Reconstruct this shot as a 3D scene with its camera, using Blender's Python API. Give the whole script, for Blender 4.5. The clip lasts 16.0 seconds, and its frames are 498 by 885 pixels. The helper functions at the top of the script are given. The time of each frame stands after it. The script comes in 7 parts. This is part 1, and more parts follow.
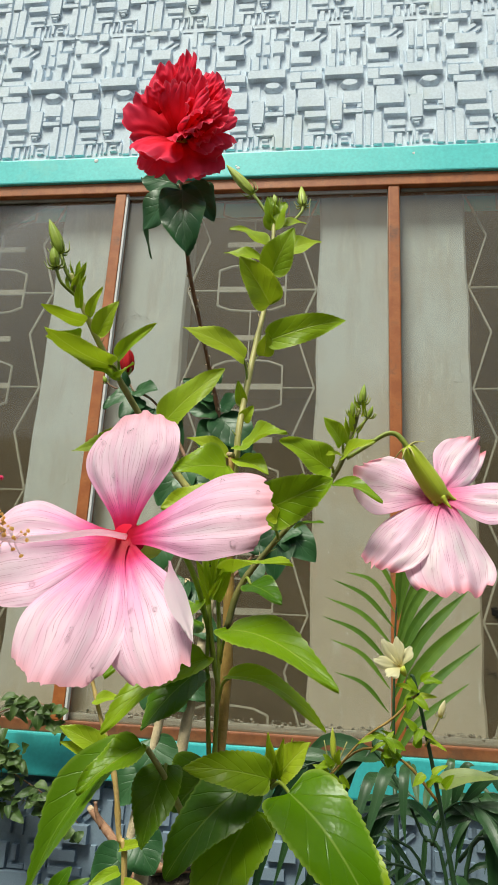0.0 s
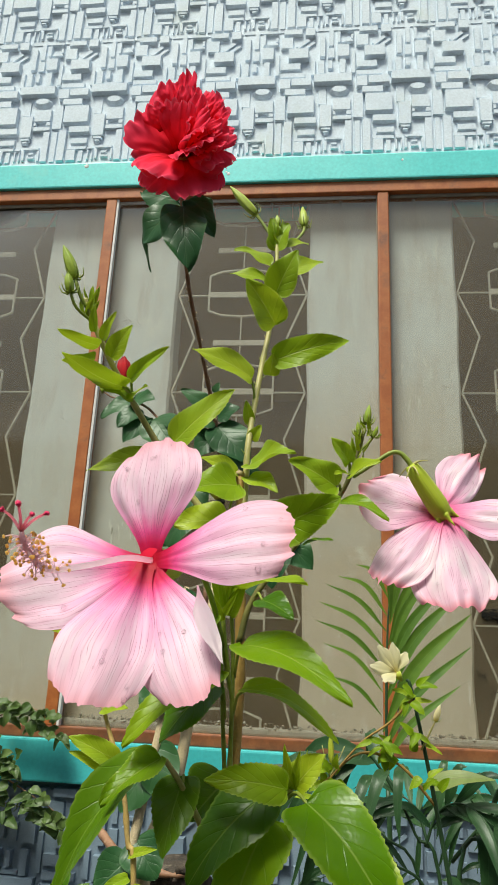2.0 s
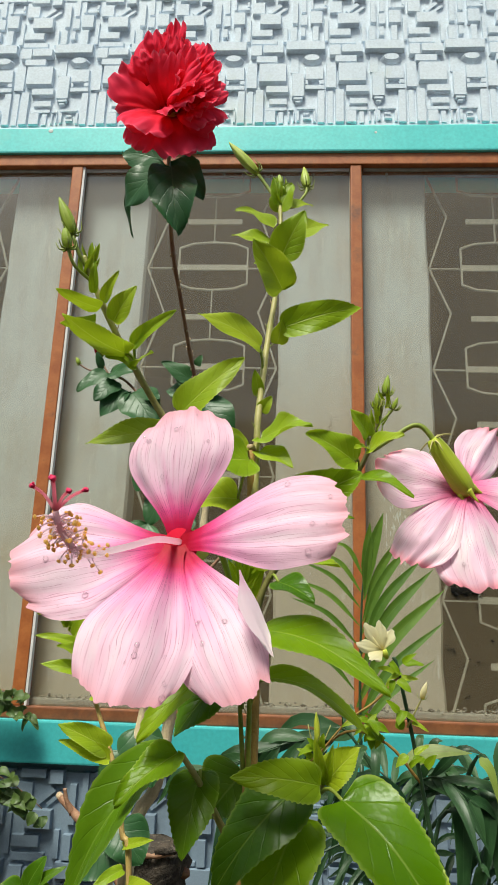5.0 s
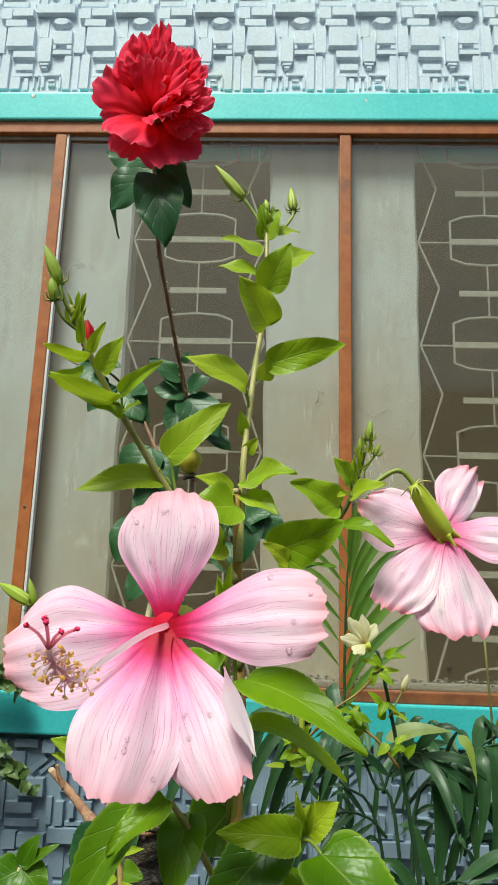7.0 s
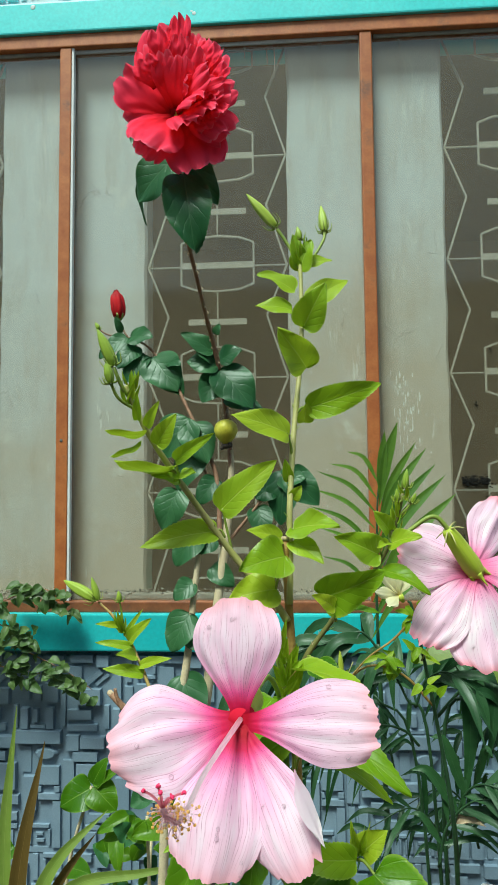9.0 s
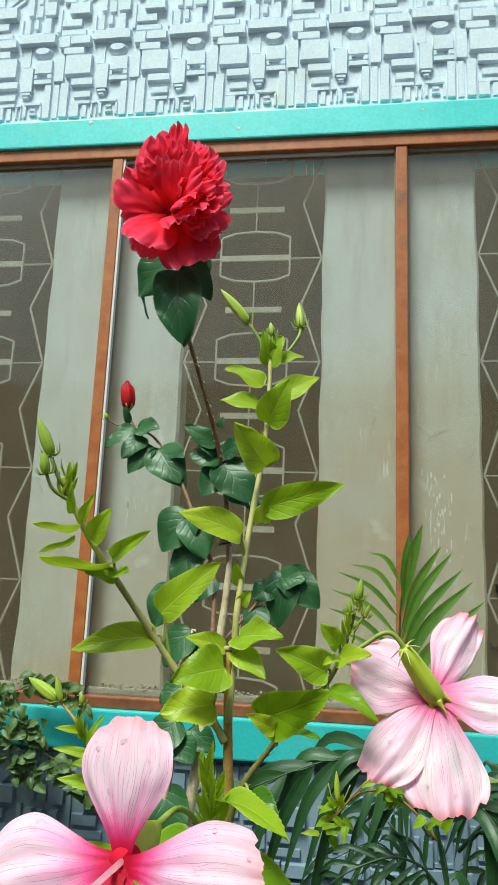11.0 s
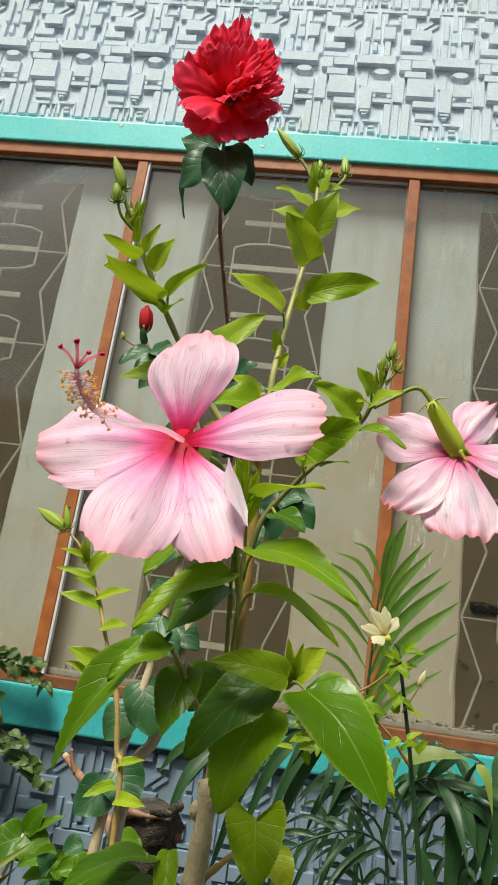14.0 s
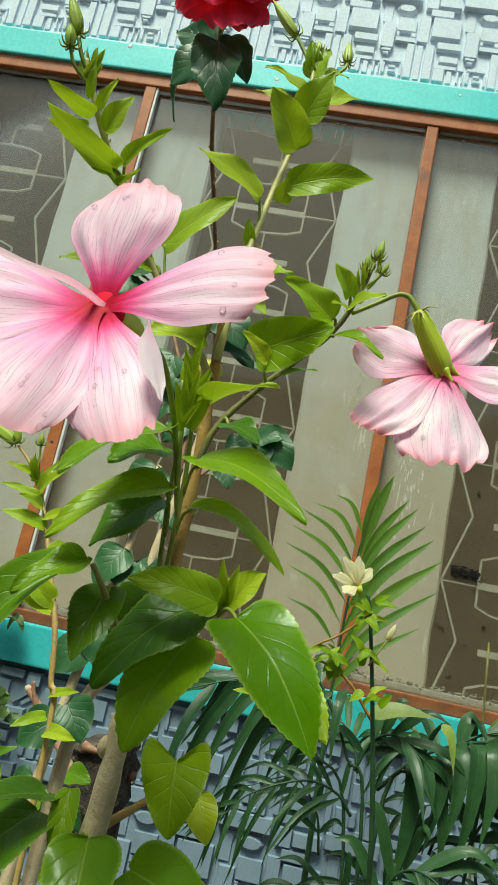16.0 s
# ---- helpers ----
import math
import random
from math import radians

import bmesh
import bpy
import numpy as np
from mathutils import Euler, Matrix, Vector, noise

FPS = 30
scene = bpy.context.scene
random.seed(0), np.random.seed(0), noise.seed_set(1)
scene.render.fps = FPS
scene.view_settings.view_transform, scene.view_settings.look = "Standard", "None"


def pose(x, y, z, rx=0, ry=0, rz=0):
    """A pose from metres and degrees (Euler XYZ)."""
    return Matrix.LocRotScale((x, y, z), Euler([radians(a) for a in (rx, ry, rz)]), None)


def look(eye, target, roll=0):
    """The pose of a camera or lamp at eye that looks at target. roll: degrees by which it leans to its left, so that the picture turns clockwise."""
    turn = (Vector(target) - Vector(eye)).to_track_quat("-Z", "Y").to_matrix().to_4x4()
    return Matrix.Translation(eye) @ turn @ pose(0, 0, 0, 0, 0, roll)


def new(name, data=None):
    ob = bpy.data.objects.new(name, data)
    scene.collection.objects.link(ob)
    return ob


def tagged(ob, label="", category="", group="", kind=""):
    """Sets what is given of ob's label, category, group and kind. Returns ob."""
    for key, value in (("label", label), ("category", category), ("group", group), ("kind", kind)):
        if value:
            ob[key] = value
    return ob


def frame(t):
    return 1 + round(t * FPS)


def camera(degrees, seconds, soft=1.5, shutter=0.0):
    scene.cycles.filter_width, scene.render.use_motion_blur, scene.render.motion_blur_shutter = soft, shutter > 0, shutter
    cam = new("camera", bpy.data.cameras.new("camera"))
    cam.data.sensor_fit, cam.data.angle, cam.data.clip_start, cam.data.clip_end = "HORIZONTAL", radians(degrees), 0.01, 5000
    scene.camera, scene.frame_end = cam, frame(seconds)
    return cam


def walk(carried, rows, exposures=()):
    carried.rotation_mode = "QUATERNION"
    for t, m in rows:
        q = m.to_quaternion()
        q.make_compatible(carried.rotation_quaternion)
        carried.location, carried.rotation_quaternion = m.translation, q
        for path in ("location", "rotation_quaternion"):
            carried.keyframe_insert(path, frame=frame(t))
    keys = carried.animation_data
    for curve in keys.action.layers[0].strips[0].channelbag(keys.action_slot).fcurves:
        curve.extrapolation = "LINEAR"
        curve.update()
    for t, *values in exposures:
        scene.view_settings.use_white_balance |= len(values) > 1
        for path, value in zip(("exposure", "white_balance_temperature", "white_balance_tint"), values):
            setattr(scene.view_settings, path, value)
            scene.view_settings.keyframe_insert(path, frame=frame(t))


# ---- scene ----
cam = camera(38.3, 16.0, soft=0.6)
cam.data.dof.use_dof = True
cam.data.dof.focus_distance = 0.50
cam.data.dof.aperture_fstop = 130.0
EXPOSURE = 0.37
PATH = [
    (0, (0.2777, 0.5926, 1.3147), (0.0225, 2.4837, 1.9145), 3.15),
    (0.5, (0.288, 0.5898, 1.319), (-0.0098, 2.4675, 1.9383), 2.9),
    (1, (0.289, 0.5904, 1.3187), (0.0104, 2.4738, 1.9296), 2.95),
    (1.5, (0.2717, 0.5836, 1.3197), (0.0391, 2.4755, 1.9247), 2.75),
    (2, (0.266, 0.5745, 1.3202), (0.0453, 2.4678, 1.925), 2.65),
    (2.5, (0.2587, 0.5699, 1.3209), (0.0799, 2.4734, 1.908), 2.35),
    (3, (0.2465, 0.5795, 1.3182), (0.1049, 2.4932, 1.8839), 2.1),
    (3.5, (0.2413, 0.5915, 1.3106), (0.1105, 2.509, 1.8616), 2.0),
    (4, (0.2351, 0.5997, 1.3093), (0.1141, 2.5182, 1.8629), 2.3),
    (4.5, (0.234, 0.6027, 1.3141), (0.1132, 2.5213, 1.8646), 2.1),
    (7, (0.235, 0.579, 1.371), (0.156, 2.528, 1.812), 1.7),
    (7.5, (0.225, 0.589, 1.378), (0.147, 2.565, 1.68), 2.3),
    (8, (0.226, 0.574, 1.408), (0.121, 2.56, 1.62), 1.2),
    (8.5, (0.23, 0.546, 1.443), (0.065, 2.536, 1.552), -1.0),
    (9, (0.223, 0.528, 1.465), (0.077, 2.517, 1.615), -0.5),
    (9.5, (0.244, 0.535, 1.483), (0.025, 2.5, 1.787), -1.0),
    (12, (0.285, 0.569, 1.431), (0.083, 2.514, 1.849), 5.5),
    (12.5, (0.276, 0.574, 1.393), (0.142, 2.519, 1.838), 6.8),
    (13, (0.262, 0.568, 1.349), (0.017, 2.491, 1.842), 7.3),
    (13.5, (0.256, 0.575, 1.307), (0.023, 2.49, 1.833), 7.3),
    (14, (0.257, 0.573, 1.277), (0.031, 2.478, 1.841), 8.3),
    (14.5, (0.268, 0.571, 1.262), (0.036, 2.471, 1.842), 8.0),
    (15, (0.277, 0.575, 1.266), (0.093, 2.479, 1.849), 8.7),
    (15.5, (0.277, 0.596, 1.264), (0.132, 2.528, 1.758), 10.4),
    (16, (0.278, 0.635, 1.269), (0.08, 2.574, 1.717), 12.1),
]
walk(cam, [(t, look(eye, target, roll)) for t, eye, target, roll in PATH], [
    (0.0, EXPOSURE - 0.05, 6700, -1), (4.5, EXPOSURE - 0.03, 6700, 1), (7.0, EXPOSURE, 6430, -5), (8.5, EXPOSURE - 0.08, 5850, -14), (9.5, EXPOSURE + 0.12, 5850, -14), (9.7, EXPOSURE + 0.12, 5850, -14),
    (12.0, EXPOSURE + 0.07, 6380, -7), (12.5, EXPOSURE, 6330, -11), (13.0, EXPOSURE, 6480, -8), (14.5, EXPOSURE - 0.05, 6820, 1), (15.2, EXPOSURE, 6800, -4), (16.0, EXPOSURE, 6620, -12)])

# ---- world, sun, exposure ----
world = bpy.data.worlds.new("sky")
scene.world = world
world.use_nodes = True
SUN_ELEVATION, SUN_AZIMUTH = 60.0, 204.0
sky = world.node_tree.nodes.new("ShaderNodeTexSky")
sky.sky_type = "NISHITA"
sky.sun_disc = False
sky.sun_elevation, sky.sun_rotation = radians(SUN_ELEVATION), radians(SUN_AZIMUTH)
sky.air_density, sky.dust_density, sky.ozone_density = 1.0, 3.5, 1.0
background = world.node_tree.nodes["Background"]
background.inputs["Strength"].default_value = 0.079
world.node_tree.links.new(sky.outputs["Color"], background.inputs["Color"])
sun = new("sun", bpy.data.lights.new("sun", "SUN"))
sun.data.energy, sun.data.angle, sun.data.color = 3.35, radians(20), (1.0, 0.97, 0.90)
away = Vector((math.sin(radians(SUN_AZIMUTH)) * math.cos(radians(SUN_ELEVATION)), math.cos(radians(SUN_AZIMUTH)) * math.cos(radians(SUN_ELEVATION)), math.sin(radians(SUN_ELEVATION))))
sun.matrix_world = look(away * 20, (0, 0, 0))

# ---- materials ----
def material(name):
    m = bpy.data.materials.new(name)
    m.use_nodes = True
    t = m.node_tree
    return m, t.nodes, t.links, t.nodes["Principled BSDF"]


def math_node(nodes, links, op, a, b=None, c=None):
    n = nodes.new("ShaderNodeMath")
    n.operation = op
    for i, v in enumerate((a, b, c)):
        if v is None:
            continue
        if isinstance(v, (int, float)):
            n.inputs[i].default_value = v
        else:
            links.new(v, n.inputs[i])
    return n.outputs[0]


def mix_color(nodes, links, fac, a, b, mode="MIX"):
    n = nodes.new("ShaderNodeMix")
    n.data_type, n.blend_type = "RGBA", mode
    for socket, v in ((n.inputs["Factor"], fac), (n.inputs["A"], a), (n.inputs["B"], b)):
        if isinstance(v, (int, float)):
            socket.default_value = v
        elif isinstance(v, tuple):
            socket.default_value = (*v, 1)
        else:
            links.new(v, socket)
    return n.outputs["Result"]


def noise_tex(nodes, links, vector, scale, detail=3.0, rough=0.55):
    n = nodes.new("ShaderNodeTexNoise")
    n.inputs["Scale"].default_value, n.inputs["Detail"].default_value, n.inputs["Roughness"].default_value = scale, detail, rough
    links.new(vector, n.inputs["Vector"])
    return n.outputs["Fac"]


def ramp(nodes, links, fac, stops):
    n = nodes.new("ShaderNodeValToRGB")
    e = n.color_ramp.elements
    while len(e) < len(stops):
        e.new(0.5)
    for el, (p, c) in zip(e, stops):
        el.position, el.color = p, ((c, c, c, 1) if isinstance(c, (int, float)) else (*c, 1))
    links.new(fac, n.inputs["Fac"])
    return n.outputs["Color"]


def bump(nodes, links, height, strength, distance, bsdf):
    n = nodes.new("ShaderNodeBump")
    n.inputs["Strength"].default_value, n.inputs["Distance"].default_value = strength, distance
    links.new(height, n.inputs["Height"])
    links.new(n.outputs["Normal"], bsdf.inputs["Normal"])
    return n.outputs["Normal"]


def surface(name, color, other, scale, rough=0.7, relief=0.3, distance=0.002, fine=180.0, metal=0.0, stain=None, stain_scale=3.0):
    """Paint, plaster, wood or bark: two colours by a noise of its size, fine grain, and stains."""
    m, nodes, links, bsdf = material(name)
    pos = nodes.new("ShaderNodeNewGeometry").outputs["Position"]
    big = noise_tex(nodes, links, pos, scale, 5.0)
    col = mix_color(nodes, links, ramp(nodes, links, big, [(0.35, 0.0), (0.65, 1.0)]), color, other)
    small = noise_tex(nodes, links, pos, fine, 3.0)
    col = mix_color(nodes, links, 0.22, col, ramp(nodes, links, small, [(0.3, 0.35), (0.7, 1.0)]), "MULTIPLY")
    if stain:
        spots = noise_tex(nodes, links, pos, stain_scale, 8.0, 0.7)
        col = mix_color(nodes, links, ramp(nodes, links, spots, [(0.56, 0.0), (0.7, 0.85)]), col, stain)
    links.new(col, bsdf.inputs["Base Color"])
    bsdf.inputs["Roughness"].default_value, bsdf.inputs["Metallic"].default_value = rough, metal
    both = math_node(nodes, links, "ADD", big, math_node(nodes, links, "MULTIPLY", small, 0.6))
    bump(nodes, links, both, relief, distance, bsdf)
    return m


def two_sided(nodes, links, bsdf, color, normal, share):
    """Lets part of the light shine through a leaf or a petal."""
    thin = nodes.new("ShaderNodeBsdfTranslucent")
    links.new(color, thin.inputs["Color"])
    links.new(normal, thin.inputs["Normal"])
    mixed = nodes.new("ShaderNodeMixShader")
    mixed.inputs["Fac"].default_value = share
    links.new(bsdf.outputs[0], mixed.inputs[1])
    links.new(thin.outputs[0], mixed.inputs[2])
    links.new(mixed.outputs[0], nodes["Material Output"].inputs["Surface"])


def leaf_material(name, color, other, vein, rough=0.42, share=0.3, veins=8.0, parallel=False, show=0.22, gloss=0.4, puff=0.10):
    m, nodes, links, bsdf = material(name)
    uv = nodes.new("ShaderNodeUVMap").outputs["UV"]
    sep = nodes.new("ShaderNodeSeparateXYZ")
    links.new(uv, sep.inputs[0])
    across = math_node(nodes, links, "MULTIPLY", math_node(nodes, links, "ABSOLUTE", math_node(nodes, links, "SUBTRACT", sep.outputs[0], 0.5)), 2.0)
    pos = nodes.new("ShaderNodeTexCoord").outputs["Object"]
    if parallel:
        side = math_node(nodes, links, "PINGPONG", math_node(nodes, links, "MULTIPLY", across, 5.0), 0.5)
        lines = ramp(nodes, links, side, [(0.0, 0.6), (0.12, 0.0)])
        quilt = lines
    else:
        bent = math_node(nodes, links, "SUBTRACT", math_node(nodes, links, "MULTIPLY", sep.outputs[1], veins), math_node(nodes, links, "MULTIPLY", math_node(nodes, links, "POWER", across, 0.8), 2.1))
        wob = math_node(nodes, links, "ADD", bent, math_node(nodes, links, "MULTIPLY", noise_tex(nodes, links, pos, 90.0), 0.4))
        side = math_node(nodes, links, "PINGPONG", wob, 0.5)
        lines = ramp(nodes, links, side, [(0.0, 0.75), (0.055, 0.0)])
        quilt = ramp(nodes, links, side, [(0.0, 0.0), (0.3, 1.0)])
    mid = ramp(nodes, links, across, [(0.012, 1.0), (0.045, 0.0)])
    net = math_node(nodes, links, "MAXIMUM", lines, mid)
    rnd = nodes.new("ShaderNodeObjectInfo").outputs["Random"]
    patch = noise_tex(nodes, links, pos, 45.0, 4.0)
    shade = math_node(nodes, links, "ADD", math_node(nodes, links, "MULTIPLY", rnd, 0.55), math_node(nodes, links, "MULTIPLY", patch, 0.6))
    col = mix_color(nodes, links, ramp(nodes, links, shade, [(0.25, 0.0), (0.85, 1.0)]), color, other)
    col = mix_color(nodes, links, math_node(nodes, links, "MULTIPLY", lines, show), col, vein)
    col = mix_color(nodes, links, math_node(nodes, links, "MULTIPLY", mid, 0.5), col, vein)
    # Paler rim: light glowing through the thin edge, painted in
    edge = ramp(nodes, links, across, [(0.88, 0.0), (1.0, 0.6)])
    col = mix_color(nodes, links, edge, col, vein)
    links.new(col, bsdf.inputs["Base Color"])
    bsdf.inputs["Roughness"].default_value = rough
    bsdf.inputs["Specular IOR Level"].default_value = gloss
    cells = nodes.new("ShaderNodeTexVoronoi")
    cells.inputs["Scale"].default_value = 420.0
    links.new(pos, cells.inputs["Vector"])
    height = math_node(nodes, links, "SUBTRACT", math_node(nodes, links, "MULTIPLY", cells.outputs["Distance"], 0.12), math_node(nodes, links, "MULTIPLY", net, 0.3))
    height = math_node(nodes, links, "ADD", height, math_node(nodes, links, "MULTIPLY", quilt, 0.0 if parallel else puff))
    normal = bump(nodes, links, height, 0.45, 0.0014, bsdf)
    two_sided(nodes, links, bsdf, mix_color(nodes, links, 0.5, col, tuple(min(1.0, v * 1.7) for v in other)), normal, share)
    return m


def petal_material(name, stops, streak, streak_strength, share=0.35, rough=0.5, fibre=11.0, relief=0.35, edge=(0.51, 0.64), sheen=0.15, veins=0.0, pale=(1.0, 0.95, 0.97), pale_share=0.0, gloss=0.25, fibre_share=1.0, silk_width=0.55):
    """A petal: colours from its base to its rim, fine fibres along it, and forked veins that run out towards the rim."""
    m, nodes, links, bsdf = material(name)
    uv = nodes.new("ShaderNodeUVMap").outputs["UV"]
    sep = nodes.new("ShaderNodeSeparateXYZ")
    links.new(uv, sep.inputs[0])
    pos = nodes.new("ShaderNodeTexCoord").outputs["Object"]
    soft = math_node(nodes, links, "MULTIPLY", math_node(nodes, links, "SUBTRACT", noise_tex(nodes, links, pos, 60.0), 0.5), 0.16)
    col = ramp(nodes, links, math_node(nodes, links, "ADD", sep.outputs[1], soft), stops)
    seed = nodes.new("ShaderNodeObjectInfo").outputs["Random"]
    shift = nodes.new("ShaderNodeCombineXYZ")
    links.new(math_node(nodes, links, "MULTIPLY", seed, 40.0), shift.inputs[2])

    def fan_noise(across, along, detail, rough_):
        fan = nodes.new("ShaderNodeMapping")
        fan.inputs["Scale"].default_value = (across, along, 1.0)
        links.new(uv, fan.inputs["Vector"])
        add = nodes.new("ShaderNodeVectorMath")
        links.new(fan.outputs[0], add.inputs[0])
        links.new(shift.outputs[0], add.inputs[1])
        return noise_tex(nodes, links, add.outputs[0], 2.2, detail, rough_)

    fibres = fan_noise(fibre, 0.4, 6.0, 0.65)
    fade = ramp(nodes, links, sep.outputs[1], [(0.0, 1.0), (0.5, 0.8), (0.9, 0.15)])
    if pale_share:
        silk = fan_noise(fibre * silk_width, 0.55, 3.0, 0.55)
        light = math_node(nodes, links, "MULTIPLY", ramp(nodes, links, silk, [(0.46, 0.0), (0.62, 1.0)]), ramp(nodes, links, sep.outputs[1], [(0.2, 0.0), (0.45, pale_share), (0.8, pale_share), (0.97, 0.0)]))
        col = mix_color(nodes, links, light, col, pale)
    narrow = ramp(nodes, links, fibres, [(edge[0], 0.0), (edge[1], 1.0)])
    col = mix_color(nodes, links, math_node(nodes, links, "MULTIPLY", math_node(nodes, links, "MULTIPLY", narrow, fade), streak_strength * fibre_share), col, streak)
    height = math_node(nodes, links, "MULTIPLY", fibres, 0.1)
    if veins:
        wander = fan_noise(2.2, 0.9, 2.0, 0.5)
        lines = None
        for count, bend, reach in ((veins, 0.10, 0.85), (veins * 1.9, 0.16, 1.0)):
            way = math_node(nodes, links, "MULTIPLY", math_node(nodes, links, "ADD", sep.outputs[0], math_node(nodes, links, "MULTIPLY", math_node(nodes, links, "SUBTRACT", wander, 0.5), bend)), count)
            thin = ramp(nodes, links, math_node(nodes, links, "PINGPONG", way, 0.5), [(0.0, 1.0), (0.075, 0.0)])
            gaps = ramp(nodes, links, fan_noise(count * 0.45, 1.6 * reach, 2.0, 0.5), [(0.42, 0.0), (0.58, reach)])
            thin = math_node(nodes, links, "MULTIPLY", thin, gaps)
            lines = thin if lines is None else math_node(nodes, links, "MAXIMUM", lines, thin)
        lines = math_node(nodes, links, "MULTIPLY", lines, ramp(nodes, links, sep.outputs[1], [(0.04, 0.0), (0.16, 1.0), (0.7, 0.65), (1.0, 0.15)]))
        col = mix_color(nodes, links, math_node(nodes, links, "MULTIPLY", lines, streak_strength), col, streak)
        height = math_node(nodes, links, "SUBTRACT", math_node(nodes, links, "MULTIPLY", fibres, 0.10), math_node(nodes, links, "MULTIPLY", lines, 0.30))
    links.new(col, bsdf.inputs["Base Color"])
    bsdf.inputs["Roughness"].default_value = rough
    bsdf.inputs["Specular IOR Level"].default_value = gloss
    bsdf.inputs["Sheen Weight"].default_value = sheen
    crepe = noise_tex(nodes, links, pos, 220.0, 3.0)
    height = math_node(nodes, links, "ADD", height, math_node(nodes, links, "MULTIPLY", crepe, 0.55))
    normal = bump(nodes, links, height, relief, 0.0016, bsdf)
    two_sided(nodes, links, bsdf, col, normal, share)
    return m


RELIEF_PAINT = surface("pale_relief_paint", (0.70, 0.79, 0.88), (0.76, 0.84, 0.92), 5.0, 0.75, 0.15, 0.001, 120.0, stain=(0.60, 0.66, 0.64), stain_scale=2.4)
# Pale relief paint again, with the lower wall's bluish shade put into it
LOWER_SHADED = surface("shaded_relief_paint", (0.19, 0.26, 0.335), (0.24, 0.315, 0.395), 5.0, 0.7, 0.25, 0.001, 260.0, stain=(0.14, 0.17, 0.20), stain_scale=2.6)
TURQUOISE = surface("turquoise_gloss_paint", (0.13, 0.70, 0.68), (0.17, 0.76, 0.73), 4.0, 0.38, 0.2, 0.0015, 90.0, stain=(0.20, 0.66, 0.60), stain_scale=5.0)
# Ledge: a darker turquoise than the lintel band
TURQUOISE_LEDGE = surface("darker_turquoise_paint", (0.060, 0.47, 0.49), (0.085, 0.54, 0.55), 4.0, 0.36, 0.2, 0.0015, 90.0, stain=(0.10, 0.44, 0.42), stain_scale=5.0)
FRAME_WOOD = surface("brown_painted_wood", (0.36, 0.098, 0.022), (0.48, 0.155, 0.040), 22.0, 0.5, 0.35, 0.0012, 150.0, stain=(0.16, 0.06, 0.03), stain_scale=11.0)
# Bottom frame: a darker brown than the rest of the frame
FRAME_DARKER = surface("darker_brown_painted_wood", (0.17, 0.052, 0.018), (0.28, 0.09, 0.03), 22.0, 0.55, 0.4, 0.0012, 150.0, stain=(0.10, 0.05, 0.03), stain_scale=14.0)
WHITE_BEAD = surface("white_bead_paint", (0.76, 0.75, 0.73), (0.82, 0.81, 0.79), 20.0, 0.6, 0.2, 0.001)
PALE_TRIM = surface("pale_putty", (0.30, 0.27, 0.22), (0.40, 0.37, 0.31), 20.0, 0.8, 0.4, 0.001)


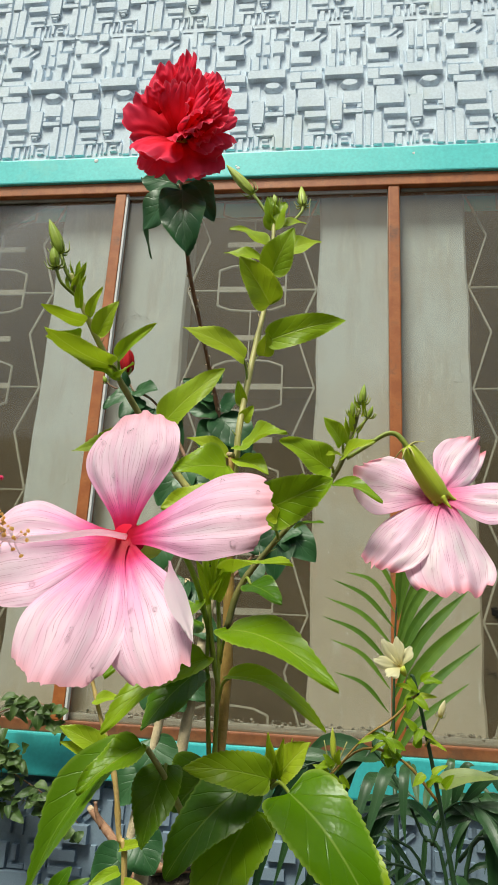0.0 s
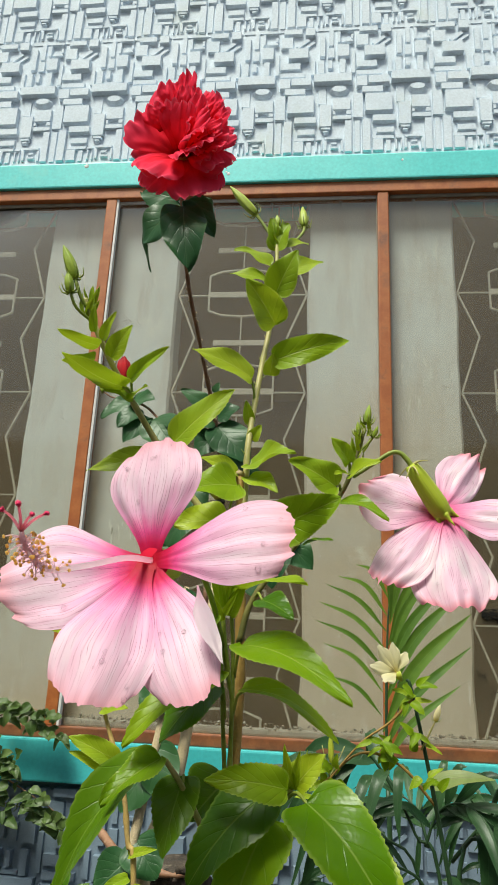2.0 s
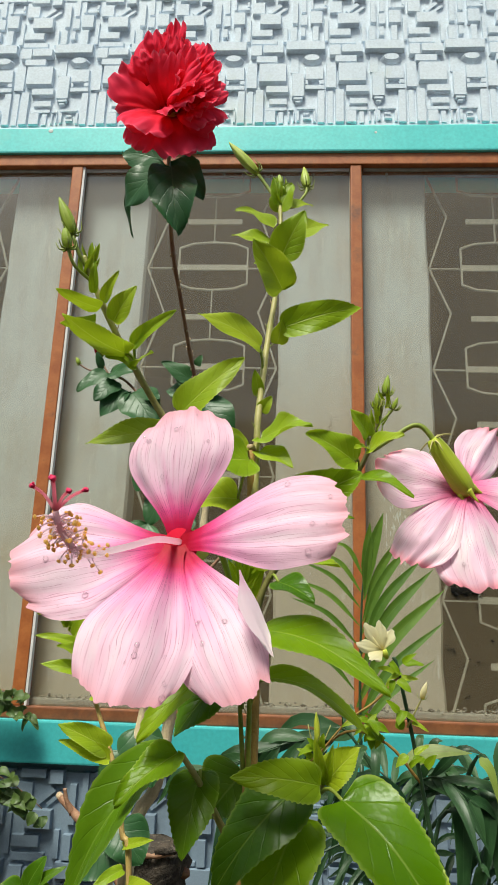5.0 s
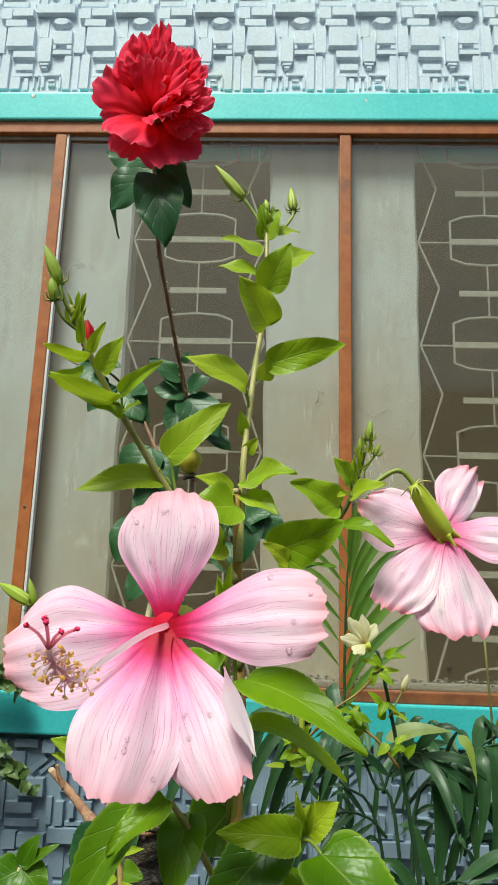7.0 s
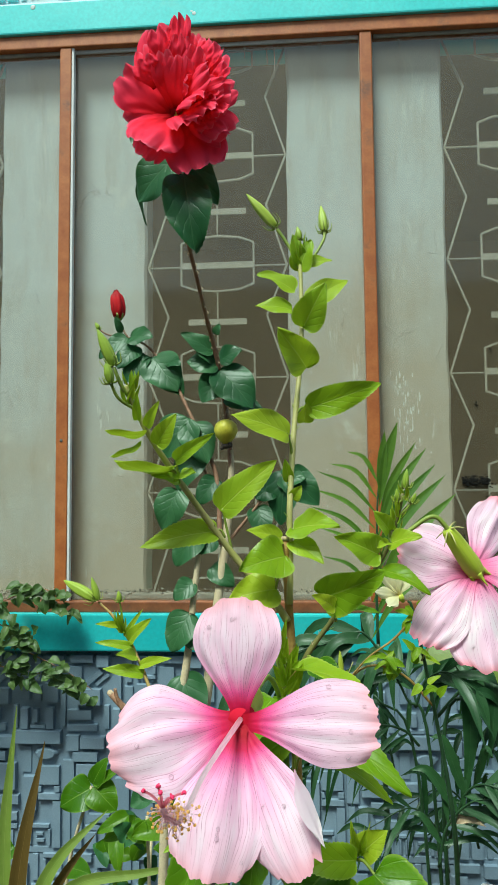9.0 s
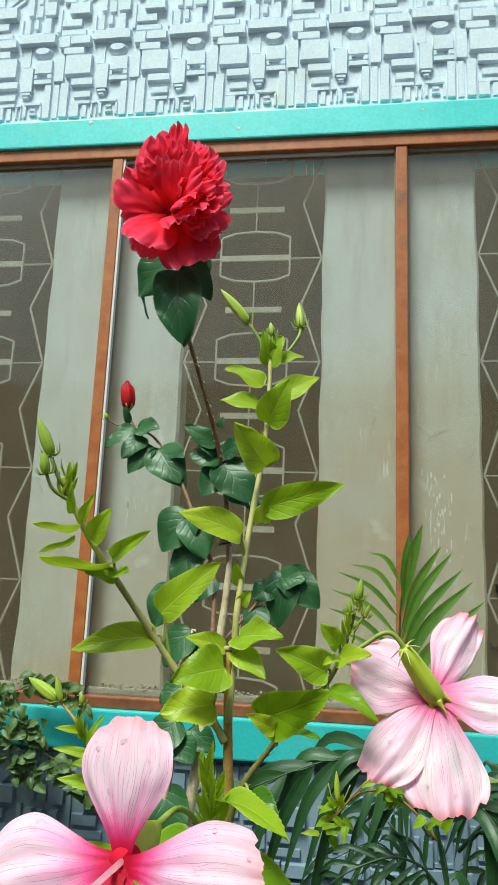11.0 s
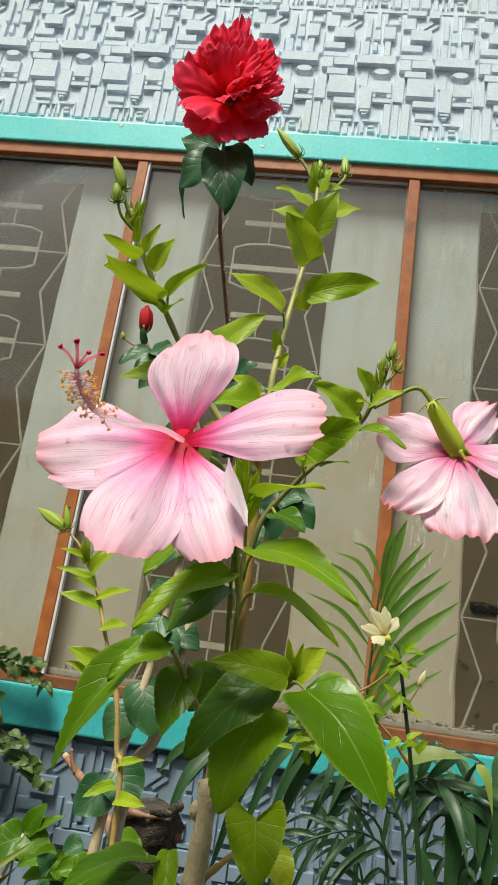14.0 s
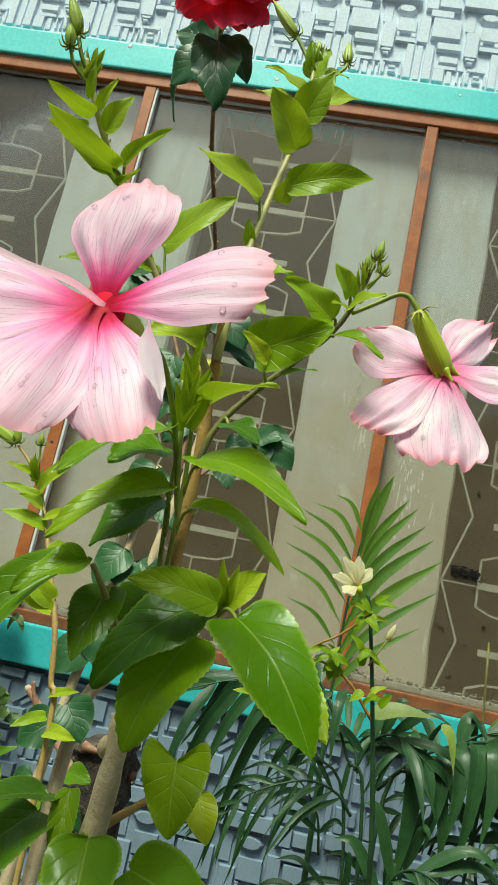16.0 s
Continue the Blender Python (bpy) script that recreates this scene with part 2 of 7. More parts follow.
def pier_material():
    """Old paint: sky reflection painted as bluish grey above, beige stains rising unevenly below."""
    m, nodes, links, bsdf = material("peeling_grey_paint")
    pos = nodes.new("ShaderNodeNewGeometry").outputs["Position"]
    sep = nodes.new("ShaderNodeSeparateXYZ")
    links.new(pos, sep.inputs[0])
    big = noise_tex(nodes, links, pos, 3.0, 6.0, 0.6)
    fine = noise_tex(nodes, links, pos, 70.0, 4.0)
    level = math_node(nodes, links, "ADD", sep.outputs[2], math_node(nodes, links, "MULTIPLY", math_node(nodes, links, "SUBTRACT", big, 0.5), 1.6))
    # More of the painted sky reflection towards the left
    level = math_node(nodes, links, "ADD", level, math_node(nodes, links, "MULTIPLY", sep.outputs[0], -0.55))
    sky_tint = ramp(nodes, links, math_node(nodes, links, "MULTIPLY", level, 0.33), [(0.50, 0.0), (0.74, 1.0)])
    col = mix_color(nodes, links, sky_tint, (0.50, 0.44, 0.36), (0.57, 0.60, 0.60))
    streak = nodes.new("ShaderNodeMapping")
    streak.inputs["Scale"].default_value = (9.0, 9.0, 1.6)
    links.new(pos, streak.inputs["Vector"])
    runs = noise_tex(nodes, links, streak.outputs[0], 1.6, 5.0, 0.65)
    col = mix_color(nodes, links, ramp(nodes, links, runs, [(0.48, 0.0), (0.75, 0.55)]), col, (0.40, 0.35, 0.27))
    chalk = noise_tex(nodes, links, pos, 7.0, 8.0, 0.7)
    col = mix_color(nodes, links, ramp(nodes, links, chalk, [(0.58, 0.0), (0.68, 0.6)]), col, (0.70, 0.70, 0.66))
    scrape = nodes.new("ShaderNodeMapping")
    scrape.inputs["Scale"].default_value = (60.0, 60.0, 9.0)
    links.new(pos, scrape.inputs["Vector"])
    scratch = math_node(nodes, links, "MULTIPLY", ramp(nodes, links, noise_tex(nodes, links, scrape.outputs[0], 1.0, 5.0, 0.7), [(0.58, 0.0), (0.66, 0.7)]), ramp(nodes, links, noise_tex(nodes, links, pos, 2.7, 3.0), [(0.48, 0.0), (0.62, 1.0)]))
    col = mix_color(nodes, links, scratch, col, (0.74, 0.74, 0.70))
    # cracks of the old paint, here and there
    bent = nodes.new("ShaderNodeVectorMath")
    bent.operation = "MULTIPLY_ADD"
    wobble = nodes.new("ShaderNodeTexNoise")
    wobble.inputs["Scale"].default_value, wobble.inputs["Detail"].default_value = 14.0, 4.0
    links.new(pos, wobble.inputs["Vector"])
    links.new(wobble.outputs["Color"], bent.inputs[0])
    bent.inputs[1].default_value = (0.10, 0.10, 0.10)
    links.new(pos, bent.inputs[2])
    cells = nodes.new("ShaderNodeTexVoronoi")
    cells.feature = "DISTANCE_TO_EDGE"
    cells.inputs["Scale"].default_value = 7.0
    links.new(bent.outputs[0], cells.inputs["Vector"])
    where = ramp(nodes, links, noise_tex(nodes, links, pos, 6.5, 2.0), [(0.63, 0.0), (0.68, 1.0)])
    crack = math_node(nodes, links, "MULTIPLY", ramp(nodes, links, cells.outputs["Distance"], [(0.006, 1.0), (0.016, 0.0)]), where)
    lifted = math_node(nodes, links, "MULTIPLY", ramp(nodes, links, cells.outputs["Distance"], [(0.02, 1.0), (0.09, 0.0)]), where)
    col = mix_color(nodes, links, math_node(nodes, links, "MULTIPLY", crack, 0.4), col, (0.24, 0.21, 0.17))
    links.new(col, bsdf.inputs["Base Color"])
    bsdf.inputs["Roughness"].default_value = 0.85
    relief = math_node(nodes, links, "ADD", chalk, math_node(nodes, links, "MULTIPLY", fine, 0.4))
    relief = math_node(nodes, links, "ADD", relief, math_node(nodes, links, "SUBTRACT", math_node(nodes, links, "MULTIPLY", lifted, 0.5), math_node(nodes, links, "MULTIPLY", crack, 1.5)))
    bump(nodes, links, relief, 0.5, 0.004, bsdf)
    return m


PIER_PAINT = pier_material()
CHIP_PAINT = surface("paint_flake", (0.76, 0.76, 0.73), (0.82, 0.82, 0.79), 30.0, 0.8, 0.3)
CEMENT_SILL = surface("dusty_cement", (0.30, 0.28, 0.24), (0.42, 0.40, 0.35), 30.0, 0.95, 0.7, 0.004, 300.0, stain=(0.16, 0.14, 0.12), stain_scale=30.0)
DARK_CRUMB = surface("dark_mortar_crumb", (0.10, 0.09, 0.08), (0.20, 0.18, 0.16), 60.0, 0.95, 0.7, 0.003, 300.0)
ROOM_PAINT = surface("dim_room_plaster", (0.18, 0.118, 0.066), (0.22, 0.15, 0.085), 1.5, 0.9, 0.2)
GRILLE_PAINT = surface("cream_iron_paint", (0.40, 0.37, 0.30), (0.48, 0.45, 0.38), 40.0, 0.55, 0.3, 0.0005, 300.0, stain=(0.42, 0.36, 0.28), stain_scale=18.0)
PLASTER = surface("grey_cement_plaster", (0.36, 0.35, 0.33), (0.44, 0.43, 0.40), 2.0, 0.9, 0.4, 0.003)
SOIL = surface("damp_garden_soil", (0.060, 0.045, 0.032), (0.10, 0.075, 0.052), 6.0, 0.95, 0.9, 0.02, 60.0)
BARK = surface("brown_green_bark", (0.31, 0.175, 0.035), (0.44, 0.27, 0.065), 60.0, 0.7, 0.6, 0.002, 400.0, stain=(0.24, 0.20, 0.05), stain_scale=25.0)
PALE_BARK = surface("pale_speckled_bark", (0.62, 0.49, 0.29), (0.73, 0.60, 0.39), 60.0, 0.8, 0.6, 0.002, 500.0, stain=(0.34, 0.27, 0.18), stain_scale=70.0)
BACK_BARK = surface("yellow_brown_bark", (0.44, 0.29, 0.08), (0.56, 0.39, 0.14), 60.0, 0.6, 0.4, 0.0015, 400.0, stain=(0.30, 0.18, 0.06), stain_scale=60.0)
RED_BARK = surface("red_brown_bark", (0.24, 0.11, 0.06), (0.38, 0.21, 0.12), 60.0, 0.6, 0.5, 0.0015, 400.0, stain=(0.46, 0.36, 0.26), stain_scale=90.0)
DEAD_BARK = surface("dead_cracked_bark", (0.030, 0.024, 0.019), (0.105, 0.080, 0.058), 45.0, 0.95, 1.0, 0.008, 200.0, stain=(0.30, 0.25, 0.19), stain_scale=50.0)
SOOT = surface("black_dirt", (0.005, 0.004, 0.003), (0.012, 0.010, 0.008), 60.0, 1.0, 0.6)
# Folded petal underside: the light it catches is painted in as near-white
PETAL_LIT = petal_material("lit_petal_underside", [(0.0, (0.93, 0.60, 0.74)), (0.3, (0.95, 0.86, 0.90)), (1.0, (0.95, 0.84, 0.87))], (0.9, 0.7, 0.8), 0.15, share=0.5, fibre=10.0, relief=0.1)
CUT_WOOD = surface("cut_wood", (0.50, 0.36, 0.22), (0.60, 0.46, 0.30), 200.0, 0.85, 0.5)
GREEN_STEM = surface("green_stem", (0.40, 0.38, 0.11), (0.53, 0.47, 0.18), 60.0, 0.5, 0.3, 0.001, 500.0)
DARK_STEM = surface("dark_green_stem", (0.12, 0.12, 0.025), (0.22, 0.20, 0.05), 60.0, 0.55, 0.4, 0.001, 400.0)
CANE = surface("dark_green_cane", (0.018, 0.05, 0.018), (0.035, 0.085, 0.03), 30.0, 0.45, 0.3, 0.001, 300.0)
CALYX = leaf_material("calyx_green", (0.42, 0.50, 0.03), (0.58, 0.63, 0.07), (0.55, 0.58, 0.16), 0.5, 0.0, 3.0, True)
BUD_GREEN = leaf_material("green_bud", (0.26, 0.37, 0.03), (0.40, 0.49, 0.06), (0.5, 0.55, 0.15), 0.5, 0.0, 3.0, True)
LEAF_YOUNG = leaf_material("young_leaf", (0.24, 0.38, 0.010), (0.38, 0.48, 0.02), (0.58, 0.65, 0.14), 0.42, 0.3, 6.0, show=0.02)
LEAF = leaf_material("hibiscus_leaf", (0.125, 0.245, 0.005), (0.25, 0.37, 0.012), (0.38, 0.47, 0.09), 0.34, 0.28, 6.0, show=0.03, gloss=0.2)
STEM_FRESH = surface("fresh_green_stem", (0.20, 0.27, 0.03), (0.32, 0.38, 0.06), 60.0, 0.5, 0.3, 0.001, 500.0)
LEAF_BROAD = leaf_material("broad_leaf", (0.100, 0.235, 0.005), (0.215, 0.37, 0.012), (0.42, 0.54, 0.10), 0.24, 0.30, 5.0, show=0.06, gloss=0.25)
LEAF_DEEP = leaf_material("deep_green_leaf", (0.050, 0.135, 0.004), (0.105, 0.210, 0.007), (0.24, 0.36, 0.05), 0.30, 0.24, 6.0, show=0.05, gloss=0.25)
LEAF_DARK = leaf_material("dark_dull_leaf", (0.020, 0.078, 0.024), (0.046, 0.128, 0.042), (0.07, 0.15, 0.06), 0.38, 0.14, 5.0, show=0.0, gloss=0.35, puff=0.2)
LEAF_YELLOW = leaf_material("yellowing_leaf", (0.44, 0.54, 0.02), (0.54, 0.58, 0.04), (0.55, 0.56, 0.16), 0.4, 0.4)
LEAF_PALM = leaf_material("palm_leaf", (0.009, 0.038, 0.011), (0.038, 0.098, 0.030), (0.07, 0.14, 0.06), 0.36, 0.16, 8.0, True, show=0.12, gloss=0.4)
LEAF_PALM_FRESH = leaf_material("fresh_palm_leaf", (0.055, 0.13, 0.012), (0.15, 0.26, 0.03), (0.18, 0.30, 0.09), 0.42, 0.25, 8.0, True)
LEAF_BLADE = leaf_material("blade_leaf", (0.16, 0.24, 0.035), (0.25, 0.33, 0.06), (0.36, 0.42, 0.14), 0.4, 0.25, 8.0, True)
LEAF_SPOTTED = leaf_material("spotted_yellowing_leaf", (0.08, 0.14, 0.03), (0.24, 0.30, 0.07), (0.16, 0.12, 0.04), 0.4, 0.25, 8.0, True, show=0.5)
LEAF_BRONZE = leaf_material("bronze_blade_leaf", (0.10, 0.065, 0.015), (0.15, 0.09, 0.02), (0.22, 0.15, 0.05), 0.4, 0.2, 8.0, True)
LEAF_VINE = leaf_material("vine_leaf", (0.040, 0.090, 0.016), (0.105, 0.165, 0.040), (0.20, 0.25, 0.11), 0.4, 0.2)
PETAL_PINK = petal_material("pink_petal", [(0.03, (0.42, 0.003, 0.022)), (0.12, (0.66, 0.014, 0.09)), (0.22, (0.87, 0.11, 0.34)), (0.38, (0.93, 0.40, 0.66)), (0.66, (0.94, 0.60, 0.77)), (0.88, (0.94, 0.58, 0.72)), (0.99, (0.92, 0.45, 0.54))], (0.38, 0.035, 0.16), 1.0, share=0.22, fibre=15.0, relief=0.16, edge=(0.57, 0.68), veins=15.0, pale=(0.97, 0.84, 0.92), pale_share=0.45, fibre_share=0.09, silk_width=0.22, sheen=0.0, gloss=0.15)
PETAL_BACK = petal_material("faded_pink_petal", [(0.02, (0.80, 0.07, 0.20)), (0.16, (0.90, 0.20, 0.42)), (0.34, (0.95, 0.50, 0.71)), (0.6, (0.96, 0.63, 0.80)), (0.90, (0.96, 0.60, 0.74)), (1.0, (0.88, 0.30, 0.38))], (0.46, 0.04, 0.22), 0.95, share=0.25, fibre=6.0, relief=0.16, edge=(0.57, 0.70), veins=11.0, pale=(0.97, 0.86, 0.89), pale_share=0.72, fibre_share=0.25, silk_width=0.24)
PETAL_RED = petal_material("red_petal", [(0.0, (0.18, 0.001, 0.003)), (0.16, (0.66, 0.004, 0.014)), (0.45, (0.95, 0.022, 0.060)), (0.82, (0.97, 0.048, 0.115)), (0.96, (0.96, 0.07, 0.14)), (1.0, (0.96, 0.15, 0.25))], (0.76, 0.006, 0.025), 0.15, 0.26, 0.8, fibre=6.0, relief=0.10, sheen=0.0, gloss=0.08)
PETAL_CREAM = petal_material("cream_petal", [(0.0, (0.74, 0.58, 0.14)), (0.3, (0.88, 0.80, 0.44)), (1.0, (0.92, 0.85, 0.58))], (0.76, 0.66, 0.30), 0.3, 0.35, 0.55, relief=0.1)
PETAL_WHITE = petal_material("white_petal", [(0.0, (0.80, 0.78, 0.62)), (0.2, (0.86, 0.86, 0.86)), (1.0, (0.88, 0.88, 0.89))], (0.8, 0.8, 0.82), 0.2, 0.3, 0.6)
BUD_RED = petal_material("red_bud", [(0.0, (0.40, 0.003, 0.008)), (0.75, (0.52, 0.005, 0.012)), (1.0, (0.20, 0.001, 0.005))], (0.12, 0.001, 0.004), 0.5, 0.0, 0.65, relief=0.1, sheen=0.0)
COLUMN_PINK = petal_material("pink_column", [(0.0, (0.98, 0.70, 0.78)), (0.4, (0.99, 0.86, 0.90)), (1.0, (0.99, 0.80, 0.84))], (0.97, 0.7, 0.78), 0.2, 0.88, 0.5, relief=0.01)
THROAT_RED = petal_material("crimson_throat", [(0.0, (0.55, 0.005, 0.02)), (1.0, (0.68, 0.015, 0.05))], (0.5, 0.004, 0.02), 0.3, 0.15, 0.7, relief=0.05, sheen=0.0, gloss=0.05)
STYLE_CORAL = petal_material("coral_style", [(0.0, (0.98, 0.56, 0.64)), (1.0, (0.97, 0.38, 0.48))], (0.9, 0.4, 0.5), 0.2, 0.85, 0.5, relief=0.01)
STIGMA_RED = petal_material("crimson_stigma", [(0.0, (0.75, 0.02, 0.10)), (1.0, (0.80, 0.03, 0.14))], (0.7, 0.02, 0.1), 0.2, 0.0, 0.6, relief=0.01)
POLLEN = petal_material("orange_pollen", [(0.0, (0.99, 0.70, 0.24)), (1.0, (0.99, 0.78, 0.40))], (0.92, 0.46, 0.10), 0.4, 0.8, 0.8, relief=0.01)
FRUIT_SKIN = surface("yellow_green_fruit", (0.60, 0.53, 0.03), (0.70, 0.64, 0.07), 60.0, 0.5, 0.3, 0.001, 300.0, stain=(0.26, 0.20, 0.02), stain_scale=70.0)


def glass_material(name, dust, ior=1.5, clarity=(0.93, 0.95, 0.94), rough=0.06):
    m, nodes, links, bsdf = material(name)
    pos = nodes.new("ShaderNodeNewGeometry").outputs["Position"]
    clear = nodes.new("ShaderNodeBsdfTransparent")
    clear.inputs["Color"].default_value = (*clarity, 1)
    gloss = nodes.new("ShaderNodeBsdfGlossy")
    gloss.inputs["Roughness"].default_value = rough
    fres = nodes.new("ShaderNodeFresnel")
    fres.inputs["IOR"].default_value = ior
    film = nodes.new("ShaderNodeBsdfDiffuse")
    film.inputs["Color"].default_value = (0.50, 0.39, 0.24, 1)
    a, b = nodes.new("ShaderNodeMixShader"), nodes.new("ShaderNodeMixShader")
    spots = noise_tex(nodes, links, pos, 5.0, 6.0, 0.6)
    links.new(math_node(nodes, links, "MULTIPLY_ADD", spots, dust, dust * 0.5), a.inputs["Fac"])
    links.new(clear.outputs[0], a.inputs[1])
    links.new(film.outputs[0], a.inputs[2])
    links.new(fres.outputs[0], b.inputs["Fac"])
    links.new(a.outputs[0], b.inputs[1])
    links.new(gloss.outputs[0], b.inputs[2])
    links.new(b.outputs[0], nodes["Material Output"].inputs["Surface"])
    return m


GLASS = glass_material("dusty_window_glass", 0.105)
WATER = glass_material("water", 0.0, 1.3, (0.99, 0.99, 0.99), 0.02)

# ---- helpers for meshes, things and parts ----
ORIGIN = {}


def V(*a):
    return Vector(a[0] if len(a) == 1 else a)


def mesh(name, verts, faces, mat, uvs=None, smooth=True):
    me = bpy.data.meshes.new(name)
    me.from_pydata([tuple(v) for v in verts], [], faces)
    if uvs:
        layer = me.uv_layers.new(name="UVMap")
        flat = np.array([uvs[i] for f in faces for i in f], dtype=np.float32).ravel()
        layer.data.foreach_set("uv", flat)
    me.polygons.foreach_set("use_smooth", [smooth] * len(me.polygons))
    me.materials.append(mat)
    me.update()
    return me


def thing(name, at, label, category, group="", kind=""):
    ob = new(name)
    ob.empty_display_size = 0.05
    ob.location = at
    ORIGIN[ob] = V(at)
    return tagged(ob, label, category, group, kind)


def part(name, geo, mat, parent, label="", smooth=True):
    """One mesh object under a thing or a part, from geometry in world places."""
    verts, faces, uvs = geo
    at = ORIGIN[parent]
    ob = new(name, mesh(name, [V(v) - at for v in verts], faces, mat, uvs, smooth))
    ob.parent = parent
    ORIGIN[ob] = at
    return tagged(ob, label)


def solid(name, geo, mat, label, category, kind="", group="", smooth=False):
    verts, faces, uvs = geo
    ob = new(name, mesh(name, verts, faces, mat, uvs, smooth))
    ORIGIN[ob] = V(0, 0, 0)
    return tagged(ob, label, category, group, kind)


def joined(*geos):
    verts, faces, uvs = [], [], []
    for v, f, u in geos:
        n = len(verts)
        verts += list(v)
        faces += [tuple(i + n for i in face) for face in f]
        uvs += list(u) if u else [(0.5, 0.5)] * len(v)
    return verts, faces, uvs


def box(x0, y0, z0, x1, y1, z1, bevel=0.0):
    """A box with its edges cut by bevel."""
    if bevel <= 0:
        v = [(x, y, z) for x in (x0, x1) for y in (y0, y1) for z in (z0, z1)]
        return v, [(0, 1, 3, 2), (4, 6, 7, 5), (0, 4, 5, 1), (2, 3, 7, 6), (0, 2, 6, 4), (1, 5, 7, 3)], None
    bm = bmesh.new()
    bmesh.ops.create_cube(bm, size=1.0)
    for v in bm.verts:
        v.co = ((x0 + x1) / 2 + v.co.x * (x1 - x0), (y0 + y1) / 2 + v.co.y * (y1 - y0), (z0 + z1) / 2 + v.co.z * (z1 - z0))
    bmesh.ops.bevel(bm, geom=list(bm.edges), offset=bevel, segments=2, affect="EDGES", profile=0.6)
    bm.verts.index_update()
    out = [v.co.copy() for v in bm.verts], [tuple(v.index for v in f.verts) for f in bm.faces], None
    bm.free()
    return out


def spline(points, steps):
    """Points on a smooth line through the given ones."""
    p = [V(q) for q in points]
    p = [2 * p[0] - p[1]] + p + [2 * p[-1] - p[-2]]
    out = []
    for i in range(1, len(p) - 2):
        for k in range(steps):
            t = k / steps
            a, b, c, d = p[i - 1], p[i], p[i + 1], p[i + 2]
            out.append(0.5 * (2 * b + (c - a) * t + (2 * a - 5 * b + 4 * c - d) * t * t + (3 * b - a - 3 * c + d) * t ** 3))
    return out + [p[-2]]


def tube(points, r0, r1, sides=8, steps=5, knobs=0.0, seed=1, close=True):
    """A tapered round stem along a smooth line, with uneven knobs."""
    rng = random.Random(seed)
    line = spline(points, steps) if len(points) > 2 or steps > 1 else [V(p) for p in points]
    verts, faces, uvs = [], [], []
    ref = V(0.3, 0.9, 0.2)
    for i, p in enumerate(line):
        t = (line[min(i + 1, len(line) - 1)] - line[max(i - 1, 0)]).normalized()
        a = t.cross(ref).normalized()
        b = t.cross(a)
        r = r0 + (r1 - r0) * i / (len(line) - 1)
        r *= 1 + knobs * (rng.random() - 0.35) * (1.8 if i % 4 == 0 else 0.6)
        for k in range(sides):
            w = 2 * math.pi * k / sides
            verts.append(p + (a * math.cos(w) + b * math.sin(w)) * r)
            uvs.append((k / sides, i / len(line)))
    for i in range(len(line) - 1):
        for k in range(sides):
            j = (k + 1) % sides
            faces.append((i * sides + k, i * sides + j, (i + 1) * sides + j, (i + 1) * sides + k))
    if close:
        faces.append(tuple(range(sides))[::-1])
        faces.append(tuple((len(line) - 1) * sides + k for k in range(sides)))
    return verts, faces, uvs


def lathe(base, tip, profile, sides=12, wave=0.0, lobes=5):
    """A turned body from base to tip: profile of (share of the length, radius)."""
    base, tip = V(base), V(tip)
    t = (tip - base).normalized()
    a = t.cross(V(0.31, 0.87, 0.24)).normalized()
    b = t.cross(a)
    verts, faces, uvs = [], [], []
    for s, r in profile:
        for k in range(sides):
            w = 2 * math.pi * k / sides
            rr = r * (1 + wave * math.cos(lobes * w))
            verts.append(base + (tip - base) * s + (a * math.cos(w) + b * math.sin(w)) * rr)
            uvs.append((k / sides, s))
    n = len(profile)
    for i in range(n - 1):
        for k in range(sides):
            j = (k + 1) % sides
            faces.append((i * sides + k, i * sides + j, (i + 1) * sides + j, (i + 1) * sides + k))
    faces.append(tuple(range(sides))[::-1])
    faces.append(tuple((n - 1) * sides + k for k in range(sides)))
    return verts, faces, uvs


def ball(c, r, squash=1.0, rings=6, sides=10, axis=(0, 0, 1)):
    axis = V(axis).normalized()
    prof = [(0.5 - 0.5 * math.cos(math.pi * i / rings), max(1e-5, r * math.sin(math.pi * i / rings))) for i in range(rings + 1)]
    return lathe(V(c) - axis * r * squash, V(c) + axis * r * squash, prof, sides)


def frame_of(base, tip, face):
    base, tip = V(base), V(tip)
    ahead = tip - base
    size = ahead.length
    ahead.normalize()
    side = ahead.cross(V(face)).normalized()
    return base, ahead, side, side.cross(ahead).normalized(), size


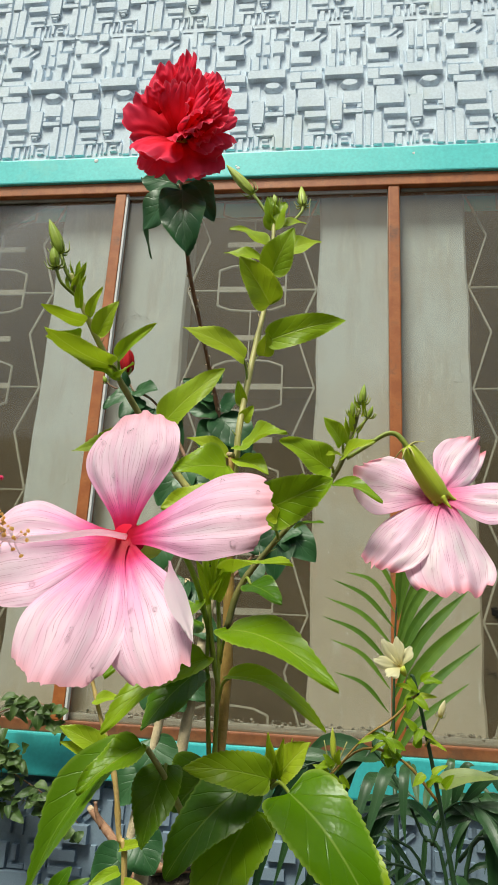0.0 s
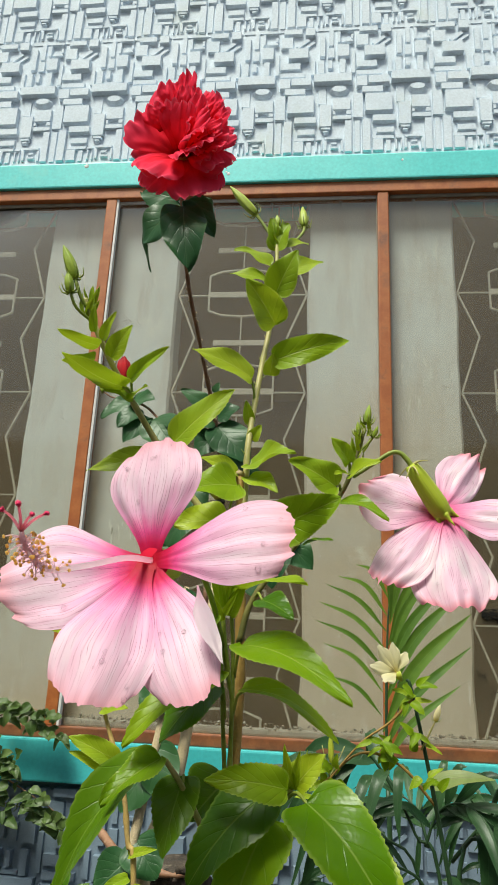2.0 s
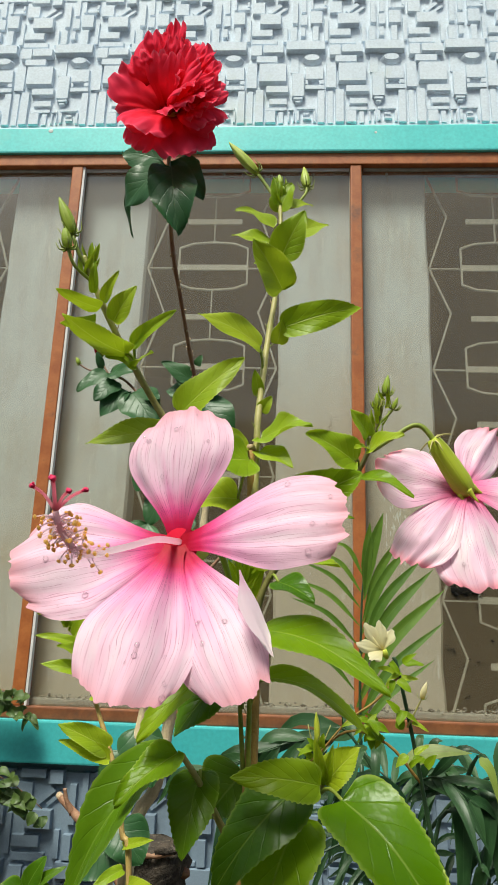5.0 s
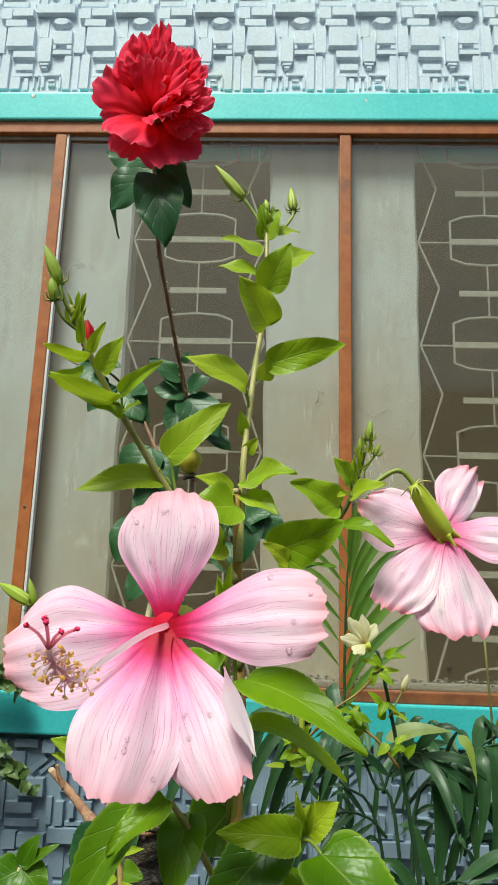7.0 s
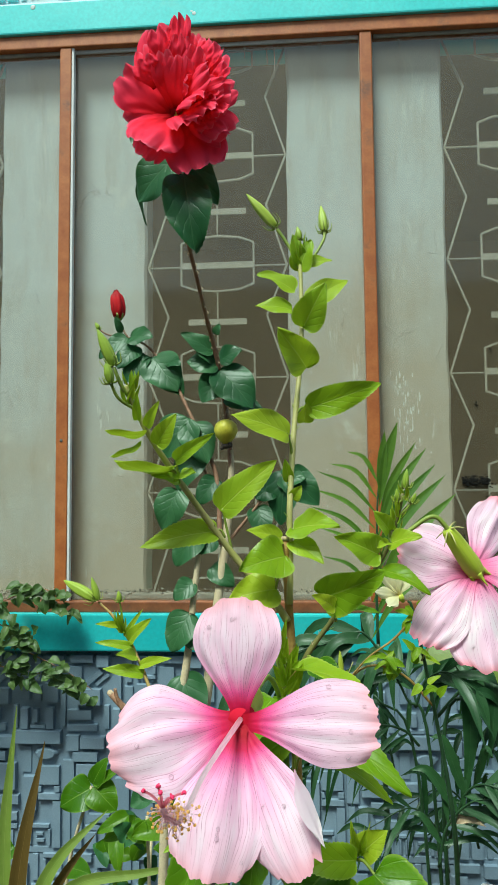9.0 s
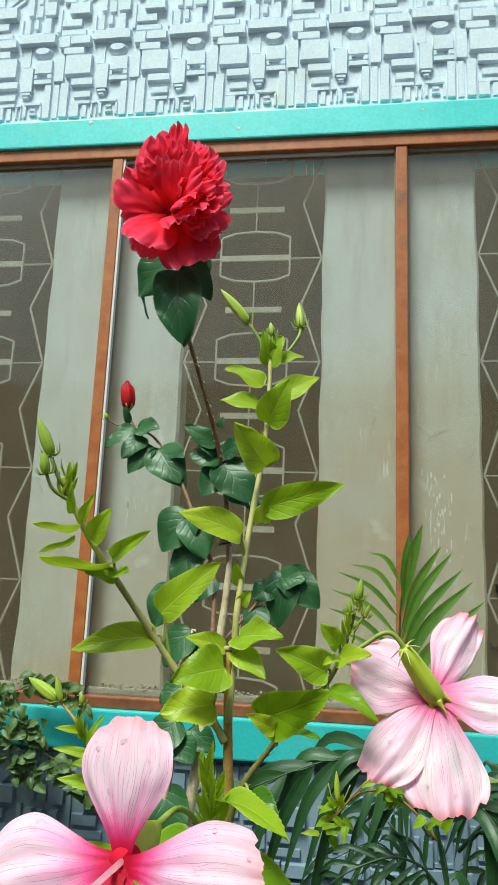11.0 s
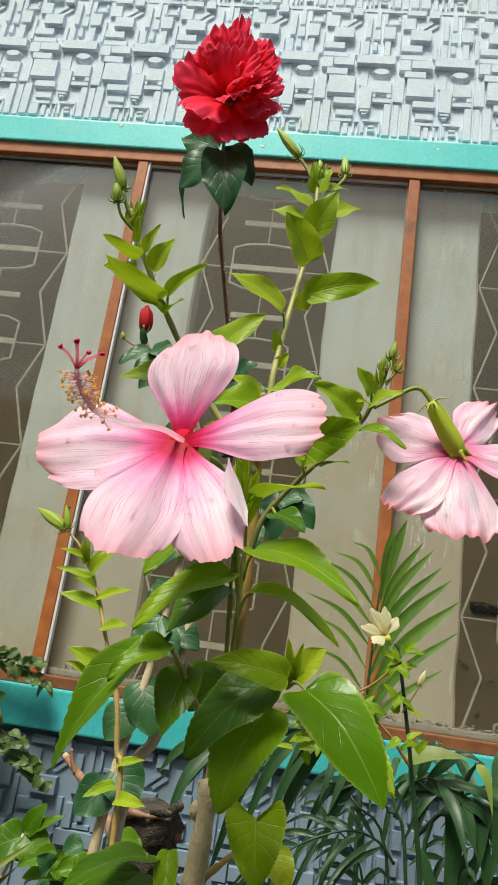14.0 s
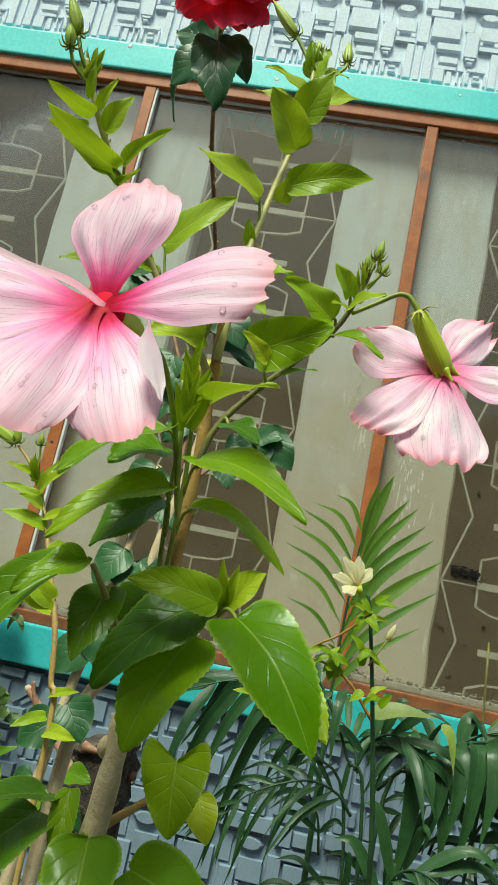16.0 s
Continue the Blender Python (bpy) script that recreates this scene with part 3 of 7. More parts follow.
def leaf_geo(base, tip, width, face=(0, -0.9, 0.35), bend=0.06, fold=0.32, teeth=17, seed=0, shape=0.62, wave=0.065, rows=20, cols=8, twist=0.0, full=0.68, bite=0.12, lobe=0.07):
    """A leaf from its base to its tip: toothed outline, folded along the midrib, arched and waved."""
    rng = random.Random(seed)
    base, ahead, side, out, size = frame_of(base, tip, face)
    ph = rng.random() * 6
    teeth = round(teeth * (1 + max(0.0, width - 0.026) * 25)) if teeth else 0
    bite = bite * min(1.0, (0.020 / width) ** 1.2)
    rows = 2 * teeth if teeth else rows
    verts, faces, uvs = [], [], []
    for i in range(rows + 1):
        v = i / rows
        w = width / 2 * (math.sin(math.pi * min(1, v) ** shape) ** full if 0 < v < 1 else 0.0)
        w *= 1 - 0.12 * v
        w = max(w, width * 0.012)
        arch = bend * size * math.sin(math.pi * v) - 0.5 * bend * size * v * v
        turn = twist * (v - 0.3)
        sd = side * math.cos(turn) + out * math.sin(turn)
        ou = out * math.cos(turn) - side * math.sin(turn)
        for k in range(cols + 1):
            u = -1 + 2 * k / cols
            edge = 1.0
            along = 0.0
            if teeth and abs(u) > 0.99 and 0.12 < v < 0.97:
                saw = (v * teeth) % 1.0
                edge = 1 + bite * (saw - 0.4)
                along = 0.028 * size * (saw - 0.5)
            lift = abs(u) * w * math.sin(fold) + wave * width * u * u * math.sin(v * 9 + ph + 2.2 * u)
            p = base + ahead * (v * size + along - lobe * size * abs(u) ** 1.5 * (1 - v) ** 2 * min(1.0, 2.4 * w / width)) + sd * (w * u * edge * math.cos(fold)) + ou * (arch + lift)
            verts.append(p)
            uvs.append(((u + 1) / 2, v))
    c = cols + 1
    for i in range(rows):
        for k in range(cols):
            faces.append((i * c + k, i * c + k + 1, (i + 1) * c + k + 1, (i + 1) * c + k))
    return verts, faces, uvs


LEAF_SEED = [100]


def leaf(plant, base, tip, width, mat=None, stalk=None, **shape):
    """One leaf of a plant, with its stalk if it shows."""
    LEAF_SEED[0] += 1
    ob = part("leaf", leaf_geo(base, tip, width * 1.12, seed=LEAF_SEED[0], **shape), mat or LEAF, plant)
    if stalk:
        mid = (V(base) + V(stalk)) / 2 + V(0, 0, 0.003)
        part("leaf_stalk", tube([stalk, mid, V(base) + (V(tip) - V(base)) * 0.04], 0.0010, 0.0008, 6, 3), STEM_FRESH, plant)
    return ob


def petal_place(base, tip, width, face, cup, roll, ruffle, waves, seed, u, v, neck=0.14, belly=0.68, ragged=0.05, edge_fold=0.0, taper=0.66, crumple=0.0, pleat=0.0, frill=0.0, arch=0.0, blunt=0.0, ridge=0.0, crest=0.0, scallop=0.0):
    base, ahead, side, out, size = frame_of(base, tip, face)
    rng = random.Random(seed)
    ph, ph2 = rng.random() * 6.28, rng.random() * 6.28
    s = min(1.0, v / belly)
    s = s * s * (3 - 2 * s)
    w = width / 2 * (neck + (1 - neck) * s)
    if v > belly:
        w *= math.sqrt(1 - taper * ((v - belly) / (1 - belly)) ** 2)
    reach = v * (1 - 0.20 * (1 - blunt) * u * u * v * v)
    tooth = ragged * (noise.noise(V(u * 4.5 + ph, seed * 0.37, 2.0)) + 0.28 * noise.noise(V(u * 13.0, seed * 0.7, 5.0)))
    reach += tooth * v ** 6
    reach += scallop * (abs(math.cos(4.2 * u + ph)) ** 0.7 - 0.7) * v ** 4
    lift = cup * size * (v * v - 0.55 * v) - roll * width * u * u * s
    lift += ruffle * width * math.sin(waves * u + ph) * v ** 3 * (0.35 + 0.65 * abs(u))
    lift += 0.35 * ruffle * width * math.sin(2.3 * waves * u + ph2) * v ** 5
    lift += 0.008 * width * math.sin(13 * u + ph2 + 1.5 * v) * s * (1.1 - v)
    lift += 0.05 * width * noise.noise(V(u * 2.2 + ph, v * 2.0, seed * 0.9)) * s
    lift += crumple * width * noise.noise(V(u * 4.0 + ph2, v * 5.0, seed * 1.7)) * s
    lift += pleat * width * (math.sin(8 * u + ph) + 0.5 * math.sin(15 * u + ph2)) * (1 - 0.75 * v) * min(1.0, v * 5)
    lift += frill * width * (math.sin(13 * u + ph2 + 1.5 * math.sin(4 * u)) + 0.5 * math.sin(21 * u + ph)) * v ** 6
    lift += scallop * width * (0.25 * math.cos(8.4 * u + 2 * ph) + 0.6 * noise.noise(V(u * 4.0, v * 3.0, seed * 1.3))) * v ** 5
    lift += arch * size * math.sin(math.pi * v ** 1.5)
    lift -= ridge * width * math.sqrt((u - crest) ** 2 + 0.01) * s * (1 - 0.4 * v)
    x = w * u
    if edge_fold and u * edge_fold > 0.45 * abs(edge_fold):
        f = (abs(u) - 0.45) / 0.55
        x -= edge_fold * w * 0.75 * f * f * s
        lift += abs(edge_fold) * w * 0.55 * f * s
    return base + ahead * (reach * size) + side * x + out * lift


def petal_geo(base, tip, width, face, cup=0.1, roll=0.05, ruffle=0.06, waves=5.0, seed=0, rows=20, cols=22, **more):
    verts, faces, uvs = [], [], []
    for i in range(rows + 1):
        for k in range(cols + 1):
            u, v = -1 + 2 * k / cols, i / rows
            verts.append(petal_place(base, tip, width, face, cup, roll, ruffle, waves, seed, u, v, **more))
            uvs.append(((u + 1) / 2, v))
    c = cols + 1
    for i in range(rows):
        for k in range(cols):
            faces.append((i * c + k, i * c + k + 1, (i + 1) * c + k + 1, (i + 1) * c + k))
    return verts, faces, uvs


def droplet(parent, at, r, face):
    part("water_droplet", ball(V(at) + V(face).normalized() * r * 0.25, r, 0.6, 6, 10, face), WATER, parent)


def bud(plant, base, tip, r, mat=None, bracts=6, name="flower_bud", label=""):
    """A closed bud: a pointed body of furled sepals in a ring of thin bracts."""
    base, tip = V(base), V(tip)
    size = (tip - base).length
    prof = [(0.0, r * 0.4), (0.06, r * 0.68), (0.2, r * 0.88), (0.42, r * 0.95), (0.62, r * 0.82), (0.8, r * 0.54), (0.93, r * 0.26), (1.0, r * 0.08)]
    body = part(name, lathe(base, tip, prof, 20, 0.09, 5), mat or BUD_GREEN, plant, label)
    t = (tip - base).normalized()
    a = t.cross(V(0.2, 0.9, 0.3)).normalized()
    b = t.cross(a)
    for k in range(bracts):
        w = 2 * math.pi * k / bracts + 0.4
        d = a * math.cos(w) + b * math.sin(w)
        s = base + d * r * 0.5
        part("bract", tube([s, s + d * (r * 0.6 + 0.0012) + t * size * 0.04, s + d * (r * 0.75 + 0.0022) + t * (size * 0.16 + 0.0024)], 0.0007, 0.00022, 5, 3), STEM_FRESH, body)
    return body

# ---- the setting: ground, house front, room behind the window ----
WALL = 2.80
MULLIONS = [-2.55, -1.55, -0.55, 0.45, 1.45, 2.45]
Z_LOW, Z_SILL, Z_GLASS, Z_HEAD, Z_LINTEL, Z_UP = 0.99, 1.104, 1.138, 2.978, 3.024, 3.132

bm = bmesh.new()
bmesh.ops.create_grid(bm, x_segments=60, y_segments=60, size=0.5)
for v in bm.verts:
    far = max(abs(v.co.x), abs(v.co.y)) * 2
    v.co = V(v.co.x, v.co.y, 0) * (12 + 2200 * far ** 6)
    if v.co.length < 9 and v.co.y < 2.6:
        v.co.z = 0.03 * noise.noise(v.co * 2.5)
me = bpy.data.meshes.new("ground")
bm.to_mesh(me)
bm.free()
me.materials.append(SOIL)
tagged(new("ground", me), "dark damp garden soil in front of the house", "ground", kind="structure")

wall_lower = solid("wall_lower", box(-5, WALL, -0.1, 5, WALL + 0.22, Z_LOW), LOWER_SHADED, "relief wall below the window, its bluish shade painted in", "wall", "structure")
wall_upper = solid("wall_upper", box(-5, WALL, Z_UP, 5, WALL + 0.22, 5.0), RELIEF_PAINT, "pale painted relief wall above the window", "wall", "structure")
for name, x0, x1 in (("wall_west", -5.0, -2.58), ("wall_east", 2.48, 5.0)):
    solid(name, box(x0, WALL, Z_LOW, x1, WALL + 0.22, Z_UP), RELIEF_PAINT, "pale painted house wall beside the long window", "wall", "structure")
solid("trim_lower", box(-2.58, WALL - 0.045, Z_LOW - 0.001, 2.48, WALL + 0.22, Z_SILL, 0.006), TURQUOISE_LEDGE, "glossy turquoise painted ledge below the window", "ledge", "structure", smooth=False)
trim_upper = solid("trim_upper", box(-2.58, WALL - 0.03, Z_LINTEL, 2.48, WALL + 0.22, Z_UP + 0.001, 0.006), TURQUOISE, "turquoise painted lintel band above the window", "lintel", "structure", smooth=False)
for x, z, r in ((-0.659, 3.116, 0.009), (-0.112, 3.062, 0.007), (-0.120, 3.070, 0.004), (0.52, 3.100, 0.005)):
    part("paint_splash", ball((x, WALL - 0.030, z), r, 0.12, 4, 9, (0, 1, 0)), CHIP_PAINT, trim_upper, "white splash of paint")
solid("roof", box(-5.3, WALL - 0.35, 5.0, 5.3, 7.6, 5.15, 0.01), PLASTER, "grey cement roof slab of the house", "roof", "structure")

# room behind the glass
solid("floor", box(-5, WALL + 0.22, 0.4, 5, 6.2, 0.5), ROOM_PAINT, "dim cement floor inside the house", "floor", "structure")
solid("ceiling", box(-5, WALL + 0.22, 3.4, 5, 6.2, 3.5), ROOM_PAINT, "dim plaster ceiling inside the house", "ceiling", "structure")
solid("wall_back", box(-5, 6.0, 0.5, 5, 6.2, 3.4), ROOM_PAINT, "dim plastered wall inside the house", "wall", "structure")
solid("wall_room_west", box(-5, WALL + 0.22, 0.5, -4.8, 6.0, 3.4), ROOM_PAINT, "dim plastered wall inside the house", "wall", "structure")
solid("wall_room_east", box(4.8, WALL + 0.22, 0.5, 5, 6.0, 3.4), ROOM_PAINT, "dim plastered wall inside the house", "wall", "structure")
# Added behind the camera, out of view; blocks the low sky light
solid("wall_garden", box(-6, -2.3, -0.1, 6, -2.1, 3.6, 0.01), PLASTER, "unseen plain wall added behind the camera to block low sky light", "wall", "structure")

# window: brown frame, mullions, panes
window = thing("window_1", (0, WALL, Z_SILL), "long brown-framed window with dusty fixed glass panes", "window", kind="structure")
part("head_frame", box(-2.58, WALL - 0.018, Z_HEAD, 2.48, WALL + 0.05, Z_LINTEL, 0.004), FRAME_WOOD, window, smooth=False)
part("bottom_frame", box(-2.58, WALL - 0.018, Z_SILL, 2.48, WALL + 0.05, Z_GLASS, 0.004), FRAME_DARKER, window, smooth=False)
for x in MULLIONS:
    part("mullion", box(x - 0.0195, WALL - 0.014, Z_GLASS, x + 0.0195, WALL + 0.046, Z_HEAD, 0.004), FRAME_WOOD, window, smooth=False)
part("screw", ball((-0.551, WALL - 0.0145, 1.65), 0.0055, 0.4, 4, 9, (0, 1, 0)), DARK_CRUMB, window, "dark screw head")
for a, b in zip(MULLIONS, MULLIONS[1:]):
    pane = part("pane", box(a + 0.0195, WALL + 0.012, Z_GLASS, b - 0.0195, WALL + 0.016, Z_HEAD), GLASS, window, smooth=False)
    pane.visible_shadow = False
    bright = abs(a + 0.55) < 0.01
    bead = box(a + 0.0195, WALL - 0.010, Z_GLASS, a + 0.028, WALL + 0.012, Z_HEAD, 0.002) if bright else box(a + 0.0195, WALL + 0.004, Z_GLASS, a + 0.0235, WALL + 0.012, Z_HEAD, 0.001)
    part("putty", box(b - 0.0225, WALL + 0.006, Z_GLASS, b - 0.0195, WALL + 0.012, Z_HEAD, 0.001), PALE_TRIM, window, smooth=False)
    part("putty", joined(bead, box(a + 0.028, WALL + 0.004, Z_HEAD - 0.012, b - 0.0225, WALL + 0.012, Z_HEAD, 0.002)), WHITE_BEAD if bright else PALE_TRIM, window, "white glazing bead along the pane's edge" if bright else "dull putty along the pane's edge", smooth=False)
    crumbs = random.Random(int(a * 100))
    heap = box(a + 0.0195, WALL + 0.018, Z_GLASS, b - 0.0195, WALL + 0.05, Z_GLASS + 0.022, 0.006)
    for tone, mat, count in (("crumbled cement dust on the inner sill", CEMENT_SILL, 300), ("dark crumbs of old mortar on the inner sill", DARK_CRUMB, 170)):
        grains = [ball((crumbs.uniform(a + 0.03, b - 0.03), WALL + crumbs.uniform(0.019, 0.046), Z_GLASS + 0.020 + crumbs.random() ** 2 * 0.014), 0.0014 + 0.0048 * crumbs.random() ** 2, crumbs.uniform(0.5, 1.0), 4, 6) for _ in range(count)]
        part("sill_dust", joined(*([heap] if mat is CEMENT_SILL else []), *grains), mat, window, tone, smooth=False)

rng = random.Random(19)
for x, z, drop in ((0.050, 2.955, 0.030), (0.125, 2.950, 0.060), (0.150, 2.950, 0.100), (-0.02, 2.960, 0.020), (0.30, 2.955, 0.025), (0.56, 2.955, 0.03)):
    part("putty_drip", joined(tube([(x, WALL + 0.0115, z), (x + 0.002, WALL + 0.0115, z - drop * 0.5), (x + rng.uniform(-0.003, 0.003), WALL + 0.0115, z - drop)], 0.0022, 0.0012, 6, 5, 0.5, int(drop * 900)), ball((x, WALL + 0.011, z), 0.006, 0.6, 4, 8)), PALE_TRIM, window, "pale drip of putty on the glass")

# painted piers behind the glass, with cracks and flakes of paint
PIERS = [(-2.78, -2.26), (-1.78, -1.28), (-0.794, -0.288), (0.187, 0.705), (1.18, 1.70), (2.17, 2.69)]


for n, (a, b) in enumerate(PIERS):
    pier = thing(f"pier_{n + 1}", ((a + b) / 2, 2.86, 0.5), "grey painted masonry pier with peeling paint behind the glass", "pier", kind="structure")
    rng = random.Random(40 + n)
    verts, faces, uvs = [], [], []
    rows = 60
    edge = [[noise.noise(V(z * 9 / rows * 2, n * 3.1, s)) * 0.007 for z in range(rows + 1)] for s in (0, 7)]
    for i in range(rows + 1):
        z = 0.5 + 2.9 * i / rows
        l, r = a + edge[0][i], b + edge[1][i]
        verts += [(l, 2.87, z), (l + 0.008, 2.86, z), (r - 0.008, 2.86, z), (r, 2.87, z), (r, 2.96, z), (l, 2.96, z)]
    for i in range(rows):
        for k in range(6):
            j = (k + 1) % 6
            faces.append((i * 6 + k, i * 6 + j, i * 6 + 6 + j, i * 6 + 6 + k))
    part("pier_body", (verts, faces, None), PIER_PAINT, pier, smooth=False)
    flakes = []
    for k in range(90 if n == 3 else 40):
        cx, cz = (b - 0.14 + rng.gauss(0, 0.022), 1.72 + rng.gauss(0, 0.07)) if k % 2 else (rng.uniform(a + 0.03, b - 0.03), rng.uniform(1.2, 2.2))
        cx, cz = min(max(cx, a + 0.03), b - 0.03), min(max(cz, 1.2), 2.85)
        w, h = rng.uniform(0.001, 0.004), rng.uniform(0.004, 0.022) if k % 2 else rng.uniform(0.002, 0.006)
        ring = [(cx + w * math.cos(k * 1.05) * rng.uniform(0.5, 1.2), 2.8594, cz + h * math.sin(k * 1.05) * rng.uniform(0.5, 1.2)) for k in range(6)]
        flakes.append((ring + [(x, 2.8602, z) for x, _, z in ring], [tuple(range(6))[::-1]] + [(k, (k + 1) % 6, 6 + (k + 1) % 6, 6 + k) for k in range(6)], None))
    part("paint_flake", joined(*flakes), CHIP_PAINT, pier, "pale flakes and scrapes of old paint", smooth=False)

# iron grilles in the openings between the piers
Y_GRILLE = 2.875


def flat_bar(x0, z0, x1, z1, half, deep=0.004):
    d = V(x1 - x0, 0, z1 - z0).normalized()
    s = V(-d.z, 0, d.x) * half
    v = []
    for p in (V(x0, Y_GRILLE, z0), V(x1, Y_GRILLE, z1)):
        v += [p + s - V(0, deep, 0), p - s - V(0, deep, 0), p - s + V(0, deep, 0), p + s + V(0, deep, 0)]
    return v, [(0, 1, 2, 3)[::-1], (4, 5, 6, 7), (0, 4, 5, 1), (1, 5, 6, 2), (2, 6, 7, 3), (3, 7, 4, 0)], None


def grille(x0, x1):
    g = thing("window_grille", ((x0 + x1) / 2, Y_GRILLE, 1.0), "cream-painted iron window grille with linked panels and zigzag rods", "window grille", "grilles behind the window")
    mid = (x0 + x1) / 2
    step = 0.3785
    z = 2.615 + step
    while z > 0.75:
        for x, sign in ((x0, 1), (x1, -1)):
            part("zigzag_rod", joined(flat_bar(x, z, x + sign * 0.068, z - step * 0.45, 0.0030), flat_bar(x + sign * 0.068, z - step * 0.45, x, z - step, 0.0030)), GRILLE_PAINT, g, smooth=False)
            part("link_rod", flat_bar(x, z, mid - sign * 0.122, z, 0.002), GRILLE_PAINT, g, smooth=False)
        part("flat_bar", flat_bar(mid - 0.122, z + 0.004, mid + 0.122, z + 0.004, 0.0105, 0.003), GRILLE_PAINT, g, smooth=False)
        part("short_bar", flat_bar(mid - 0.098, z - step * 0.5, mid + 0.098, z - step * 0.5, 0.010, 0.003), GRILLE_PAINT, g, smooth=False)
        t, b = z + 0.105, z - 0.085
        ring = [(mid - 0.122, b + 0.024), (mid - 0.122, t - 0.024), (mid - 0.075, t - 0.006), (mid, t), (mid + 0.075, t - 0.006), (mid + 0.122, t - 0.024), (mid + 0.122, b + 0.024), (mid + 0.075, b + 0.006), (mid, b), (mid - 0.075, b + 0.006)]
        part("panel_ring", joined(*[flat_bar(*p, *q, 0.0030) for p, q in zip(ring, ring[1:] + ring[:1])]), GRILLE_PAINT, g, smooth=False)
        part("upright_rod", joined(flat_bar(mid, b, mid, z - step * 0.5 + 0.012, 0.0022), flat_bar(mid, z - step * 0.5 - 0.012, mid, z - step + 0.105, 0.0022)), GRILLE_PAINT, g, smooth=False)
        z -= step
    return g


for (_, a), (b, _) in zip(PIERS, PIERS[1:]):
    grille(a + 0.004, b - 0.004)

# black dirt on the glass
nest = thing("dirt_clump", (0.768, WALL + 0.012, 1.505), "black clump of dirt and specks stuck to the window glass", "dirt")
rng = random.Random(77)
part("clump", joined(*[ball((0.764 + rng.uniform(-0.042, 0.042), WALL + 0.0095 - rng.uniform(0, 0.003), 1.508 + rng.gauss(0, 0.006) + 0.005 * math.sin(k * 0.7)), rng.uniform(0.0015, 0.0042), 0.7, 4, 6) for k in range(260)]), SOOT, nest, smooth=False)
for x, z in ((0.707, 1.341), (0.746, 1.293), (0.761, 1.288), (0.824, 1.916), (0.814, 1.497), (0.722, 1.332), (0.795, 1.30), (0.80, 1.46), (0.77, 1.75), (0.835, 1.36), (0.756, 1.205)):
    part("speck", joined(*[ball((x + rng.gauss(0, 0.005), WALL + 0.0095, z + rng.gauss(0, 0.006)), rng.uniform(0.0012, 0.003), 0.8, 4, 6) for _ in range(5)]), SOOT, nest)


# ---- moulded relief tiles of the wall ----
def relief_block(x0, x1, z0, z1, h, slant=0.003):
    """A raised block of the relief: sides that slope a little, open at the back."""
    v = [(x0, 0, z0), (x1, 0, z0), (x1, 0, z1), (x0, 0, z1), (x0 + slant, -h, z0 + slant), (x1 - slant, -h, z0 + slant), (x1 - slant, -h, z1 - slant), (x0 + slant, -h, z1 - slant)]
    return v, [(4, 5, 6, 7), (0, 1, 5, 4), (1, 2, 6, 5), (2, 3, 7, 6), (3, 0, 4, 7)], None


def lens_block(x, z, rx, rz, h):
    n = 12
    v = [(x + rx * math.cos(2 * math.pi * k / n), 0, z + rz * math.sin(2 * math.pi * k / n) * (0.6 + 0.4 * abs(math.sin(2 * math.pi * k / n)))) for k in range(n)]
    v += [(x + 0.6 * rx * math.cos(2 * math.pi * k / n), -h, z + 0.5 * rz * math.sin(2 * math.pi * k / n)) for k in range(n)]
    return v, [(k, (k + 1) % n, n + (k + 1) % n, n + k) for k in range(n)] + [tuple(n + k for k in range(n))], None


def slanted_bar(x0, z0, x1, z1, half, h):
    d = V(x1 - x0, 0, z1 - z0).normalized()
    s = V(-d.z, 0, d.x)
    a, b = V(x0, 0, z0), V(x1, 0, z1)
    low = [a - s * half, b - s * half, b + s * half, a + s * half]
    top = [p + V(0, -h, 0) + (V((x0 + x1) / 2, 0, (z0 + z1) / 2) - p) * 0.1 for p in low]
    return low + top, [(4, 5, 6, 7), (0, 1, 5, 4), (1, 2, 6, 5), (2, 3, 7, 6), (3, 0, 4, 7)], None


TILE_W, TILE_H = 0.2925, 0.600


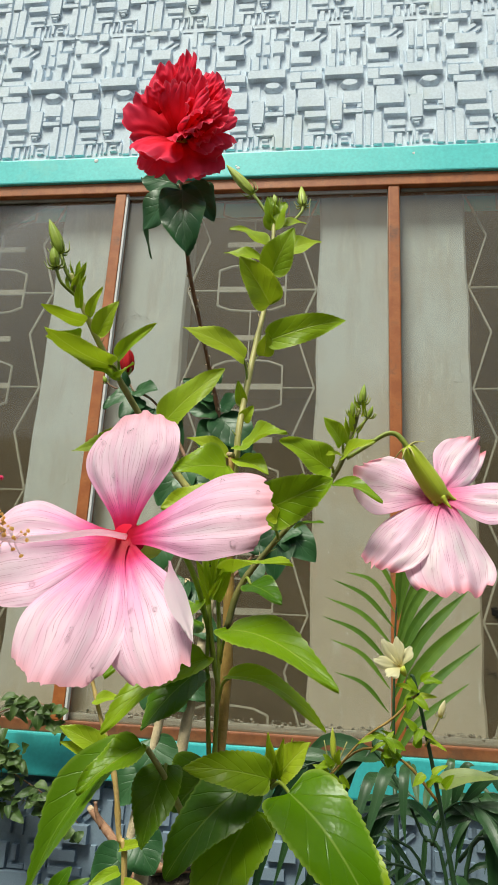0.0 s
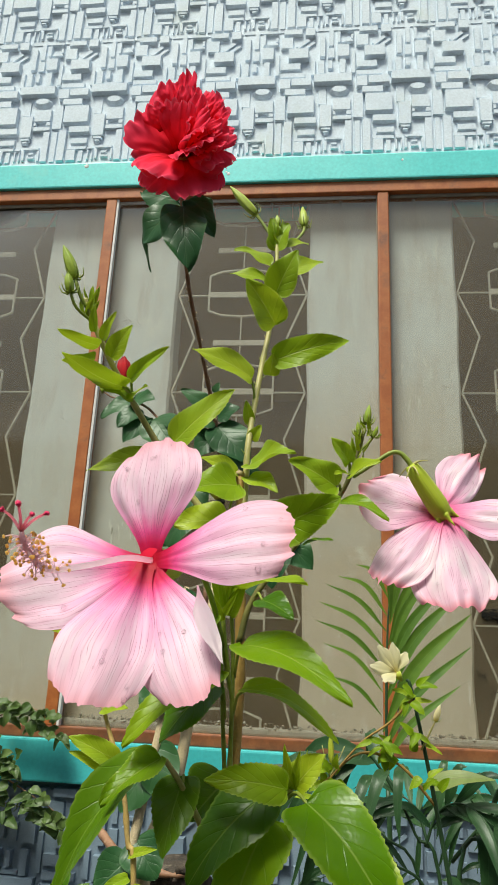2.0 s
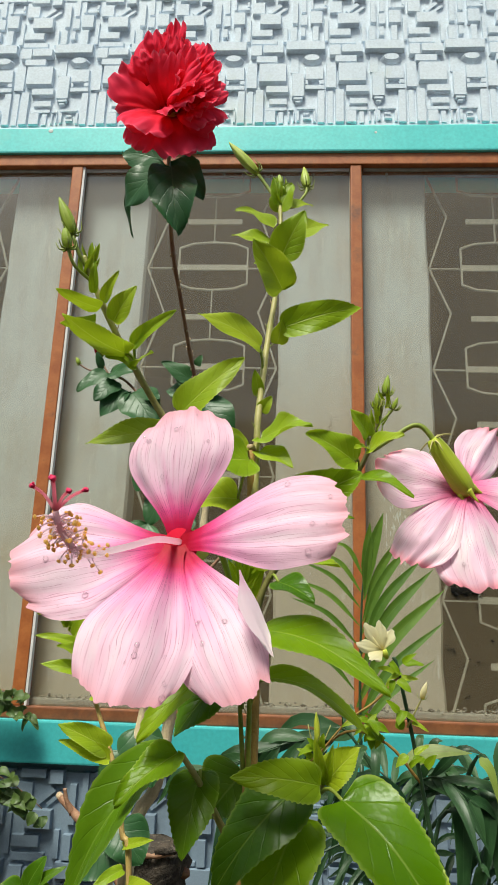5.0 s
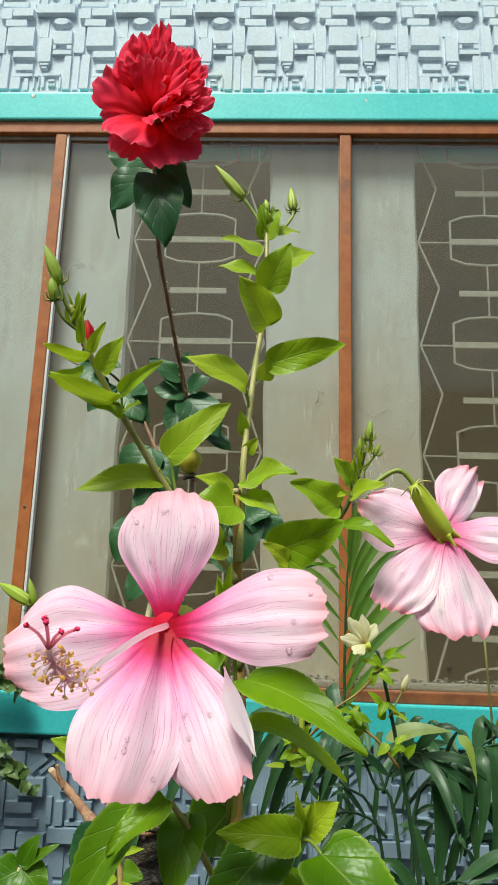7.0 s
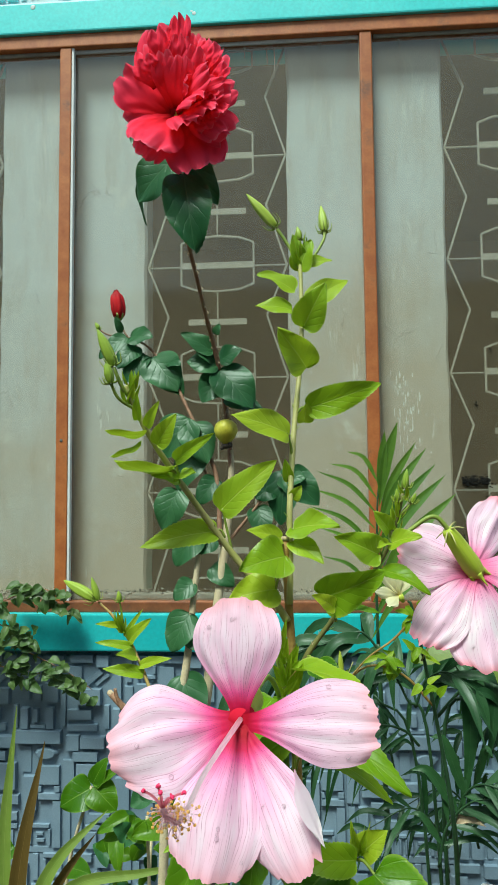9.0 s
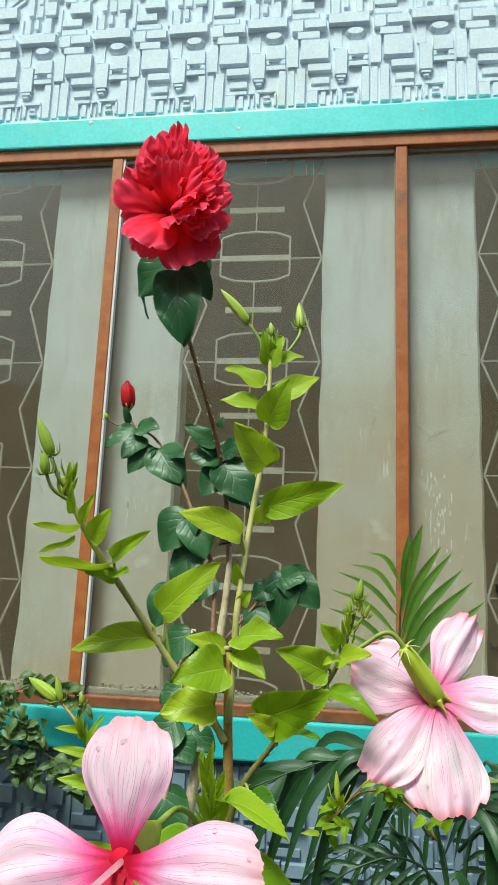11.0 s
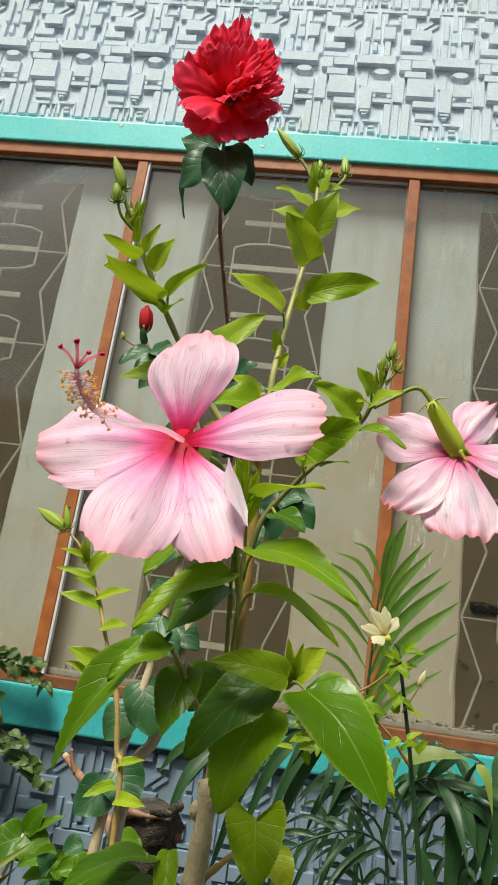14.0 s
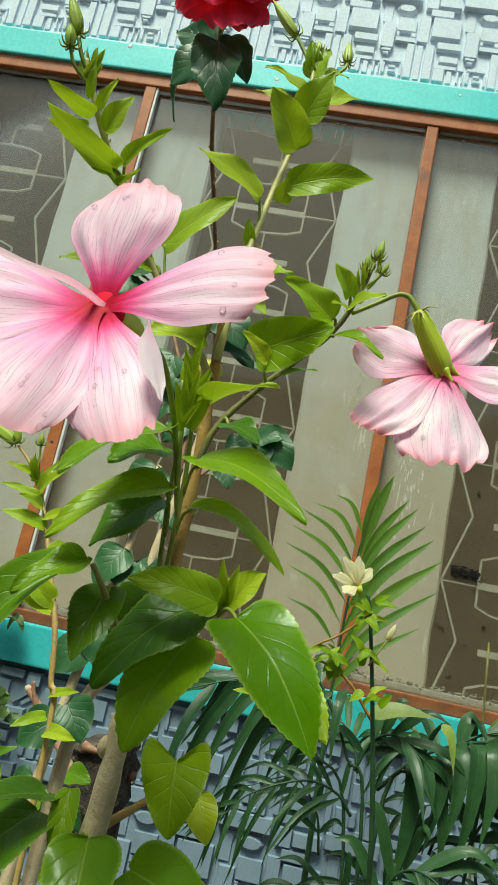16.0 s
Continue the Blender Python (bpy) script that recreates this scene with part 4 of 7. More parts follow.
def relief_tile():
    """One moulded tile: plates that nearly touch, with narrow deep slots between them."""
    g = [relief_block(-0.0002, TILE_W + 0.0002, -0.0125, TILE_H - 0.0128, 0.009, 0.0002)]
    plates = [
        (-0.0002, TILE_W + 0.0002, -0.0120, 0.0105, 0.012),
        # square spiral and the hook beside it
        (0.031, 0.100, 0.064, 0.079, 0.018), (0.030, 0.044, 0.016, 0.0635, 0.018), (0.091, 0.104, 0.011, 0.0635, 0.018), (0.054, 0.081, 0.041, 0.054, 0.018), (0.054, 0.063, 0.036, 0.0405, 0.018), (0.054, 0.085, 0.022, 0.0355, 0.018),
        (-0.002, 0.025, 0.060, 0.072, 0.018), (-0.002, 0.009, 0.012, 0.0595, 0.018), (0.017, 0.026, 0.012, 0.0595, 0.018),
        # tongue, slotted plate, upright
        (0.012, 0.060, 0.118, 0.224, 0.024), (0.018, 0.055, 0.104, 0.1175, 0.0235), (0.025, 0.048, 0.092, 0.1035, 0.022), (0.0605, 0.131, 0.195, 0.255, 0.022), (0.0605, 0.134, 0.150, 0.1725, 0.022), (0.0605, 0.075, 0.173, 0.1945, 0.022), (0.111, 0.133, 0.173, 0.1945, 0.022), (0.106, 0.136, 0.006, 0.1495, 0.020),
        (0.137, 0.178, 0.158, 0.274, 0.020), (0.142, 0.166, 0.006, 0.151, 0.016), (0.171, 0.205, 0.006, 0.152, 0.023),
        # boss and bars
        (0.182, 0.286, 0.180, 0.264, 0.029), (0.209, 0.296, 0.135, 0.167, 0.025), (0.222, 0.291, 0.085, 0.114, 0.021), (0.209, 0.290, 0.060, 0.078, 0.018), (0.209, 0.250, 0.006, 0.0595, 0.022), (0.256, 0.278, 0.006, 0.0595, 0.016),
        # crown with three teeth, rails beside it
        (-0.012, 0.136, 0.321, 0.364, 0.031), (0.003, 0.031, 0.3645, 0.432, 0.027), (0.041, 0.062, 0.386, 0.430, 0.027), (0.085, 0.112, 0.3645, 0.435, 0.027), (0.0315, 0.0845, 0.3645, 0.380, 0.020), (-0.024, -0.004, 0.366, 0.442, 0.020),
        # stepped plate
        (0.150, 0.194, 0.300, 0.351, 0.026), (0.1945, 0.275, 0.308, 0.346, 0.031), (0.170, 0.253, 0.268, 0.2995, 0.027), (0.150, 0.232, 0.393, 0.427, 0.023), (0.130, 0.149, 0.372, 0.480, 0.018), (0.180, 0.262, 0.440, 0.492, 0.031), (0.150, 0.250, 0.358, 0.383, 0.020), (0.005, 0.040, 0.230, 0.312, 0.014),
        # upper course
        (0.010, 0.034, 0.452, 0.560, 0.022), (0.040, 0.070, 0.448, 0.500, 0.018), (0.078, 0.126, 0.446, 0.508, 0.026), (0.150, 0.200, 0.502, 0.560, 0.020), (0.044, 0.066, 0.508, 0.590, 0.017),
        (0.078, 0.142, 0.578, 0.594, 0.021), (0.078, 0.092, 0.520, 0.5775, 0.021), (0.0925, 0.142, 0.520, 0.534, 0.021), (0.128, 0.142, 0.5345, 0.562, 0.021), (0.160, 0.236, 0.568, 0.596, 0.023), (0.244, 0.287, 0.555, 0.596, 0.027),
    ]
    g += [relief_block(*p, 0.0028) for p in plates]
    g += [lens_block(0.086, 0.291, 0.046, 0.028, 0.026)]
    g += [slanted_bar(0.214, 0.505, 0.262, 0.545, 0.008, 0.020), slanted_bar(0.240, 0.500, 0.284, 0.535, 0.006, 0.016)]
    return joined(*g)


for wall, mat, first, count, label in ((wall_upper, RELIEF_PAINT, Z_UP + 0.013, 3, "upper"), (wall_lower, LOWER_SHADED, 0.379, 1, "lower"), (wall_lower, LOWER_SHADED, -0.222, 1, "lowest")):
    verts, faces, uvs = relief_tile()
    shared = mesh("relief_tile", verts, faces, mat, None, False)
    for row in range(count):
        for col in range(-9, 10):
            tile = new("relief_tile", shared)
            tile.location = (-0.0875 + col * TILE_W, WALL, first + row * TILE_H)
            tile.parent = wall

# ---- pink hibiscus ----
pink = thing("pink_hibiscus", (0.21, 1.0, 0.0), "tall hibiscus shrub with two open pink flowers and fresh leaves", "shrub")
part("main_stem", tube([(0.18, 1.02, -0.02), (0.20, 0.985, 0.7), (0.207, 0.975, 1.10), (0.213, 0.974, 1.17), (0.215, 0.974, 1.205), (0.217, 0.985, 1.257), (0.217, 1.0, 1.316), (0.214, 1.003, 1.38), (0.211, 1.005, 1.436)], 0.0052, 0.0024, 12, 6, 0.2, 3), BARK, pink)
part("cut_end", lathe((0.211, 1.005, 1.4355), (0.211, 1.0052, 1.4385), [(0, 0.0030), (0.8, 0.0029), (1, 0.0024)], 10), CUT_WOOD, pink, "pale dry cut end of the stem")
part("pale_stem", tube([(0.19, 0.98, 0.9), (0.205, 0.972, 1.12), (0.2135, 0.9685, 1.165), (0.2155, 0.966, 1.205), (0.214, 0.968, 1.214)], 0.0064, 0.0046, 12, 6, 0.15, 5), PALE_BARK, pink, "pale speckled old wood")
part("knob", ball((0.2105, 0.9655, 1.2), 0.0032, 1.5), PALE_BARK, pink)
part("twig", tube([(0.214, 0.975, 1.165), (0.224, 1.0, 1.17), (0.232, 1.02, 1.174), (0.239, 1.02, 1.185)], 0.0022, 0.0012, 7, 4, 0.2, 9), BARK, pink)

# flower facing the camera's side
C = V(0.1925, 0.862, 1.361)
flower = part("flower", lathe(C + V(0.005, 0.042, 0.004), C + V(0, 0.010, 0), [(0, 0.0030), (0.3, 0.0065), (0.8, 0.0072), (1, 0.0055)], 14), CALYX, pink, "open pale pink hibiscus flower with a crimson throat and water drops")
PETALS = [
    # tip, width, cup, roll, ruffle, seed, folded edge, taper, belly, arch, how far its foot lies behind the throat, bluntness, face
    ((0.1900, 0.8740, 1.4170), 0.0450, -0.05, 0.06, 0.012, 3, 0.0, 0.40, 0.66, 0.07, 0.004, 0.45, (-0.28, -0.95, 0.08)),
    ((0.2530, 0.8380, 1.3705), 0.0365, -0.05, 0.05, 0.012, 5, 0.0, 0.28, 0.70, 0.03, 0.003, 0.45, (-0.30, -0.88, 0.28)),
    ((0.1335, 0.8560, 1.3495), 0.0500, -0.05, 0.06, 0.012, 8, 0.0, 0.50, 0.62, 0.06, 0.006, 0.2, (0.12, -0.86, 0.42)),
    ((0.1800, 0.8340, 1.3065), 0.0415, -0.04, 0.06, 0.014, 11, 0.0, 0.30, 0.66, 0.03, 0.000, 0.4, (-0.06, -0.90, 0.34)),
    ((0.2215, 0.8340, 1.3090), 0.0345, -0.03, 0.05, 0.014, 14, -0.10, 0.40, 0.62, 0.03, 0.002, 0.3, (-0.10, -0.90, 0.32)),
]
part("throat", lathe(C + V(0.003, 0.024, 0.002), C + V(0.0008, 0.0060, 0), [(0, 0.002), (0.5, 0.0048), (0.8, 0.0066), (1, 0.0062)], 16), THROAT_RED, flower, "deep crimson throat")
for tip, width, cup, roll, ruffle, seed, fold, taper, belly, arch, behind, blunt, face in PETALS:
    d = (V(tip) - C).normalized()
    base = C + V(0.0005, 0.0015 + behind, 0) + d * 0.0015
    more = dict(edge_fold=fold, ragged=0.024 if seed == 3 else 0.050, belly=belly, neck=0.20, taper=taper, arch=arch, frill=0.003, pleat=0.0012, crumple=0.014, blunt=blunt, scallop=0.018)
    part("petal", petal_geo(base, tip, width, face, cup, roll, ruffle, 6.0, seed, 40, 64, **more), PETAL_PINK, flower)
    rng = random.Random(seed)
    for _ in range(11):
        u, v = rng.uniform(-0.85, 0.85), rng.uniform(0.45, 0.96)
        p = petal_place(base, tip, width, face, cup, roll, ruffle, 6.0, seed, u, v, **more)
        droplet(flower, p, 0.0003 + 0.0009 * rng.random() ** 2, face)
part("folded_edge", petal_geo((0.2180, 0.8420, 1.3495), (0.2288, 0.8350, 1.3205), 0.0100, (0.78, -0.60, 0.2), 0.15, 0.05, 0.03, 4.0, 15, 16, 12, ragged=0.02, belly=0.40, neck=0.1, taper=0.9), PETAL_LIT, flower, "folded petal underside, the light on it painted near-white")
column = spline([C + V(0.0005, 0.006, 0.001), (0.1885, 0.846, 1.3595), (0.1815, 0.822, 1.3530), (0.1775, 0.796, 1.3480), (0.1740, 0.7860, 1.353), (0.1730, 0.7830, 1.3575)], 8)
col = part("staminal_column", tube(column, 0.0013, 0.0008, 10, 1), COLUMN_PINK, flower, "long pale pink staminal column")
rng = random.Random(21)
for k in range(100):
    i = rng.randrange(int(len(column) * 0.56), len(column) - 3)
    p = column[i]
    t = (column[i + 1] - column[i - 1]).normalized()
    d = V(rng.uniform(-1, 1), rng.uniform(-1, 1), rng.uniform(-1, 1))
    d = (d - t * d.dot(t)).normalized()
    q = p + d * rng.uniform(0.0028, 0.0060) + t * rng.uniform(-0.001, 0.0015)
    part("stamen", tube([p, (p + q) / 2 + t * 0.0006, q], 0.00022, 0.00018, 4, 2), COLUMN_PINK, col)
    part("anther", ball(q, rng.uniform(0.0005, 0.0008), 0.7, 4, 7, d), POLLEN, col)
top = column[-1]
for dx, dy, dz in ((-0.0062, -0.002, 0.0062), (-0.001, -0.003, 0.0082), (0.0040, -0.003, 0.0048), (0.0078, -0.001, 0.0056), (0.0005, -0.006, 0.0072)):
    q = top + V(dx, dy, dz)
    part("style", tube([top, (top + q) / 2 + V(0, 0, 0.001), q], 0.00055, 0.0004, 6, 3), STYLE_CORAL, col)
    part("stigma", joined(ball(q, 0.0009, 0.8, 5, 8), *[ball(q + V(rng.uniform(-1, 1), rng.uniform(-1, 1), rng.uniform(-1, 1)) * 0.0007, 0.0004, 0.9, 4, 6) for _ in range(7)]), STIGMA_RED, col, "round crimson stigma")
part("flower_stalk", tube([(0.214, 0.985, 1.31), (0.208, 0.965, 1.345), (0.203, 0.93, 1.366), (0.1975, 0.902, 1.3655)], 0.0012, 0.0017, 8, 5), STEM_FRESH, flower)

# second flower, seen from behind
C2 = V(0.3335, 1.008, 1.4165)
calyx = part("flower", lathe((0.3155, 1.0005, 1.4430), C2 + V(0.003, 0.001, -0.004), [(0, 0.0030), (0.05, 0.0042), (0.2, 0.0053), (0.5, 0.0061), (0.75, 0.0064), (0.93, 0.0056), (1, 0.0042)], 20, 0.06, 5), CALYX, pink, "drooping faded pink hibiscus flower with a long green calyx")
for tip, width, cup, roll, ruffle, seed, fold, belly, taper, ridge, crest, face in (
    ((0.2870, 1.020, 1.4335), 0.050, 0.02, 0.06, 0.04, 31, 0.0, 0.62, 0.5, 0.05, 0.2, (-0.15, -0.80, 0.58)),
    ((0.2950, 0.990, 1.3740), 0.038, -0.10, 0.06, 0.05, 33, 0.15, 0.68, 0.40, 0.10, 0.1, (-0.25, -0.82, 0.48)),
    ((0.3390, 0.980, 1.3590), 0.049, -0.08, 0.06, 0.05, 36, 0.0, 0.74, 0.34, 0.20, 0.15, (-0.05, -0.88, 0.45)),
    ((0.3950, 1.000, 1.4165), 0.037, -0.10, 0.08, 0.04, 39, 0.0, 0.48, 0.92, 0.12, -0.1, (0.05, -0.80, 0.58)),
    ((0.3640, 1.040, 1.4620), 0.034, -0.05, 0.06, 0.08, 41, 0.3, 0.62, 0.45, 0.14, 0.0, (0.3, -0.9, 0.2)),
):
    d = (V(tip) - C2).normalized()
    base = C2 + V(0.0005, 0.003, 0.000)
    more = dict(edge_fold=fold, ragged=0.040, belly=belly, neck=0.30, taper=taper, crumple=0.026, pleat=0.006, frill=0.006, blunt=0.3, scallop=0.05, ridge=ridge, crest=crest)
    part("petal", petal_geo(base, tip, width, face, cup, roll, ruffle, 7.0, seed, 40, 64, **more), PETAL_BACK, calyx)
    rng = random.Random(seed)
    for _ in range(4):
        u, v = rng.uniform(-0.5, 0.5), rng.uniform(0.4, 0.85)
        p = petal_place(base, tip, width, face, cup, roll, ruffle, 7.0, seed, u, v, **more)
        droplet(calyx, p, 0.0004 + 0.0008 * rng.random() ** 2, face)
AXIS = (C2 - V(0.3155, 1.0005, 1.4430)).normalized()
ACROSS = AXIS.cross(V(0, 1, 0)).normalized()
for k in range(5):
    w = k * 1.257 + 0.3
    out = ACROSS * math.cos(w) + AXIS.cross(ACROSS) * math.sin(w)
    s = C2 + V(0.003, 0.001, -0.004) + out * 0.0042 - AXIS * 0.003
    part("sepal_tip", tube([s, s + AXIS * 0.004 + out * 0.0014, s + AXIS * 0.0085 + out * 0.0042], 0.0022, 0.0002, 6, 3), CALYX, calyx)
part("flower_stalk", tube([(0.281, 1.0, 1.435), (0.292, 1.0, 1.4425), (0.303, 1.0, 1.4500), (0.309, 1.0, 1.4505), (0.3130, 1.0, 1.4470), (0.3165, 1.0005, 1.4420)], 0.0013, 0.0017, 8, 6), STEM_FRESH, calyx)
for q in ((0.322, 0.994, 1.4475), (0.309, 0.992, 1.436), (0.320, 1.008, 1.451), (0.306, 1.004, 1.440), (0.316, 0.990, 1.437)):
    part("bract", tube([(0.3160, 1.0, 1.4423), ((V(q) + V(0.003, 0, -0.0035)) + V(0.3160, 1.0, 1.4423)) / 2 + V(0, -0.001, 0.0012), V(q) + V(0.003, 0, -0.0035)], 0.0008, 0.00025, 5, 3), GREEN_STEM, calyx)

# upright shoot with two buds
part("shoot", tube([(0.214, 1.0, 1.395), (0.2145, 1.008, 1.435), (0.2145, 1.012, 1.458), (0.218, 1.03, 1.512), (0.223, 1.045, 1.562), (0.2245, 1.055, 1.598), (0.224, 1.065, 1.636), (0.2225, 1.068, 1.65)], 0.0023, 0.0014, 10, 6, 0.2, 7), GREEN_STEM, pink)
part("bud_stalk", tube([(0.223, 1.066, 1.638), (0.2165, 1.069, 1.655), (0.2065, 1.070, 1.6715)], 0.0013, 0.0013, 8, 5), STEM_FRESH, pink)
bud(pink, (0.2055, 1.070, 1.673), (0.1830, 1.069, 1.7000), 0.0042)
part("bud_stalk", tube([(0.224, 1.068, 1.64), (0.234, 1.082, 1.652), (0.2425, 1.09, 1.668), (0.244, 1.093, 1.676)], 0.0012, 0.0012, 8, 5), STEM_FRESH, pink)
bud(pink, (0.2438, 1.094, 1.677), (0.2415, 1.1, 1.701), 0.0038, bracts=9)
bud(pink, (0.224, 1.072, 1.663), (0.222, 1.073, 1.674), 0.0026, bracts=7)
part("bud_stalk", tube([(0.224, 1.066, 1.645), (0.2242, 1.07, 1.655), (0.224, 1.072, 1.664)], 0.001, 0.001, 6, 3), STEM_FRESH, pink)
leaf(pink, (0.2275, 1.032, 1.5265), (0.2800, 1.035, 1.5440), 0.021, LEAF, (0.2195, 1.034, 1.522), face=(0.1, -0.95, -0.1), bend=0.10, fold=0.22)
leaf(pink, (0.2145, 1.018, 1.5075), (0.1775, 0.995, 1.519), 0.021, LEAF_YOUNG, (0.2165, 1.024, 1.487), face=(0.25, -0.85, 0.35), fold=0.2)
leaf(pink, (0.2275, 1.036, 1.5560), (0.2085, 1.010, 1.5790), 0.025, LEAF_YOUNG, (0.222, 1.044, 1.556), face=(0.3, -0.9, -0.3), fold=0.35)
leaf(pink, (0.2255, 1.050, 1.5885), (0.2415, 1.035, 1.6170), 0.024, LEAF_YOUNG, (0.2245, 1.054, 1.59), face=(0.1, -0.95, 0.15), fold=0.25)
leaf(pink, (0.230, 1.058, 1.6090), (0.2605, 1.073, 1.6310), 0.019, LEAF_YOUNG, face=(0.3, -0.85, 0.5), fold=0.3)
leaf(pink, (0.2195, 1.060, 1.6190), (0.1920, 1.055, 1.6325), 0.020, LEAF_YOUNG, face=(-0.1, -0.7, 0.7), fold=0.25)
leaf(pink, (0.2175, 1.055, 1.6035), (0.1905, 1.047, 1.6055), 0.016, LEAF_YOUNG, face=(0, -0.85, 0.5), fold=0.2)
leaf(pink, (0.2235, 1.066, 1.6360), (0.2325, 1.064, 1.6600), 0.019, LEAF_YOUNG, face=(-0.3, -0.9, 0.2), fold=0.3)
leaf(pink, (0.2225, 1.066, 1.6420), (0.2185, 1.062, 1.6640), 0.013, LEAF_YOUNG, face=(0.3, -0.9, 0.2), fold=0.35)
leaf(pink, (0.228, 1.068, 1.6410), (0.2485, 1.072, 1.6465), 0.012, LEAF_YOUNG, face=(0, -0.85, 0.5), fold=0.3)
leaf(pink, (0.220, 1.044, 1.5660), (0.2070, 1.052, 1.5870), 0.016, LEAF_YOUNG, face=(0.4, -0.8, 0.1), fold=0.5)
leaf(pink, (0.2245, 1.036, 1.5170), (0.2275, 1.028, 1.5305), 0.012, LEAF_YOUNG, face=(0.3, -0.9, 0.1), fold=0.3)
leaf(pink, (0.2145, 1.02, 1.475), (0.2115, 1.014, 1.490), 0.008, LEAF_YOUNG, face=(0, -1, 0), fold=0.4)
leaf(pink, (0.2165, 1.016, 1.463), (0.2225, 1.012, 1.472), 0.009, LEAF_YOUNG, face=(0, -1, 0), fold=0.4)
leaf(pink, (0.2165, 1.008, 1.4430), (0.2455, 0.985, 1.4470), 0.021, LEAF_YOUNG, (0.213, 1.008, 1.435), face=(0.1, -0.85, 0.5), wave=0.12)
leaf(pink, (0.2165, 1.006, 1.4350), (0.2360, 0.99, 1.4225), 0.016, LEAF_YOUNG, face=(0.1, -0.85, 0.5), fold=0.3)
leaf(pink, (0.2095, 1.004, 1.4370), (0.187, 0.99, 1.4435), 0.013, LEAF_YOUNG, face=(-0.1, -0.85, 0.5), fold=0.3)

# tufts of tiny furled leaves round the growing tips
rng = random.Random(43)
for at, count, size in (((0.2235, 1.066, 1.645), 9, 0.020), ((0.1185, 0.956, 1.526), 9, 0.019), ((0.2855, 1.0, 1.453), 6, 0.015), ((0.2900, 1.0, 1.466), 6, 0.012), ((0.2820, 0.998, 1.444), 7, 0.016), ((0.050, 1.215, 1.340), 8, 0.022), ((0.2105, 0.970, 1.366), 12, 0.022), ((0.2505, 0.940, 1.270), 7, 0.017)):
    for _ in range(count):
        lean, way = rng.uniform(0.15, 0.75), rng.uniform(0, 6.28)
        b = V(at) + V(rng.uniform(-0.002, 0.002), rng.uniform(-0.002, 0.002), rng.uniform(-0.005, 0.005))
        t = b + V(math.cos(way) * lean, math.sin(way) * lean, 1.0).normalized() * size * rng.uniform(0.55, 1.0)
        leaf(pink, b, t, size * rng.uniform(0.14, 0.26), LEAF_YOUNG, face=(math.cos(way), math.sin(way) - 0.6, 0.1), fold=0.5, teeth=0, rows=8, cols=4)

# dry stipules and scars at the nodes of the shoots
rng = random.Random(44)
for line, r, count in (
    ([(0.2145, 1.008, 1.435), (0.2145, 1.012, 1.458), (0.218, 1.03, 1.512), (0.223, 1.045, 1.562), (0.2245, 1.055, 1.598)], 0.0021, 11),
    ([(0.205, 1.0, 1.395), (0.183, 1.0, 1.420), (0.164, 0.995, 1.446), (0.144, 0.980, 1.477), (0.131, 0.965, 1.500)], 0.0022, 12),
    ([(0.222, 1.0, 1.358), (0.238, 1.0, 1.381), (0.260, 1.0, 1.413), (0.279, 1.0, 1.435)], 0.0017, 8),
    ([(0.213, 0.974, 1.17), (0.215, 0.974, 1.205), (0.217, 0.985, 1.257), (0.217, 1.0, 1.316), (0.214, 1.003, 1.38)], 0.0036, 12)):
    way = spline(line, 10)
    for _ in range(count):
        i = rng.randrange(1, len(way) - 1)
        along = (way[i + 1] - way[i - 1]).normalized()
        out = (V(1, 0, 0) * rng.choice((-1, 1)) + V(0, rng.uniform(-0.8, 0.2), 0)).normalized()
        foot = way[i] + out * r * 0.85
        part("stipule", tube([foot, foot + out * 0.0011 + along * 0.0012, foot + out * rng.uniform(0.0016, 0.003) + along * 0.0030], 0.0006, 0.00012, 6, 3), CUT_WOOD if rng.random() < 0.4 else STEM_FRESH, pink)

# slanting shoot
part("shoot", tube([(0.2125, 1.0, 1.384), (0.205, 1.0, 1.395), (0.183, 1.0, 1.420), (0.164, 0.995, 1.446), (0.144, 0.980, 1.477), (0.131, 0.965, 1.500), (0.1195, 0.956, 1.525), (0.1165, 0.954, 1.533)], 0.0026, 0.0014, 10, 6, 0.2, 8), GREEN_STEM, pink)
part("bud_stalk", tube([(0.1205, 0.957, 1.523), (0.1145, 0.952, 1.533), (0.1105, 0.950, 1.5435)], 0.0012, 0.0012, 8, 4), STEM_FRESH, pink)
bud(pink, (0.1103, 0.950, 1.5445), (0.1010, 0.947, 1.5665), 0.0037)
part("bud_stalk", tube([(0.123, 0.958, 1.518), (0.1135, 0.950, 1.5245), (0.1095, 0.947, 1.5335)], 0.001, 0.001, 8, 4), STEM_FRESH, pink)
bud(pink, (0.1093, 0.947, 1.5335), (0.1068, 0.945, 1.5465), 0.003, bracts=7)
leaf(pink, (0.1415, 0.972, 1.4815), (0.1165, 0.930, 1.4850), 0.018, LEAF_YOUNG, (0.144, 0.98, 1.477), face=(0.0, -0.5, -0.87), fold=-0.2)
leaf(pink, (0.1670, 0.999, 1.4425), (0.1185, 0.985, 1.4335), 0.019, LEAF_YOUNG, (0.172, 1.0, 1.438), face=(-0.15, -0.85, 0.3), bend=0.08)
leaf(pink, (0.1435, 0.975, 1.4880), (0.1695, 0.960, 1.5035), 0.010, LEAF_YOUNG, (0.1445, 0.98, 1.477), face=(0.2, -0.8, 0.15), fold=0.4)
leaf(pink, (0.1345, 0.962, 1.4970), (0.1475, 0.954, 1.5150), 0.013, LEAF_YOUNG, face=(0.2, -0.9, 0.2), fold=0.3)
